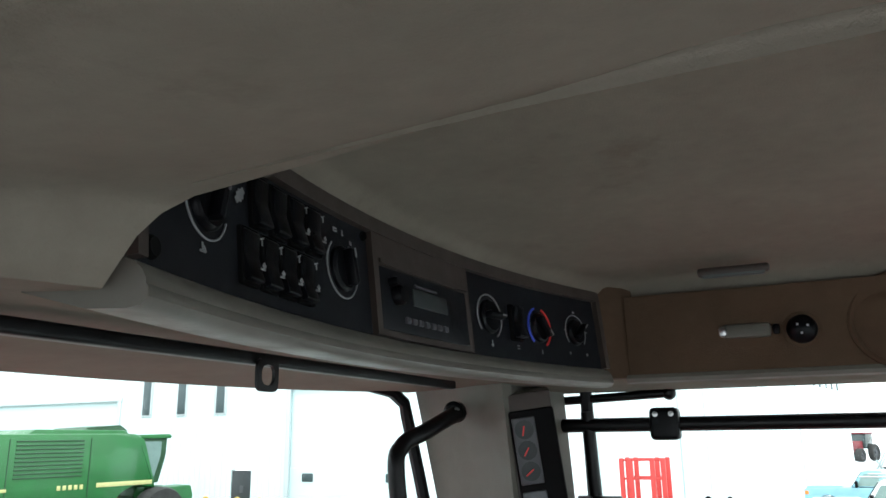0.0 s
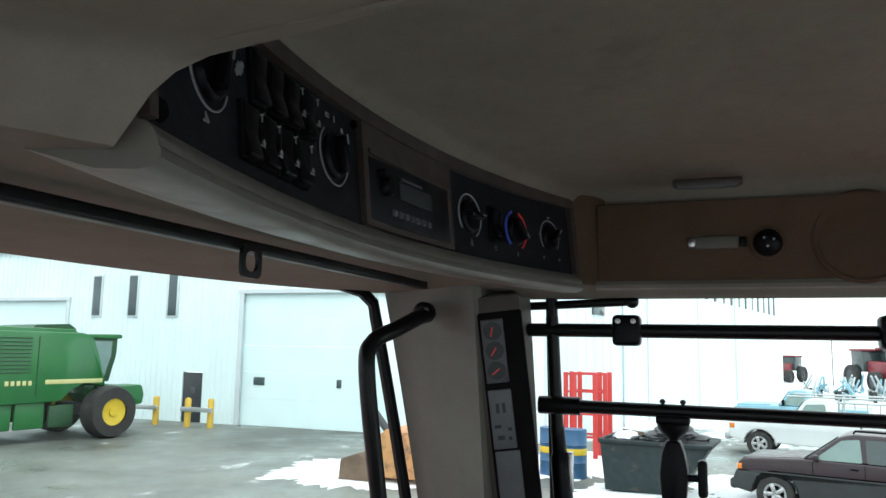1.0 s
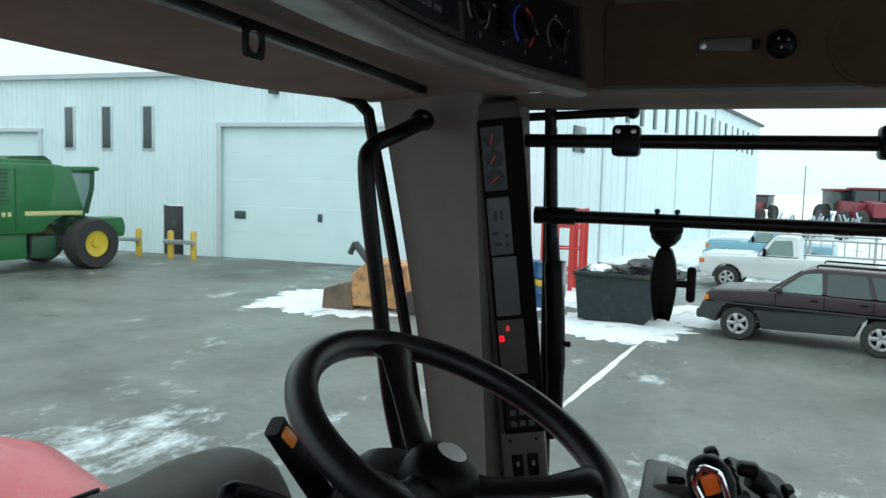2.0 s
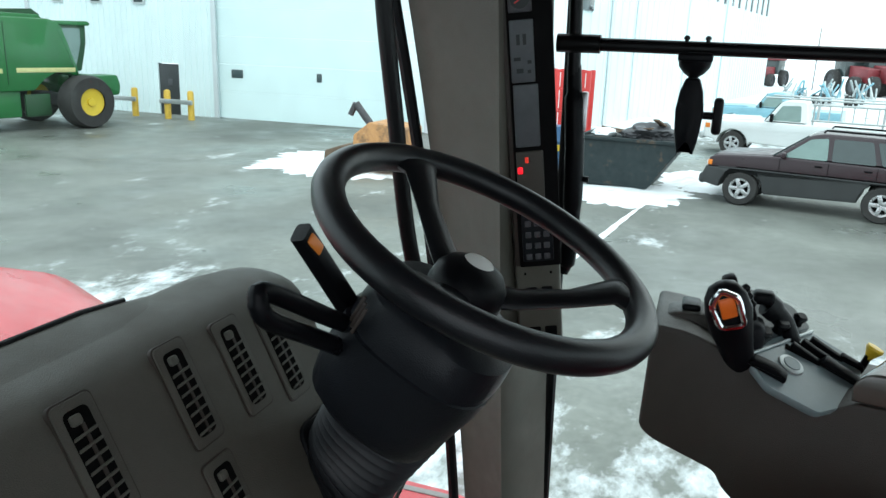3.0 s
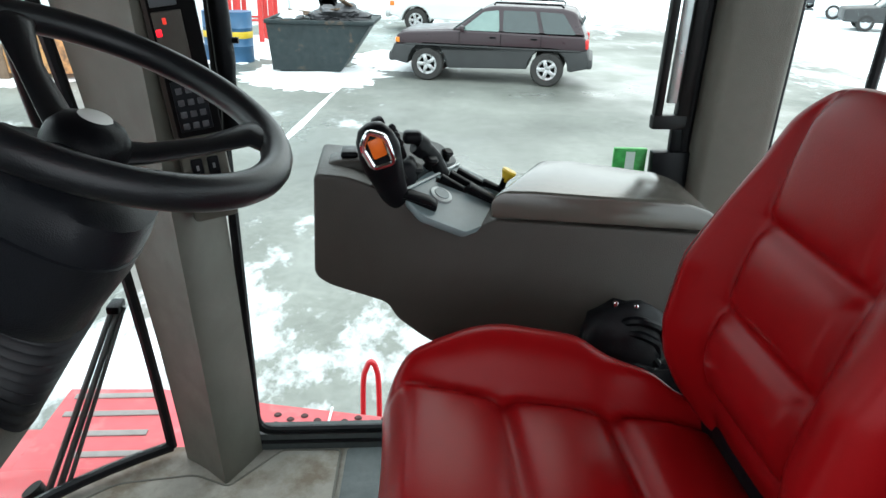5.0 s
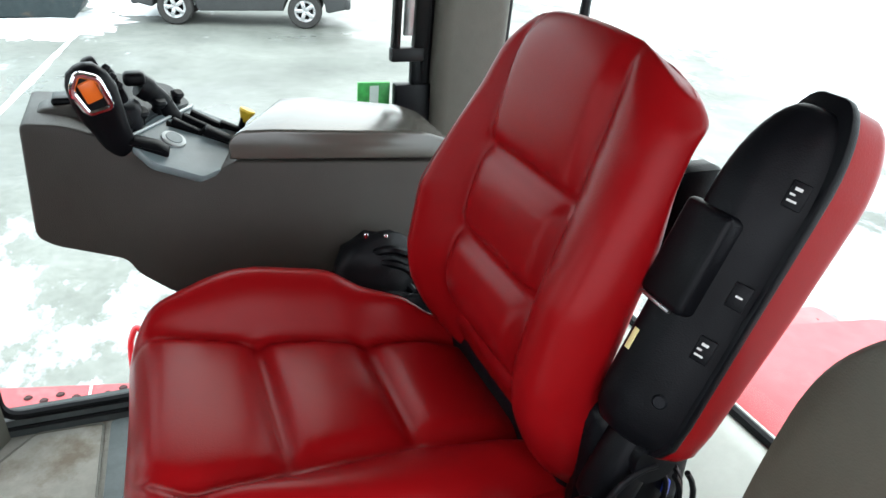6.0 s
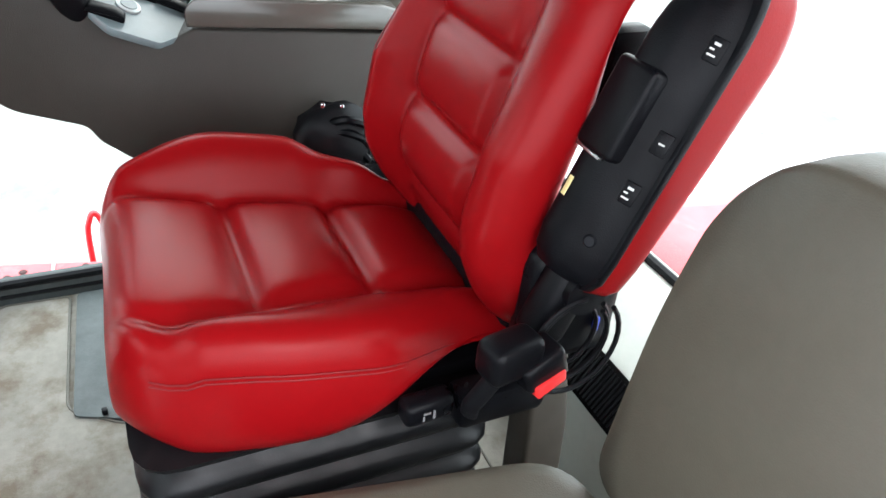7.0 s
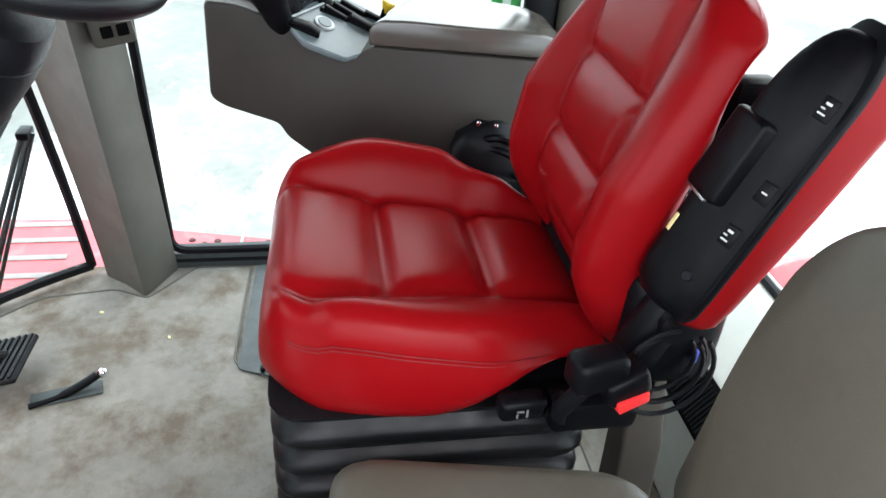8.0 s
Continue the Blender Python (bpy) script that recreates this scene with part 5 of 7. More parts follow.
bm = nb()
lathe(bm, [(0.0, 0.0075), (0.015, 0.0075), (0.0195, 0.006), (0.0205, 0.003), (0.0205, 0.0)], 28)
dial = on_plate("dial", bm, plate_at(0.452, 0.137), M["ladder"], label="pale round dial")
bm = nb()
lathe(bm, [(0.0, 0.0090), (0.013, 0.0088), (0.015, 0.006)], 24)
on_plate("dial_cap", bm, plate_at(0.452, 0.137), M["grey_plate"], dial)
bm = nb()
prism(bm, round_poly([(-0.032, 0.0), (0.032, 0.0), (0.030, 0.012), (0.012, 0.017), (-0.026, 0.013)], 0.005), "y", -0.010, 0.010, 0.003)
on_plate("thumb_slider", bm, plate_at(0.412, 0.176, -3, 0.002), M["black"])
# slim hydraulic levers lying in their slots
for x, y, ln, w in ((0.490, 0.117, 0.046, 0.0065), (0.510, 0.098, 0.050, 0.0065), (0.528, 0.082, 0.052, 0.0065)):
    bm = nb()
    box(bm, (0, 0, 0.0008), (ln + 0.012, w * 2.0, 0.0016), 0.0004)
    on_plate("slot", bm, plate_at(x, y, 0, 0.0032), M["hole"])
    bm = nb()
    prism(bm, round_poly([(-ln / 2, 0.002), (ln / 2, 0.001), (ln / 2, 0.007), (0.004, 0.010), (-ln / 2, 0.015)], 0.003), "y", -w * 0.7, w * 0.7, 0.0015)
    on_plate("lever", bm, plate_at(x, y, 0, 0.003), M["black"])
bm = nb()
prism(bm, round_poly([(-0.036, 0.0), (0.036, 0.0), (0.036, 0.010), (-0.030, 0.016)], 0.004), "y", -0.009, 0.009, 0.003)
on_plate("long_rocker", bm, plate_at(0.490, 0.060, -6, 0.003), M["black"])
bm = nb()
prism(bm, round_poly([(-0.020, 0.0), (0.020, 0.0), (0.020, 0.008), (-0.018, 0.011)], 0.003), "y", -0.006, 0.006, 0.002)
on_plate("short_rocker", bm, plate_at(0.530, 0.040, 0, 0.003), M["black"])
# bent arm with a knob behind the handle
bm = nb()
tube(bm, [Vector(p) + co for p in smooth_path([(0.520, 0.128, 0.838), (0.518, 0.142, 0.866), (0.510, 0.160, 0.888), (0.502, 0.178, 0.904)], 5)], [0.011] * 5 + [0.012] * 6 + [0.014] * 5, 12, flat=1.5)
arm_ = part("side_arm", bm, M["black"], con)
bm = nb()
box(bm, Vector((0.502, 0.184, 0.914)) + co, (0.030, 0.034, 0.022), 0.008, 3)
part("arm_knob", bm, M["black"], arm_)
bm = nb()
box(bm, Vector((0.470, 0.205, 0.862)) + co, (0.060, 0.055, 0.050), 0.016, 4)
part("handle_base", bm, M["column"], con)
# finger-tip levers in a row along the plate's front edge
for x, y, h, r in ((0.470, 0.186, 0.026, 0.0120), (0.512, 0.157, 0.027, 0.0110), (0.556, 0.124, 0.024, 0.0095)):
    bm = nb()
    m = plate_at(x, y, 35, 0.004)
    rings = []
    for z, k, dx in ((0.0, 0.75, 0.0), (h * 0.35, 0.60, -0.002), (h * 0.62, 0.85, -0.004), (h * 0.85, 1.0, -0.004), (h, 0.70, -0.003)):
        rings.append([m @ Vector((dx + k * r * 1.15 * a, k * r * b, z)) for a, b in round_poly([(-1, -1), (1, -1), (1, 1), (-1, 1)], 0.7, 3)])
    loft(bm, rings)
    part("finger_lever", bm, M["black"], plate)

yk = part("yellow_lever", cyl(nb(), Vector((0.535, 0.022, 0.800)) + co, Vector((0.530, 0.013, 0.832)) + co, 0.006, n=10), M["black"], con)
bm = nb()
lathe(bm, [(0.005, 0.0), (0.007, 0.008), (0.014, 0.022), (0.013, 0.026), (0.0, 0.027)], 18, frame_of(Vector((0.531, 0.016, 0.822)) + co, (1, 0, 0), (0.08, -0.45, 1)))
part("yellow_knob", bm, M["yellow"], yk, "yellow knob")

# multi-function handle
joy = thing("control_handle", (0.405, 0.226, 0.866), "black multi-function handle with chrome edge and orange button", "control handle")
jm = frame_of((0, 0, 0.005), (0.95, 0.25, 0.1), (-0.22, 0.34, 1)) @ Matrix.Scale(0.70, 4)
bm = nb()
rings = []
for z, rx, ry, cy, cx in ((-0.090, 0.024, 0.030, -0.010, 0.016), (-0.045, 0.030, 0.034, 0.0, 0.010), (-0.010, 0.032, 0.038, 0.0, 0.006), (0.030, 0.034, 0.046, 0.0, 0.004), (0.070, 0.033, 0.050, -0.004, 0.006), (0.105, 0.030, 0.044, -0.004, 0.006), (0.128, 0.022, 0.030, -0.004, 0.008), (0.136, 0.010, 0.012, -0.004, 0.010)):
    rings.append([jm @ p for p in cring(rx, ry, z, cy, cx, 20)])
loft(bm, rings)
jb = part("grip", bm, M["black"], joy)
bm = nb()
out = round_poly([(-0.026, 0.046), (0.022, 0.050), (0.030, 0.108), (0.004, 0.138), (-0.028, 0.112)], 0.012, 4)
bmx = jm @ frame_of((-0.026, 0.004, 0.0), (0.10, 1, 0), (0, 0, 1))
tube(bm, [bmx @ Vector((x, 0.006, z)) for x, z in out], 0.005, 8, shut=True)
part("chrome_edge", bm, M["chrome"], jb, "bright chrome edge")
bm = nb()
box(bm, (-0.029, 0.002, 0.092), (0.010, 0.034, 0.046), 0.004, m=jm)
part("orange_button", bm, M["orange"], jb, "orange button")
for i in range(3):
    bm = nb()
    lathe(bm, [(0.0085, 0.0), (0.009, 0.008), (0.006, 0.014), (0.0, 0.015)], 12, jm @ Matrix.Translation((0.018 + 0.010 * i, -0.046 - 0.004 * i, 0.100 - 0.026 * i)) @ pose(0, 0, 0, 60, 0, 0))
    part("button", bm, M["black_soft"], jb)
bm = nb()
box(bm, (0.060, -0.030, 0.110), (0.030, 0.030, 0.026), 0.008, m=jm)
cyl(bm, jm @ Vector((0.055, -0.03, 0.09)), jm @ Vector((0.04, -0.03, -0.04)), 0.012, n=10)
box(bm, (0.052, -0.052, 0.045), (0.024, 0.030, 0.085), 0.010, m=jm)
part("side_lever", bm, M["black"], jb)

# dark bag of straps between seat and console
bm = nb()
bmesh.ops.create_icosphere(bm, subdivisions=3, radius=1.0)
for v in bm.verts:
    p = v.co.copy()
    k = 1 + 0.18 * noise.noise(p * 2.2) + 0.07 * noise.noise(p * 6)
    v.co = Vector((0.336 + p.x * 0.044 * k, -0.178 + p.y * 0.080 * k, 0.606 + p.z * 0.070 * k))
bag = solid("black_bag", bm, M["black_soft"], "crumpled black bag between seat and console", "bag")
for i in range(4):
    bm = nb()
    tube(bm, smooth_path([(0.318, -0.115 - 0.012 * i, 0.575 + 0.022 * i), (0.302, -0.15 - 0.012 * i, 0.590 + 0.022 * i), (0.304, -0.20 - 0.010 * i, 0.570 + 0.022 * i), (0.318, -0.235, 0.545 + 0.018 * i)], 5), 0.008, 8)
    part("fold", bm, M["black"], bag)
# thick black roll added to block backlight behind the cushion edge
bm = nb()
tube(bm, smooth_path([(0.322, -0.150, 0.545), (0.306, -0.205, 0.530), (0.298, -0.255, 0.528), (0.292, -0.310, 0.545)], 6), 0.032, 12)
part("fold", bm, M["black"], bag)
for y, z in ((-0.150, 0.678), (-0.185, 0.672)):
    bm = nb()
    box(bm, (0.322, y, z), (0.008, 0.008, 0.010), 0.002)
    part("clip", bm, M["chrome"], bag)
bm = nb()
box(bm, (0.37, -0.22, 0.27), (0.05, 0.14, 0.52), 0.01)
solid("console_bracket", bm, M["black"], "black bracket that carries the armrest console", "bracket")

# ================================================================ operator seat
seat = thing("operator_seat", (0, 0, 0), "red leather operator seat with quilted cushions", "seat")


def cush_half(y):
    """Half width of the cushion, drawn in round the front corners and a little to the back."""
    t = min(1.0, max(0.0, (y - 0.031) / 0.234))
    return 0.250 - 0.131 * (1 - math.sqrt(1 - 0.96 * t * t)) - 0.055 * sstep(-y, 0.04, 0.22)


def seam_x(x, y):
    """Distance from the middle at which the pads meet the side bolsters; the worn side one runs aslant."""
    return 0.138 if x > 0 else min(0.176, max(0.104, 0.126 + 0.25 * y))


def cushion_top(x, y):
    """Height of the cushion: it rises to the front, with rounded side bolsters and three soft pads between sewn creases."""
    ax_ = abs(x)
    xs_ = cush_half(y) - 0.045
    seam = min(seam_x(x, y), xs_ - 0.012)
    z = 0.600 + 0.19 * (min(y, 0.20) + 0.06) - 0.010 * sstep(-y, 0.18, 0.30)
    if x > 0:
        ridge = 0.082 - 0.019 * sstep(-y, 0.055, 0.114) - 0.066 * sstep(y, 0.037, 0.292)
    else:
        ridge = 0.036 - 0.008 * sstep(-y, 0.03, 0.18) - 0.026 * sstep(y, 0.08, 0.25)
    inner = 1 - sstep(ax_, seam - 0.024, seam + 0.008)
    t = max(0.0, min(1.0, (ax_ - seam + 0.004) / max(xs_ - seam + 0.004, 0.03)))
    z += ridge * math.sin(t * math.pi / 2) ** 1.3
    cuts = (0.262, 0.066, -0.095, -0.262)
    for a_, b_ in zip(cuts, cuts[1:]):
        t = (y - b_) / (a_ - b_)
        if 0 <= t <= 1:
            z += 0.016 * inner * (4 * t * (1 - t)) ** 0.6 * (1 - (ax_ / (seam * 1.28)) ** 4)
    for yc in cuts[1:3]:
        z -= 0.021 * inner * math.exp(-((y - yc) / 0.0085) ** 2)
    z -= 0.013 * math.exp(-((ax_ - seam) / 0.011) ** 2) * (1 - sstep(y, 0.165, 0.215))
    return z


def cush_bottom(y):
    return 0.452 + 0.104 * sstep(-y, -0.02, 0.2) + 0.045 * sstep(y, 0.15, 0.25)


def cush_section(y, squash=0.0, shrink=0.0):
    """One loop across the cushion; squash brings its top down to the front roll."""
    h = cush_half(y) - shrink
    xs_ = h - 0.045
    zb = cush_bottom(y)

    def flank(side):
        zm = cushion_top(side * xs_, min(y, 0.235)) - 0.050
        out = [(side * (xs_ + 0.045 * math.sin(k / 8 * math.pi / 2)), zm + 0.050 * math.cos(k / 8 * math.pi / 2)) for k in range(1, 9)]
        return out + [(side * (h + 0.010 * math.sin(k / 8 * math.pi) - 0.022 * sstep(k / 8, 0.55, 1.0)), zm + (zb - zm) * k / 8) for k in range(1, 9)]

    top = [(xs_ * u, cushion_top(xs_ * u, min(y, 0.235))) for u in span(-1, 1, 61)]
    ring = list(reversed(flank(-1))) + top + flank(1) + [(h * 0.5, zb), (0.0, zb), (-h * 0.5, zb)]
    low = 0.560
    return [Vector((x, y, z if z < low else low + (z - low) * (1 - squash))) for x, z in ring]


bm = nb()
rows = [cush_section(y) for y in span(-0.315, 0.212, 74)]
for k in range(1, 10):
    t = k / 9 * math.pi / 2
    y = 0.212 + 0.038 * math.sin(t)
    row = cush_section(0.212 + 0.044 * math.sin(t), 1 - math.cos(t) ** 0.8 if k < 9 else 1.0, 0.012 * (1 - math.cos(t)))
    rows.append([Vector((p.x, y, p.z)) for p in row])
for y, lim, k in ((0.2485, 0.555, 0.998), (0.244, 0.540, 0.992), (0.234, 0.528, 0.980), (0.218, 0.520, 0.960)):
    rows.append([Vector((p.x * k, y, min(p.z, lim))) for p in rows[-1]])
rows = [[Vector((p.x, p.y - 0.012 * sstep(p.y, 0.05, 0.20) * sstep(p.x, -0.20, 0.10), p.z)) for p in row] for row in rows]
loft(bm, rows)
for _ in range(6):
    bmesh.ops.smooth_vert(bm, verts=bm.verts, factor=0.5, use_axis_x=True, use_axis_y=True, use_axis_z=True)
part("cushion", bm, M["leather"], seat, "red leather seat cushion", sharp=75)
for s in (1, -1):
    for dz in (0.0, 0.007):
        bm = nb()
        tube(bm, [(s * (cush_half(y) + 0.0015), y, cushion_top(s * (cush_half(y) - 0.045), y) - 0.055 + dz) for y in span(0.205, -0.20, 22)], 0.0010, 6)
        part("stitching", bm, M["seam"], seat)


def back_half(z):
    return 0.219 + 0.004 * sstep(z, 0.60, 0.74) - 0.030 * sstep(z, 0.84, 1.09)


def back_base(z):
    """Line of the backrest in side view: it leans back, and its foot turns back under."""
    return -0.262 - 0.27 * (z - 0.908) - 0.55 * max(0.0, 0.735 - z) ** 1.25


def back_front(x, z):
    """How far forward the face of the backrest lies: bolsters at the sides, soft pads between creases."""
    y = back_base(z)
    xs_ = back_half(z) - 0.040
    ax_ = abs(x - 0.012)
    inner = 1 - sstep(ax_, 0.096, 0.126)
    bol = float(np.interp(z, (0.53, 0.60, 0.64, 0.68, 0.76, 0.83, 0.92, 0.98, 1.08), (-0.004, 0.010, 0.030, 0.048, 0.058, 0.066, 0.038, 0.016, 0.004)))
    y += bol * (1.0 if x > 0 else 0.72) * sstep(ax_, 0.108, max(xs_, 0.128))
    cuts = (1.10, 0.905, 0.782, 0.650, 0.53)
    for a_, b_ in zip(cuts, cuts[1:]):
        t = (z - b_) / (a_ - b_)
        if 0 <= t <= 1:
            y += 0.014 * inner * (4 * t * (1 - t)) ** 0.6 * (1 - (ax_ / 0.155) ** 4)
    for zc in cuts[1:4]:
        y -= 0.016 * inner * math.exp(-((z - zc) / 0.007) ** 2)
    y -= 0.009 * math.exp(-((ax_ - 0.117) / 0.009) ** 2)
    y -= 0.030 * inner * sstep(-z, -0.72, -0.58)
    return y


bm = nb()
rows = []
for z in span(0.568, 1.080, 80):
    w = back_half(z)
    xs_ = w - 0.040
    base = back_base(z)
    face = [(xs_ * u, back_front(xs_ * u, z)) for u in span(-1, 1, 55)]
    yt = face[0][1]
    deep = base - 0.070 - 0.014 * sstep(-z, -0.72, -0.62) + 0.022 * math.exp(-((z - 0.965) / 0.055) ** 2)
    right = []
    for k in range(1, 9):
        t = k / 8 * math.pi / 2
        right.append((xs_ + 0.040 * math.sin(t), yt - 0.050 * (1 - math.cos(t))))
    for k in range(1, 5):
        t = k / 4
        right.append((w + 0.006 * math.sin(t * math.pi) - 0.02 * t * t, yt - 0.050 + (deep - yt + 0.050) * t))
    ring = [(-x, y) for x, y in reversed(right)] + face + right + [(w * 0.4, deep - 0.012), (-w * 0.4, deep - 0.012)]
    # round over at the top and at the foot
    top, foot = sstep(z, 1.020, 1.080), sstep(-z, -0.630, -0.568)
    kx = 1 - 0.10 * top ** 2 - 0.12 * foot ** 2
    ky = math.sqrt(max(0.03, 1 - max(0.0, (z - 1.028) / 0.053) ** 2)) if z > 1.028 else math.sqrt(max(0.04, 1 - max(0.0, (0.628 - z) / 0.061) ** 2))
    cy = base - 0.030
    rows.append([Vector((x * kx - 0.018, cy + (y - cy) * ky, z + 0.014 * top * (1 - (x / w) ** 2) - (0.036 if x < 0 else 0.026) * sstep(z, 0.98, 1.08) * abs(x / w) ** 4)) for x, y in ring])
loft(bm, rows)
for _ in range(4):
    bmesh.ops.smooth_vert(bm, verts=bm.verts, factor=0.5, use_axis_x=True, use_axis_y=True, use_axis_z=True)
part("backrest", bm, M["leather"], seat, "red leather backrest with side bolsters", sharp=75)
for s in (1, -1):
    bm = nb()
    tube(bm, [(s * (back_half(z) - 0.030) - 0.018, back_front(s * (back_half(z) - 0.040), z) - 0.0095, z) for z in span(0.64, 0.96, 24)], 0.0012, 6)
    part("stitching", bm, M["seam"], seat)

# added black filler: stops light in the gap, stands in for the crease's shade
bm = nb()
box(bm, (-0.006, -0.285, 0.560), (0.37, 0.085, 0.12), 0.02, 3)
part("joint_cover", bm, M["black_soft"], seat)
bm = nb()
prism(bm, round_poly([(-0.200, -0.245), (0.200, -0.245), (0.200, 0.215), (-0.200, 0.215)], 0.05, 4), "z", 0.475, 0.515, 0.008)
part("pan", bm, M["black"], seat)
bm = nb()
rings = []
for i in range(49):
    t = i / 48
    z = 0.06 + 0.435 * t
    w = 0.030 * abs(math.sin(t * math.pi * 7.5)) ** 0.7 - 0.008
    k = 1 - 0.06 * (1 - t)
    rings.append([(x, y, z) for x, y in round_poly([(-(0.218 + w) * k, -0.225 - w), ((0.218 + w) * k, -0.225 - w), ((0.218 + w) * k, 0.217 + w), (-(0.218 + w) * k, 0.217 + w)], 0.055, 4)])
loft(bm, rings)
part("bellows", bm, M["bellows"], seat, "pleated black suspension bellows", sharp=60)
bm = nb()
prism(bm, round_poly([(-0.20, -0.26), (0.20, -0.26), (0.20, 0.24), (-0.20, 0.24)], 0.02), "z", 0.0, 0.07, 0.005)
part("base", bm, M["black"], seat)
bm = nb()
box(bm, (0, 0, 0), (0.034, 0.070, 0.036), 0.010, 3, m=pose(-0.262, -0.112, 0.518, 0, 0, 4))
sw = part("side_switch", bm, M["black"], seat)
bm = nb()
for dy, dz, w, h in ((-0.004, 0.0, 0.003, 0.014), (0.006, 0.004, 0.010, 0.003), (0.010, -0.004, 0.003, 0.008)):
    box(bm, (-0.2800, -0.112 + dy, 0.518 + dz), (0.001, w, h))
part("sign", bm, M["white_mark"], sw)
bm = nb()
box(bm, (-0.262, -0.215, 0.505), (0.05, 0.13, 0.055), 0.012)
box(bm, (-0.225, -0.29, 0.60), (0.06, 0.07, 0.20), 0.015)
part("recliner_housing", bm, M["black"], seat)
bm = nb()
box(bm, (0, -0.352, 0.86), (0.30, 0.03, 0.24), 0.02, m=pose(0, 0.02, 0.0, 0, 0, 0))
box(bm, (-0.175, -0.375, 0.905), (0.040, 0.060, 0.12), 0.012)
part("back_shell", bm, M["black"], seat)
bm = nb()
cyl(bm, (-0.193, -0.365, 0.905), (-0.199, -0.365, 0.905), 0.006, n=10)
part("rivet", bm, M["chrome"], seat)

# folded-up armrest
A = Vector((0, -0.38, 0.925)).normalized()
arm_m = frame_of(Vector((-0.290, -0.240, 0.705)), A, Vector((0, 0.925, 0.38)))     # x along the rest, z to the front
arm = thing("armrest", turn=arm_m, label="folded-up seat armrest, black shell with red pad", category="armrest")
ARM_SECT = [(0.046, -0.030), (0.047, 0.004), (0.036, 0.020), (0.006, 0.018), (-0.030, -0.010), (-0.043, -0.030)]


def arm_section(x, k=1.0, grow=0.0, drop=0.0):
    """Cross-section of the shell: a face that slants from the front to the outer side."""
    pts = round_poly(ARM_SECT, [0.004, 0.014, 0.012, 0.016, 0.014, 0.004], 4)
    return [Vector((x, 0.002 + (y - 0.002) * (k + grow), -0.030 + (z + 0.030) * (k + grow) - drop)) for y, z in pts]


bm = nb()
loft(bm, [arm_section(x, k) for x, k in [(0.012, 0.50), (0.018, 0.76), (0.034, 0.93), (0.060, 1.0), (0.12, 1.0), (0.24, 1.0)] + [(0.28 + 0.108 * math.sin(a), 0.22 + 0.78 * math.cos(a)) for a in span(0.15, 1.55, 10)]])
shell = part("shell", bm, M["black"], arm, sharp=50)
bm = nb()
rings = []
for x, k in [(0.004, 0.36), (0.010, 0.68), (0.024, 0.91), (0.055, 1.0), (0.20, 1.0)] + [(0.31 + 0.090 * math.sin(a), 0.25 + 0.75 * math.cos(a)) for a in span(0.0, 1.55, 10)]:
    deep = 0.034 + 0.018 * sstep(x, 0.0, 0.30)
    rings.append([Vector((x, 0.002 + y * k, -0.060 + z * (0.35 + 0.65 * k))) for y, z in round_poly([(-0.046, 0.032), (-0.048, 0.020 - deep), (-0.026, -deep), (0.026, -deep), (0.048, 0.020 - deep), (0.046, 0.032)], [0.006, 0.022, 0.022, 0.022, 0.022, 0.006], 5)])
loft(bm, rings)
part("pad", bm, M["leather"], arm, "red leather pad", sharp=50)
bm = nb()
rim = [(x, k * 0.0485) for x, k in [(0.006, 0.40), (0.014, 0.75), (0.030, 0.95), (0.060, 1.0), (0.30, 1.0)] + [(0.31 + 0.094 * math.sin(a), 0.25 + 0.75 * math.cos(a)) for a in span(0.1, 1.55, 9)]]
prism(bm, [(x, y + 0.002) for x, y in rim] + [(x, 0.002 - y) for x, y in reversed(rim)], "z", -0.040, -0.027, 0.003)
part("backing", bm, M["black"], arm)
bm = nb()
box(bm, (0.213, 0.020, 0.008), (0.108, 0.064, 0.034), 0.008, 4)
door = part("door", bm, M["black"], shell, sharp=50)
bm = nb()
box(bm, (0.1575, 0.024, 0.0195), (0.004, 0.044, 0.006), 0.001)
part("latch", bm, M["steel"], door)


def on_slant(x, across, lift=0.001):
    """Pose on the slanting face of the shell: x along the rest, y across it."""
    c = Vector((x, -0.012 - 0.79 * across, 0.004 - 0.61 * across))
    return frame_of(c + Vector((0, -0.61, 0.79)) * lift, (1, 0, 0), (0, -0.61, 0.79))


for x, k in ((0.308, 0.026), (0.140, 0.025), (0.202, 0.028), (0.072, 0.014)):
    bm = nb()
    if x > 0.1:
        box(bm, (0.0, 0.0, 0.0), (0.026, 0.018, 0.003), 0.0012, m=on_slant(x, k, 0.0))
        rock = part("button", bm, M["black"], shell)
        bm = nb()
        for a, b, w, h in (((-0.006, 0.002, 0.002, 0.009), (0.000, 0.004, 0.002, 0.005), (0.006, 0.001, 0.003, 0.007)) if x != 0.202 else ((0.0, 0.0, 0.002, 0.007),)):
            box(bm, (a, b, 0.0), (w, h, 0.0008), m=on_slant(x, k, 0.0028))
        part("sign", bm, M["white_plastic"], rock)
    else:
        lathe(bm, [(0.0, 0.003), (0.006, 0.003), (0.008, 0.0)], 14, on_slant(x, k, 0.0))
        part("cap", bm, M["panel"], shell)
bm = nb()
box(bm, (0.112, 0.026, 0.0212), (0.024, 0.007, 0.0012), 0.0004)
part("label", bm, M["label_yellow"], shell, "pale yellow label")
bm = nb()
cyl(bm, arm_m.inverted() @ Vector((-0.20, -0.285, 0.69)), arm_m.inverted() @ Vector((-0.315, -0.285, 0.69)), 0.028, n=18)
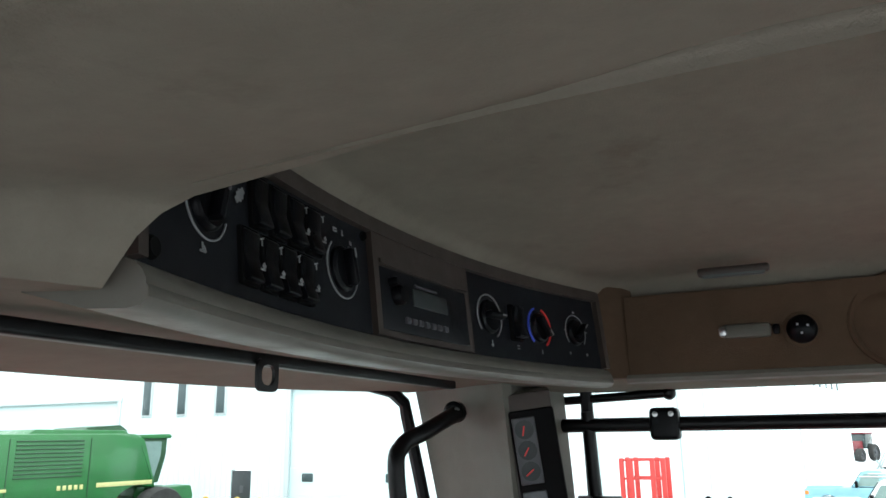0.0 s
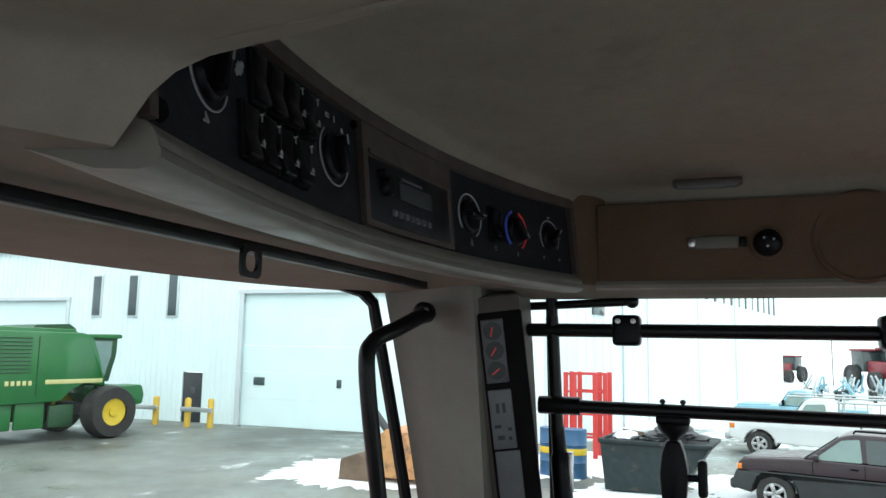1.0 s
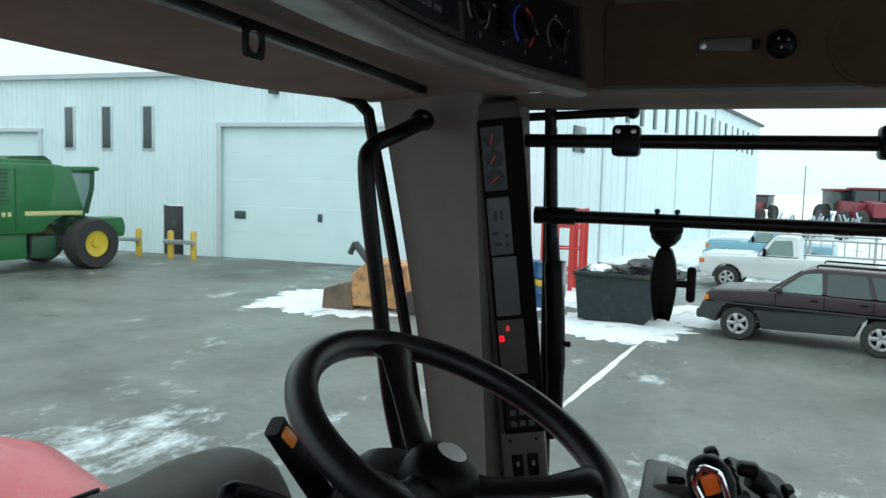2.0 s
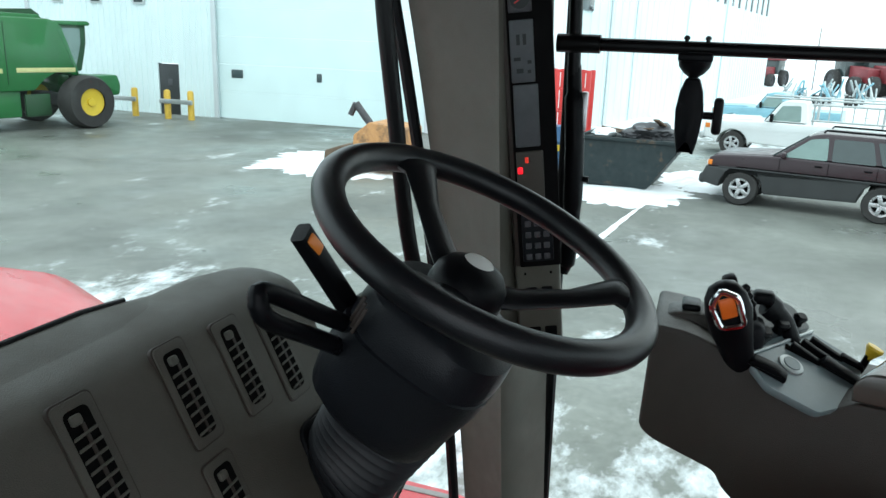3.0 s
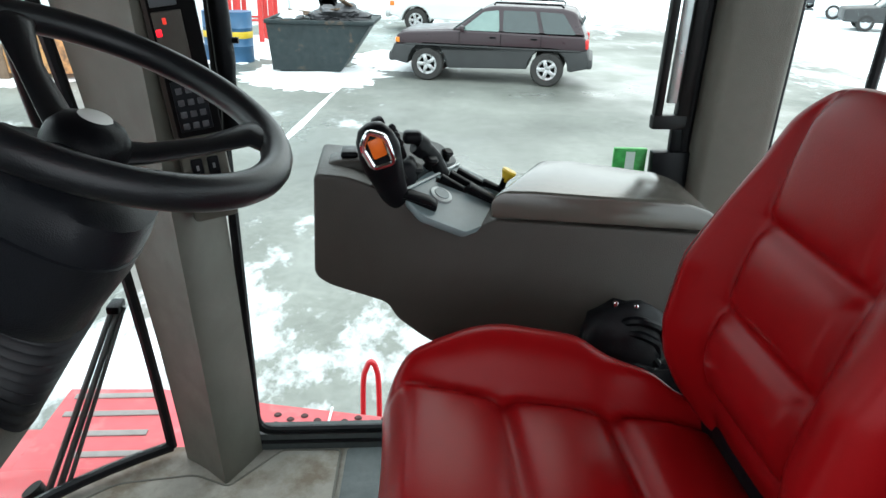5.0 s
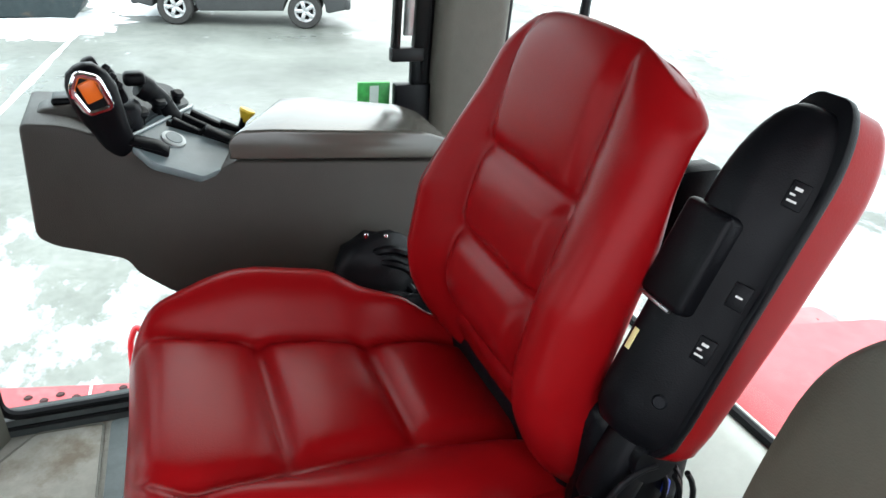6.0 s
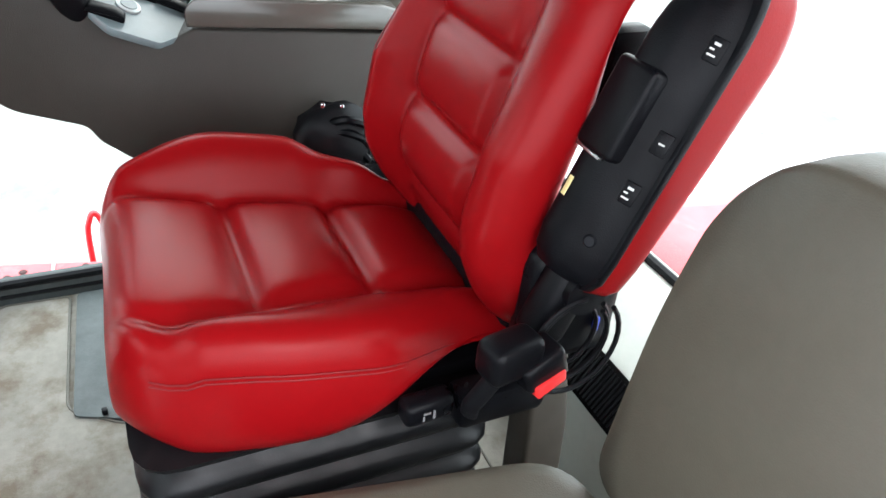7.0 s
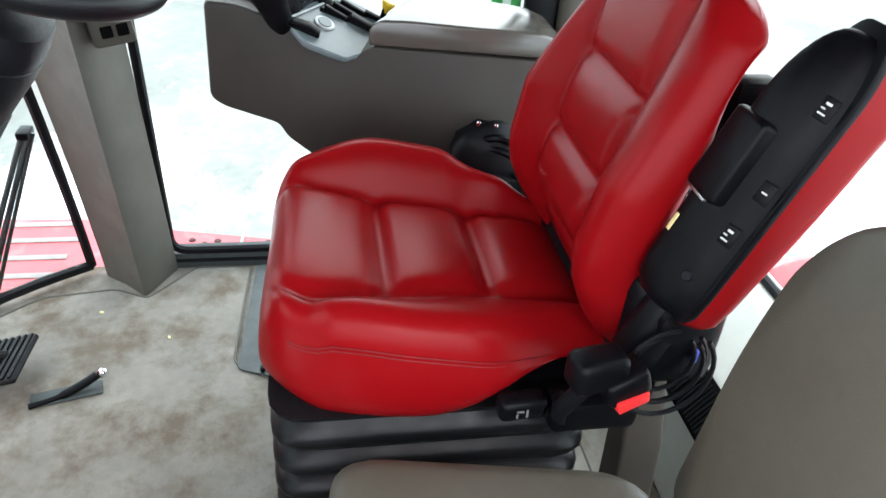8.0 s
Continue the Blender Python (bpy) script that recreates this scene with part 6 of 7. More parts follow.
box(bm, (-0.030, 0.010, -0.040), (0.11, 0.050, 0.060), 0.018, 3)
part("pivot", bm, M["black"], arm)

# seat belt buckle and wiring
buc = thing("belt_buckle", turn=Matrix.Translation((-0.345, -0.195, 0.640)) @ Matrix.Scale(0.86, 4), label="black seat belt buckle with a red button", category="buckle")
bm = nb()
box(bm, (0, 0, 0), (0.055, 0.085, 0.060), 0.016, 4, pose(0, 0.03, 0.020, 0, 0, 10))
box(bm, (0, 0, 0), (0.050, 0.070, 0.048), 0.010, 3, pose(-0.004, -0.012, -0.002, -20, 0, 10))
part("housing", bm, M["black"], buc)
bm = nb()
box(bm, (0, 0, 0), (0.030, 0.052, 0.020), 0.003, 2, pose(-0.018, -0.020, -0.022, -12, 0, 14))
part("button", bm, M["buckle_red"], buc, "red release button")
bm = nb()
tube(bm, [(0.01, 0.02, 0.0), (0.03, 0.06, -0.09), (0.05, 0.05, -0.13)], 0.014, 10, flat=0.5)
part("strap", bm, M["black_soft"], buc)
loom = thing("wiring_loom", (-0.33, -0.33, 0.60), "black looped wiring beside the seat", "wiring")
for k, r in enumerate((0.064, 0.052, 0.058, 0.045)):
    bm = nb()
    tube(bm, [(0.015 + 0.012 * k, 0.047 - 0.004 * k + r * math.cos(t), 0.012 - 0.004 * k + r * 1.15 * math.sin(t)) for t in span(-3.9, 1.6, 26)], 0.0035, 8)
    part("cable", bm, M["black_soft"], loom)
bm = nb()
box(bm, (0.056, -0.014, 0.002), (0.008, 0.007, 0.022), 0.002)
part("blue_clip", bm, M["blue_mark"], loom, "blue connector")
bm = nb()
box(bm, (0.090, 0.015, 0.030), (0.06, 0.15, 0.19), 0.03, 3)
part("housing", bm, M["black"], loom)
bm = nb()
loft(bm, [[(x, y + c, z) for x, y in round_poly([(0.075, -w), (0.135, -w), (0.135, w), (0.075, w)], 0.008, 3)] for z, c, w in ((-0.595, -0.010, 0.040), (-0.20, 0.010, 0.034), (-0.045, 0.030, 0.026))])
part("duct", bm, M["trim_dark"], loom)

# ================================================================ buddy seat
bud = thing("passenger_seat", (-0.55, 0.0, 0.0), "beige vinyl folding passenger seat", "seat")
bm = nb()
rings = []
for z, k in ((0.40, 0.97), (0.43, 1.0), (0.48, 1.0), (0.505, 0.985), (0.518, 0.94), (0.523, 0.85)):
    rings.append([(x * k, (y - 0.0) * k, z) for x, y in round_poly([(-0.21, -0.25), (0.165, -0.25), (0.235, 0.16), (-0.21, 0.16)], 0.07, 6)])
loft(bm, rings)
part("cushion", bm, M["vinyl"], bud, sharp=60)
bm = nb()
rings = []
for y, k in ((0.055, 0.96), (0.045, 0.99), (0.0, 1.0), (-0.05, 0.99), (-0.062, 0.95)):
    rings.append([(x * k, -0.330 + y - 0.10 * (z - 0.5), 0.70 + (z - 0.70) * k) for x, z in round_poly([(-0.23, 0.48), (0.145, 0.48), (0.142, 0.74), (0.121, 0.884), (0.058, 0.962), (-0.06, 0.970), (-0.23, 0.968)], [0.04, 0.05, 0.10, 0.08, 0.06, 0.05, 0.04], 6)])
loft(bm, rings)
part("backrest", bm, M["vinyl"], bud, sharp=60)
bm = nb()
box(bm, (0, -0.05, 0.21), (0.36, 0.34, 0.42), 0.02)
part("pedestal", bm, M["trim"], bud)
bm = nb()
cyl(bm, (-0.2, -0.33, 0.485), (0.17, -0.33, 0.485), 0.016, n=12)
part("hinge", bm, M["steel"], bud)

# ================================================================ the tractor outside the glass
bm = nb()
rows = []
for y in span(1.42, 4.2, 12):
    k = sstep(y, 1.42, 1.60)
    rows.append([(x * (0.93 + 0.07 * k), y, -0.9 + (z + 0.9) * (0.95 + 0.05 * k) - 0.03 * (y - 1.6)) for x, z in
                 round_poly([(-0.71, -0.9), (-0.71, 0.52), (-0.57, 0.748), (0.0, 0.890), (0.57, 0.748), (0.71, 0.52), (0.71, -0.9)], [0, 0.12, 0.14, 0.3, 0.14, 0.12, 0], 6)])
loft(bm, rows)
solid("engine_hood", bm, M["tractor_red"], "glossy red tractor engine hood", "hood")

GZ = -2.03
deck = thing("side_platform", (1.05, 0.6, -0.10), "red perforated steel platform beside the cab", "platform")
bm = nb()
prism(bm, [(0.875 - 1.05, -0.75 - 0.6), (1.06 - 1.05, -0.75 - 0.6), (1.11 - 1.05, 0.19 - 0.6), (1.20 - 1.05, 0.585 - 0.6), (1.295 - 1.05, 0.935 - 0.6), (1.305 - 1.05, 1.22 - 0.6), (0.64 - 1.05, 1.24 - 0.6), (0.64 - 1.05, 1.13 - 0.6), (0.85 - 1.05, 0.86 - 0.6)], "z", -0.03, 0.0, 0.004)
part("deck", bm, M["platform_red"], deck)
random.seed(4)
dot_mesh = None
for i in range(3):
    for j in range(22):
        x = (0.945 + 0.046 * i + 0.020 * (j % 2) + 0.0040 * j) - 1.05
        y = -0.28 + 0.040 * j - 0.6
        if j in (6, 12, 17):
            continue
        if dot_mesh is None:
            bm = nb()
            lathe(bm, [(0.0, 0.004), (0.008, 0.004), (0.011, 0.001), (0.012, 0.0)], 12)
            dot_mesh = mesh_of("grip_dot", bm, M["tread_hole"])
        o = new("grip_dot", dot_mesh)
        o.parent = deck
        o.location = (x, y, 0.0005)
for j in range(3):
    for k in range(2):
        o = new("grip_dot", dot_mesh)
        o.parent = deck
        o.location = (0.70 + 0.05 * k + 0.03 * j - 1.05, 1.16 - 0.03 * j - 0.05 * k + 0.02 - 0.6, 0.0005)
for i, (x0, y0, x1, y1) in enumerate(((1.255, 0.93, 1.262, 1.19), (1.16, 0.90, 1.17, 1.19), (1.065, 0.92, 1.07, 1.12), (0.97, 0.86, 0.975, 1.10))):
    bm = nb()
    c = Vector(((x0 + x1) / 2 - 1.05, (y0 + y1) / 2 - 0.6, 0.001))
    box(bm, c, (0.026, abs(y1 - y0), 0.005), 0.002)
    part("slot", bm, M["tread_slot"], deck)
bm = nb()
cyl(bm, (1.05 - 1.05, 0.41 - 0.6, 0.003), (1.17 - 1.05, 0.40 - 0.6, 0.003), 0.004, n=8)
part("joint", bm, M["white_paint"], deck)
bm = nb()
box(bm, (-0.05, 0.0, -0.13), (0.30, 1.6, 0.20), 0.02)
part("beam", bm, M["tractor_red"], deck)

wip = thing("wiper", (0.695, 1.02, 0.0), "long grey-black windshield wiper arm", "wiper")
a, b = Vector((0.0, 0.0, -0.02)), Vector((0.100, -0.185, 0.440))
for d, r, nm in ((0.0, 0.0085, "arm"), (0.024, 0.0085, "arm"), (0.043, 0.006, "blade")):
    bm = nb()
    cyl(bm, a + Vector((0.3 * d, 0.02 - 0.95 * d, 0)), b + Vector((0.14 * d, 0.016 - 0.55 * d, 0)), r, r * 0.8, 10)
    part(nm, bm, M["wiper_grey"], wip)
bm = nb()
cyl(bm, a + Vector((0.012, 0.016, -0.03)), a + Vector((0.012, 0.05, 0.03)), 0.026, n=14)
part("pivot", bm, M["black"], wip)
bm = nb()
box(bm, b + Vector((0.008, 0.012, 0.0)), (0.05, 0.03, 0.02), 0.005)
part("bridge", bm, M["black"], wip)

rail = thing("step_rail", (1.95, 0.30, -0.9), "red bent-tube grab rail at the steps", "rail")
bm = nb()
tube(bm, smooth_path([(0.02, 0.042, 0.0), (0.02, 0.038, 0.36), (0.01, 0.022, 0.455), (0.0, 0.002, 0.49), (0.0, -0.018, 0.455), (0.0, -0.028, 0.36), (0.0, -0.030, 0.0)], 6), 0.0125, 10)
part("tube", bm, M["tractor_red"], rail)
bm = nb()
prism(bm, [(0.95, -0.75), (2.02, -0.75), (2.02, 1.0), (0.95, 1.0)], "z", -1.9, -0.895, 0.02)
solid("track_fender", bm, M["tractor_red"], "red fender over the running gear", "fender")
bm = nb()
prism(bm, round_poly([(-0.86, -1.95), (0.86, -1.95), (0.86, 1.2), (0.6, 1.9), (-0.6, 1.9), (-0.86, 1.2)], 0.05), "z", -1.0, -0.045, 0.02)
solid("tractor_chassis", bm, M["tractor_red"], "red tractor chassis below the cab", "chassis")
bm = nb()
rings = []
for x in (-0.36, -0.30, 0.42, 0.50):
    k = 1.0 if abs(x) < 0.4 else 0.96
    rings.append([(x + 0.10, -1.5 + (y + 1.5) * k, z * k) for y, z in round_poly([(-0.95, -0.9), (-0.97, 0.00), (-1.15, 0.14), (-2.1, 0.03), (-2.3, -0.9)], [0, 0.1, 0.15, 0.2, 0], 5)])
loft(bm, rings)
solid("rear_housing", bm, M["platform_red"], "red rear housing of the tractor", "housing")
bm = nb()
for x in (-0.55, 0.55):
    prism(bm, [(-1.9, GZ), (1.4, GZ), (1.8, GZ + 0.5), (1.4, -0.95), (-1.6, -0.95), (-2.2, GZ + 0.5)], "x", x - 0.28, x + 0.28, 0.03)
solid("track_unit", bm, M["tyre"], "black rubber running gear under the tractor", "track")

# ================================================================ yard
bm = nb()
sheet(bm, lambda u, v: (u, v, GZ), [-400, -120, -40, -10, 0, 10, 20, 30, 45, 80, 160, 500, 1500], [-1500, -500, -160, -80, -40, -20, 0, 20, 40, 80, 160, 500, 1500])
solid("ground", bm, M["yard"], "wet concrete yard with drifted snow", "ground", "structure")


def mound(name, cx, cy, rx, ry, h, seed, label, turn=0.0):
    """Low heap of shovelled snow with a ragged foot."""
    bm = nb()
    n_r, n_a = 14, 120
    rows = []
    for i in range(n_r + 1):
        t = i / n_r
        row = []
        for j in range(n_a):
            a = 2 * math.pi * j / n_a
            p = Vector((math.cos(a), math.sin(a), seed))
            k = 1 + 0.28 * noise.noise(p * 1.7) + (0.20 * noise.noise(p * 5) + 0.14 * noise.noise(p * 14) + 0.10 * noise.noise(p * 31)) * t
            x, y = rx * t * k * math.cos(a), ry * t * k * math.sin(a)
            zz_ = h * (1 - t ** 1.6) * (0.7 + 0.6 * noise.noise(Vector((x * 0.9, y * 0.9, seed)))) + 0.01
            c, s = math.cos(turn), math.sin(turn)
            row.append((cx + c * x - s * y, cy + s * x + c * y, GZ + max(0.004, zz_ if i < n_r else 0.002)))
        rows.append(row)
    loft(bm, rows, caps=False)
    ob = solid(name, bm, M["snow"], label, "snow", sharp=80)
    tagged(ob, kind="stuff")
    return ob


mound("snow_heap", 18.9, 9.5, 3.0, 2.5, 0.10, 3.1, "low white snow island round the orange machine")
mound("snow_heap", 17.9, 2.15, 1.8, 1.75, 0.16, 7.7, "white snow heaped round the dumpster", -0.3)
mound("snow_heap", 20.6, -0.2, 2.0, 1.5, 0.16, 12.3, "white snow heap between dumpster and pickup")
mound("snow_heap", 22.5, 4.4, 3.0, 1.6, 0.12, 21.0, "white snow in front of the red rack")
mound("snow_heap", 13.4, 1.75, 3.0, 0.07, 0.03, 30.5, "thin white snow ridge along a joint of the yard", -0.135)

# ================================================================ main building
WX = 26.8
bld = thing("machine_shop", (WX, 20, GZ), "long white ribbed-steel machine shop building", "building")


def ribbed(p0, p1, z0, z1, pitch, depth, back):
    """A wall of ribbed sheet from p0 to p1 in plan; the ribs stand out to the yard."""
    bm = nb()
    a, b = Vector((*p0, 0)), Vector((*p1, 0))
    d = (b - a)
    L = d.length
    d.normalize()
    nrm = Vector((d.y, -d.x, 0))
    if nrm.x > 0 and abs(nrm.x) > 0.5:
        nrm = -nrm
    if abs(nrm.x) <= 0.5 and nrm.y > 0:
        nrm = -nrm
    pts = []
    s = 0.0
    while s < L - pitch:
        pts += [(s, 0), (s + pitch * 0.80, 0), (s + pitch * 0.86, depth), (s + pitch * 0.94, depth)]
        s += pitch
    pts.append((L, 0))
    out = [a + d * u + nrm * w for u, w in pts] + [b - nrm * back, a - nrm * back]
    lo = [bm.verts.new((p.x, p.y, z0)) for p in out]
    hi = [bm.verts.new((p.x, p.y, z1)) for p in out]
    k = len(out)
    for i in range(k):
        bm.faces.new((lo[i], lo[(i + 1) % k], hi[(i + 1) % k], hi[i]))
    bm.faces.new(hi)
    return bm


def bpart(name, bm, material, parent=bld, label=""):
    bmesh.ops.transform(bm, matrix=Matrix.Translation((-WX, -20, -GZ)), verts=bm.verts)
    return part(name, bm, material, parent, label)


TOP = 5.75
DOORS = [(10.2, 19.75, 3.55), (29.4, 39.0, 3.30)]
segs = [(6.5, 10.2), (19.75, 21.55), (22.60, 29.4), (39.0, 62.0)]
for a, b in segs:
    bpart("wall", ribbed((WX, a), (WX, b), GZ, TOP, 0.30, 0.035, 0.25), M["siding"])
for a, b, top in DOORS + [(21.55, 22.60, 0.12)]:
    bpart("wall", ribbed((WX, a), (WX, b), top, TOP, 0.30, 0.035, 0.25), M["siding"])
for a, b, top in DOORS:
    bm = nb()
    k = 5
    hh = (top - GZ) / k
    for i in range(k):
        box(bm, (WX + 0.16, (a + b) / 2, GZ + hh * (i + 0.5)), (0.06, b - a - 0.06, hh - 0.008), 0.004, 1)
    bpart("overhead_door", bm, M["overhead_door"], label="white sectional overhead door")
    bm = nb()
    for y in (a + 0.05, b - 0.05):
        box(bm, (WX - 0.03, y, (GZ + top) / 2), (0.12, 0.20, top - GZ), 0.01, 1)
    box(bm, (WX - 0.03, (a + b) / 2, top + 0.06), (0.12, b - a + 0.2, 0.18), 0.01, 1)
    bpart("door_frame", bm, M["roof_trim"])
    if a < 15:
        for y, w in ((18.75, 0.55), (14.95, 0.22)):
            bm = nb()
            box(bm, (WX + 0.12, y, -0.18), (0.05, w, 0.34), 0.03)
            bpart("door_window", bm, M["window_dark"])
bm = nb()
box(bm, (WX + 0.05, 22.07, GZ + 1.06), (0.06, 1.0, 2.12), 0.01)
wd = bpart("walk_door", bm, M["door_black"], label="black steel walk door")
bm = nb()
box(bm, (WX + 0.01, 22.02, GZ + 1.35), (0.03, 0.22, 0.28), 0.01)
bpart("notice", bm, M["lcd_pale"], wd)
for y in (27.72, 25.60, 23.36):
    bm = nb()
    box(bm, (WX - 0.03, y, 3.48), (0.08, 0.62, 1.98), 0.015)
    f = bpart("window", bm, M["roof_trim"])
    bm = nb()
    box(bm, (WX - 0.06, y, 3.48), (0.06, 0.44, 1.82), 0.01)
    bpart("pane", bm, M["window_dark"], f)
bm = nb()
prism(bm, [(WX - 0.25, TOP - 0.10), (WX + 0.2, TOP - 0.10), (WX + 12, TOP + 1.8), (WX + 12, TOP + 2.0), (WX - 0.28, TOP + 0.10)], "y", 6.2, 62.3)
bpart("roof", bm, M["roof_trim"])
bm = nb()
box(bm, (WX - 0.16, 17.0, 5.0), (0.30, 0.35, 0.30), 0.03)
bpart("wall_lamp", bm, M["far_dark"])

# the taller wing that runs away behind the yard
P0, P1 = Vector((27.0, 6.4)), Vector((76.0, -4.75))
wing = thing("machine_shop_wing", (P0.x, P0.y, GZ), "tall white steel-clad shop wing with slit windows", "building")
dd = (P1 - P0).normalized()
nn = Vector((dd.y, -dd.x))
WTOP = 7.45


def wpart(name, bm, material, parent=wing, label=""):
    bmesh.ops.transform(bm, matrix=Matrix.Translation((-P0.x, -P0.y, -GZ)), verts=bm.verts)
    return part(name, bm, material, parent, label)


wpart("wall", ribbed((P0.x, P0.y), (P1.x, P1.y), GZ, WTOP, 0.95, 0.05, 0.4), M["siding"])
ang = math.atan2(dd.y, dd.x)
for i in range(17):
    p = P0 + dd * (9.0 + 2.35 * i) + nn * 0.03
    bm = nb()
    box(bm, (0, 0, 0), (0.52, 0.10, 1.85), 0.01, m=Matrix.Translation((p.x, p.y, 5.55)) @ Matrix.Rotation(ang, 4, "Z"))
    wpart("window", bm, M["window_dark"])
for s in (8.0, 11.5, 21.0, 31.0):
    p = P0 + dd * s + nn * 0.05
    bm = nb()
    box(bm, (0, 0, 0), (0.10, 0.06, WTOP - GZ), 0.01, m=Matrix.Translation((p.x, p.y, (WTOP + GZ) / 2)) @ Matrix.Rotation(ang, 4, "Z"))
    wpart("downpipe", bm, M["roof_trim"])
p = P0 + dd * 5.0 + nn * 0.03
bm = nb()
box(bm, (0, 0, 0), (1.3, 0.10, 1.1), 0.01, m=Matrix.Translation((p.x, p.y, 3.4)) @ Matrix.Rotation(ang, 4, "Z"))
wpart("window", bm, M["window_dark"])
bm = nb()
c = (P0 + P1) / 2
box(bm, (0, 0, 0), ((P1 - P0).length + 0.8, 0.6, 0.22), 0.03, m=Matrix.Translation((c.x, c.y, WTOP + 0.05)) @ Matrix.Rotation(ang, 4, "Z"))
wpart("eave", bm, M["far_dark"])
bm = nb()
q0, q1 = P0 - nn * 14, P1 - nn * 14
vs_ = [bm.verts.new((*v, z)) for v, z in ((P0, WTOP + 0.1), (P1, WTOP + 0.1), (q1, WTOP + 2.2), (q0, WTOP + 2.2))]
bm.faces.new(vs_)
vs_ = [bm.verts.new((*v, z)) for v, z in ((P1, GZ), (q1, GZ), (q1, WTOP + 2.2), (P1, WTOP + 0.1))]
bm.faces.new(vs_)
wpart("roof", bm, M["roof_trim"])

# bollards
bol = None
for x, y, h in ((25.3, 22.65, 1.15), (25.2, 20.95, 1.2), (25.3, 19.9, 1.25), (25.0, 24.0, 1.05)):
    if bol is None:
        bol = thing("bollard", (x, y, GZ), "yellow steel bollard in front of the shop", "bollard", "bollards along the shop")
        bm = nb()
        lathe(bm, [(0.0, 0.0), (0.13, 0.0), (0.13, 1.08), (0.10, 1.15), (0.0, 1.18)], 16)
        part("post", bm, M["yellow_post"], bol)
    else:
        copy_thing(bol, Matrix.Translation((x, y, GZ)))
for y0, y1 in ((20.95, 19.9), (24.0, 22.65)):
    bm = nb()
    box(bm, (25.05, (y0 + y1) / 2, GZ + 0.72), (0.10, abs(y1 - y0) + 0.5, 0.18), 0.02)
    solid("guard_rail", bm, M["ladder"], "grey guard rail between yellow bollards", "guard rail")


# ================================================================ vehicles
def wheel_thing(parent, name, c, r, w, rim_mat, spokes=5, hub_r=0.62):
    """Tyre with a rim under a vehicle; the axle runs along the vehicle's own y."""
    m = frame_of(c, (1, 0, 0), (0, 1, 0))
    bm = nb()
    lathe(bm, [(r * hub_r, -w / 2), (r * 0.93, -w / 2), (r, -w * 0.32), (r, w * 0.32), (r * 0.93, w / 2), (r * hub_r, w / 2)], 32, m, False)
    wh = part(name, bm, M["tyre"], parent)
    bm = nb()
    lathe(bm, [(0.0, -w * 0.30), (r * hub_r, -w * 0.42), (r * hub_r, w * 0.42), (r * hub_r * 0.9, w * 0.44), (r * hub_r * 0.8, w * 0.26), (0.0, w * 0.26)], 28, m)
    part("rim", bm, M["hole"] if spokes else rim_mat, wh)
    if spokes:
        for side in (1, -1):
            bm = nb()
            lathe(bm, [(r * hub_r * 0.74, side * w * 0.30), (r * hub_r * 0.80, side * w * 0.43), (r * hub_r * 0.99, side * w * 0.45), (r * hub_r, side * w * 0.30)], 28, m, False)
            part("rim_ring", bm, rim_mat, wh)
    for k in range(spokes):
        for side in (1, -1):
            bm = nb()
            box(bm, (r * hub_r * 0.50, 0, side * w * 0.36), (r * hub_r * 0.95, r * 0.23, 0.05), 0.012, m=m @ Matrix.Rotation(2 * math.pi * k / spokes, 4, "Z"))
            part("spoke", bm, rim_mat, wh)
    for side in (1, -1):
        bm = nb()
        lathe(bm, [(0.0, side * w * 0.44), (r * 0.16, side * w * 0.43), (r * 0.17, side * w * 0.26)], 14, m)
        part("hub_cap", bm, rim_mat, wh)
    return wh


def side_solid(profile, half, tuck=0.0, bev=0.06):
    """A body from its side outline (x, z); the upper part may draw in by tuck."""
    bm = nb()
    prism(bm, profile, "y", -half, half, bev, 3)
    if tuck:
        zs = [p[1] for p in profile]
        lo = min(zs)
        hi = max(zs)
        for v in bm.verts:
            if v.co.z > lo:
                v.co.y *= 1 - tuck * (v.co.z - lo) / (hi - lo)
    return bm


# the sport utility: its own x runs to the front
hd = radians(75.5)
suv = thing("sport_utility", turn=Matrix.Translation((18.10, -2.30, GZ)) @ Matrix.Rotation(hd, 4, "Z") @ Matrix.Scale(1.06, 4), label="maroon sport utility vehicle with grey lower cladding parked in the yard", category="car")
FX, RX, WR = 1.345, -1.345, 0.365


def arch(cx, r, n=10):
    return [(cx + r * math.cos(t), 0.36 + r * math.sin(t)) for t in span(0, math.pi, n)]


low_prof = [(2.13, 0.42), (2.16, 0.62), (2.10, 0.78), (-2.18, 0.80), (-2.24, 0.62), (-2.20, 0.42), (-1.86, 0.34)] + [(x, z) for x, z in reversed(arch(RX, 0.45))] + [(0.85, 0.30)] + [(x, z) for x, z in reversed(arch(FX, 0.45))] + [(1.84, 0.36)]
part("lower_body", side_solid(low_prof, 0.87, bev=0.03), M["suv_clad"], suv, "grey lower cladding")
up_prof = round_poly([(2.08, 0.76), (2.05, 0.98), (1.90, 1.05), (0.78, 1.12), (0.60, 1.13), (-2.10, 1.10), (-2.20, 0.95), (-2.18, 0.76)], [0.05, 0.08, 0.1, 0.05, 0, 0.05, 0.05, 0.03], 3)
part("body", side_solid(up_prof, 0.86, bev=0.05), M["suv_paint"], suv)
cab_prof = round_poly([(0.80, 1.09), (0.12, 1.60), (-0.10, 1.655), (-1.65, 1.645), (-1.90, 1.58), (-2.12, 1.09)], [0.02, 0.12, 0.10, 0.12, 0.1, 0.02], 4)
part("roof_and_pillars", side_solid(cab_prof, 0.83, 0.16, 0.05), M["suv_paint"], suv)
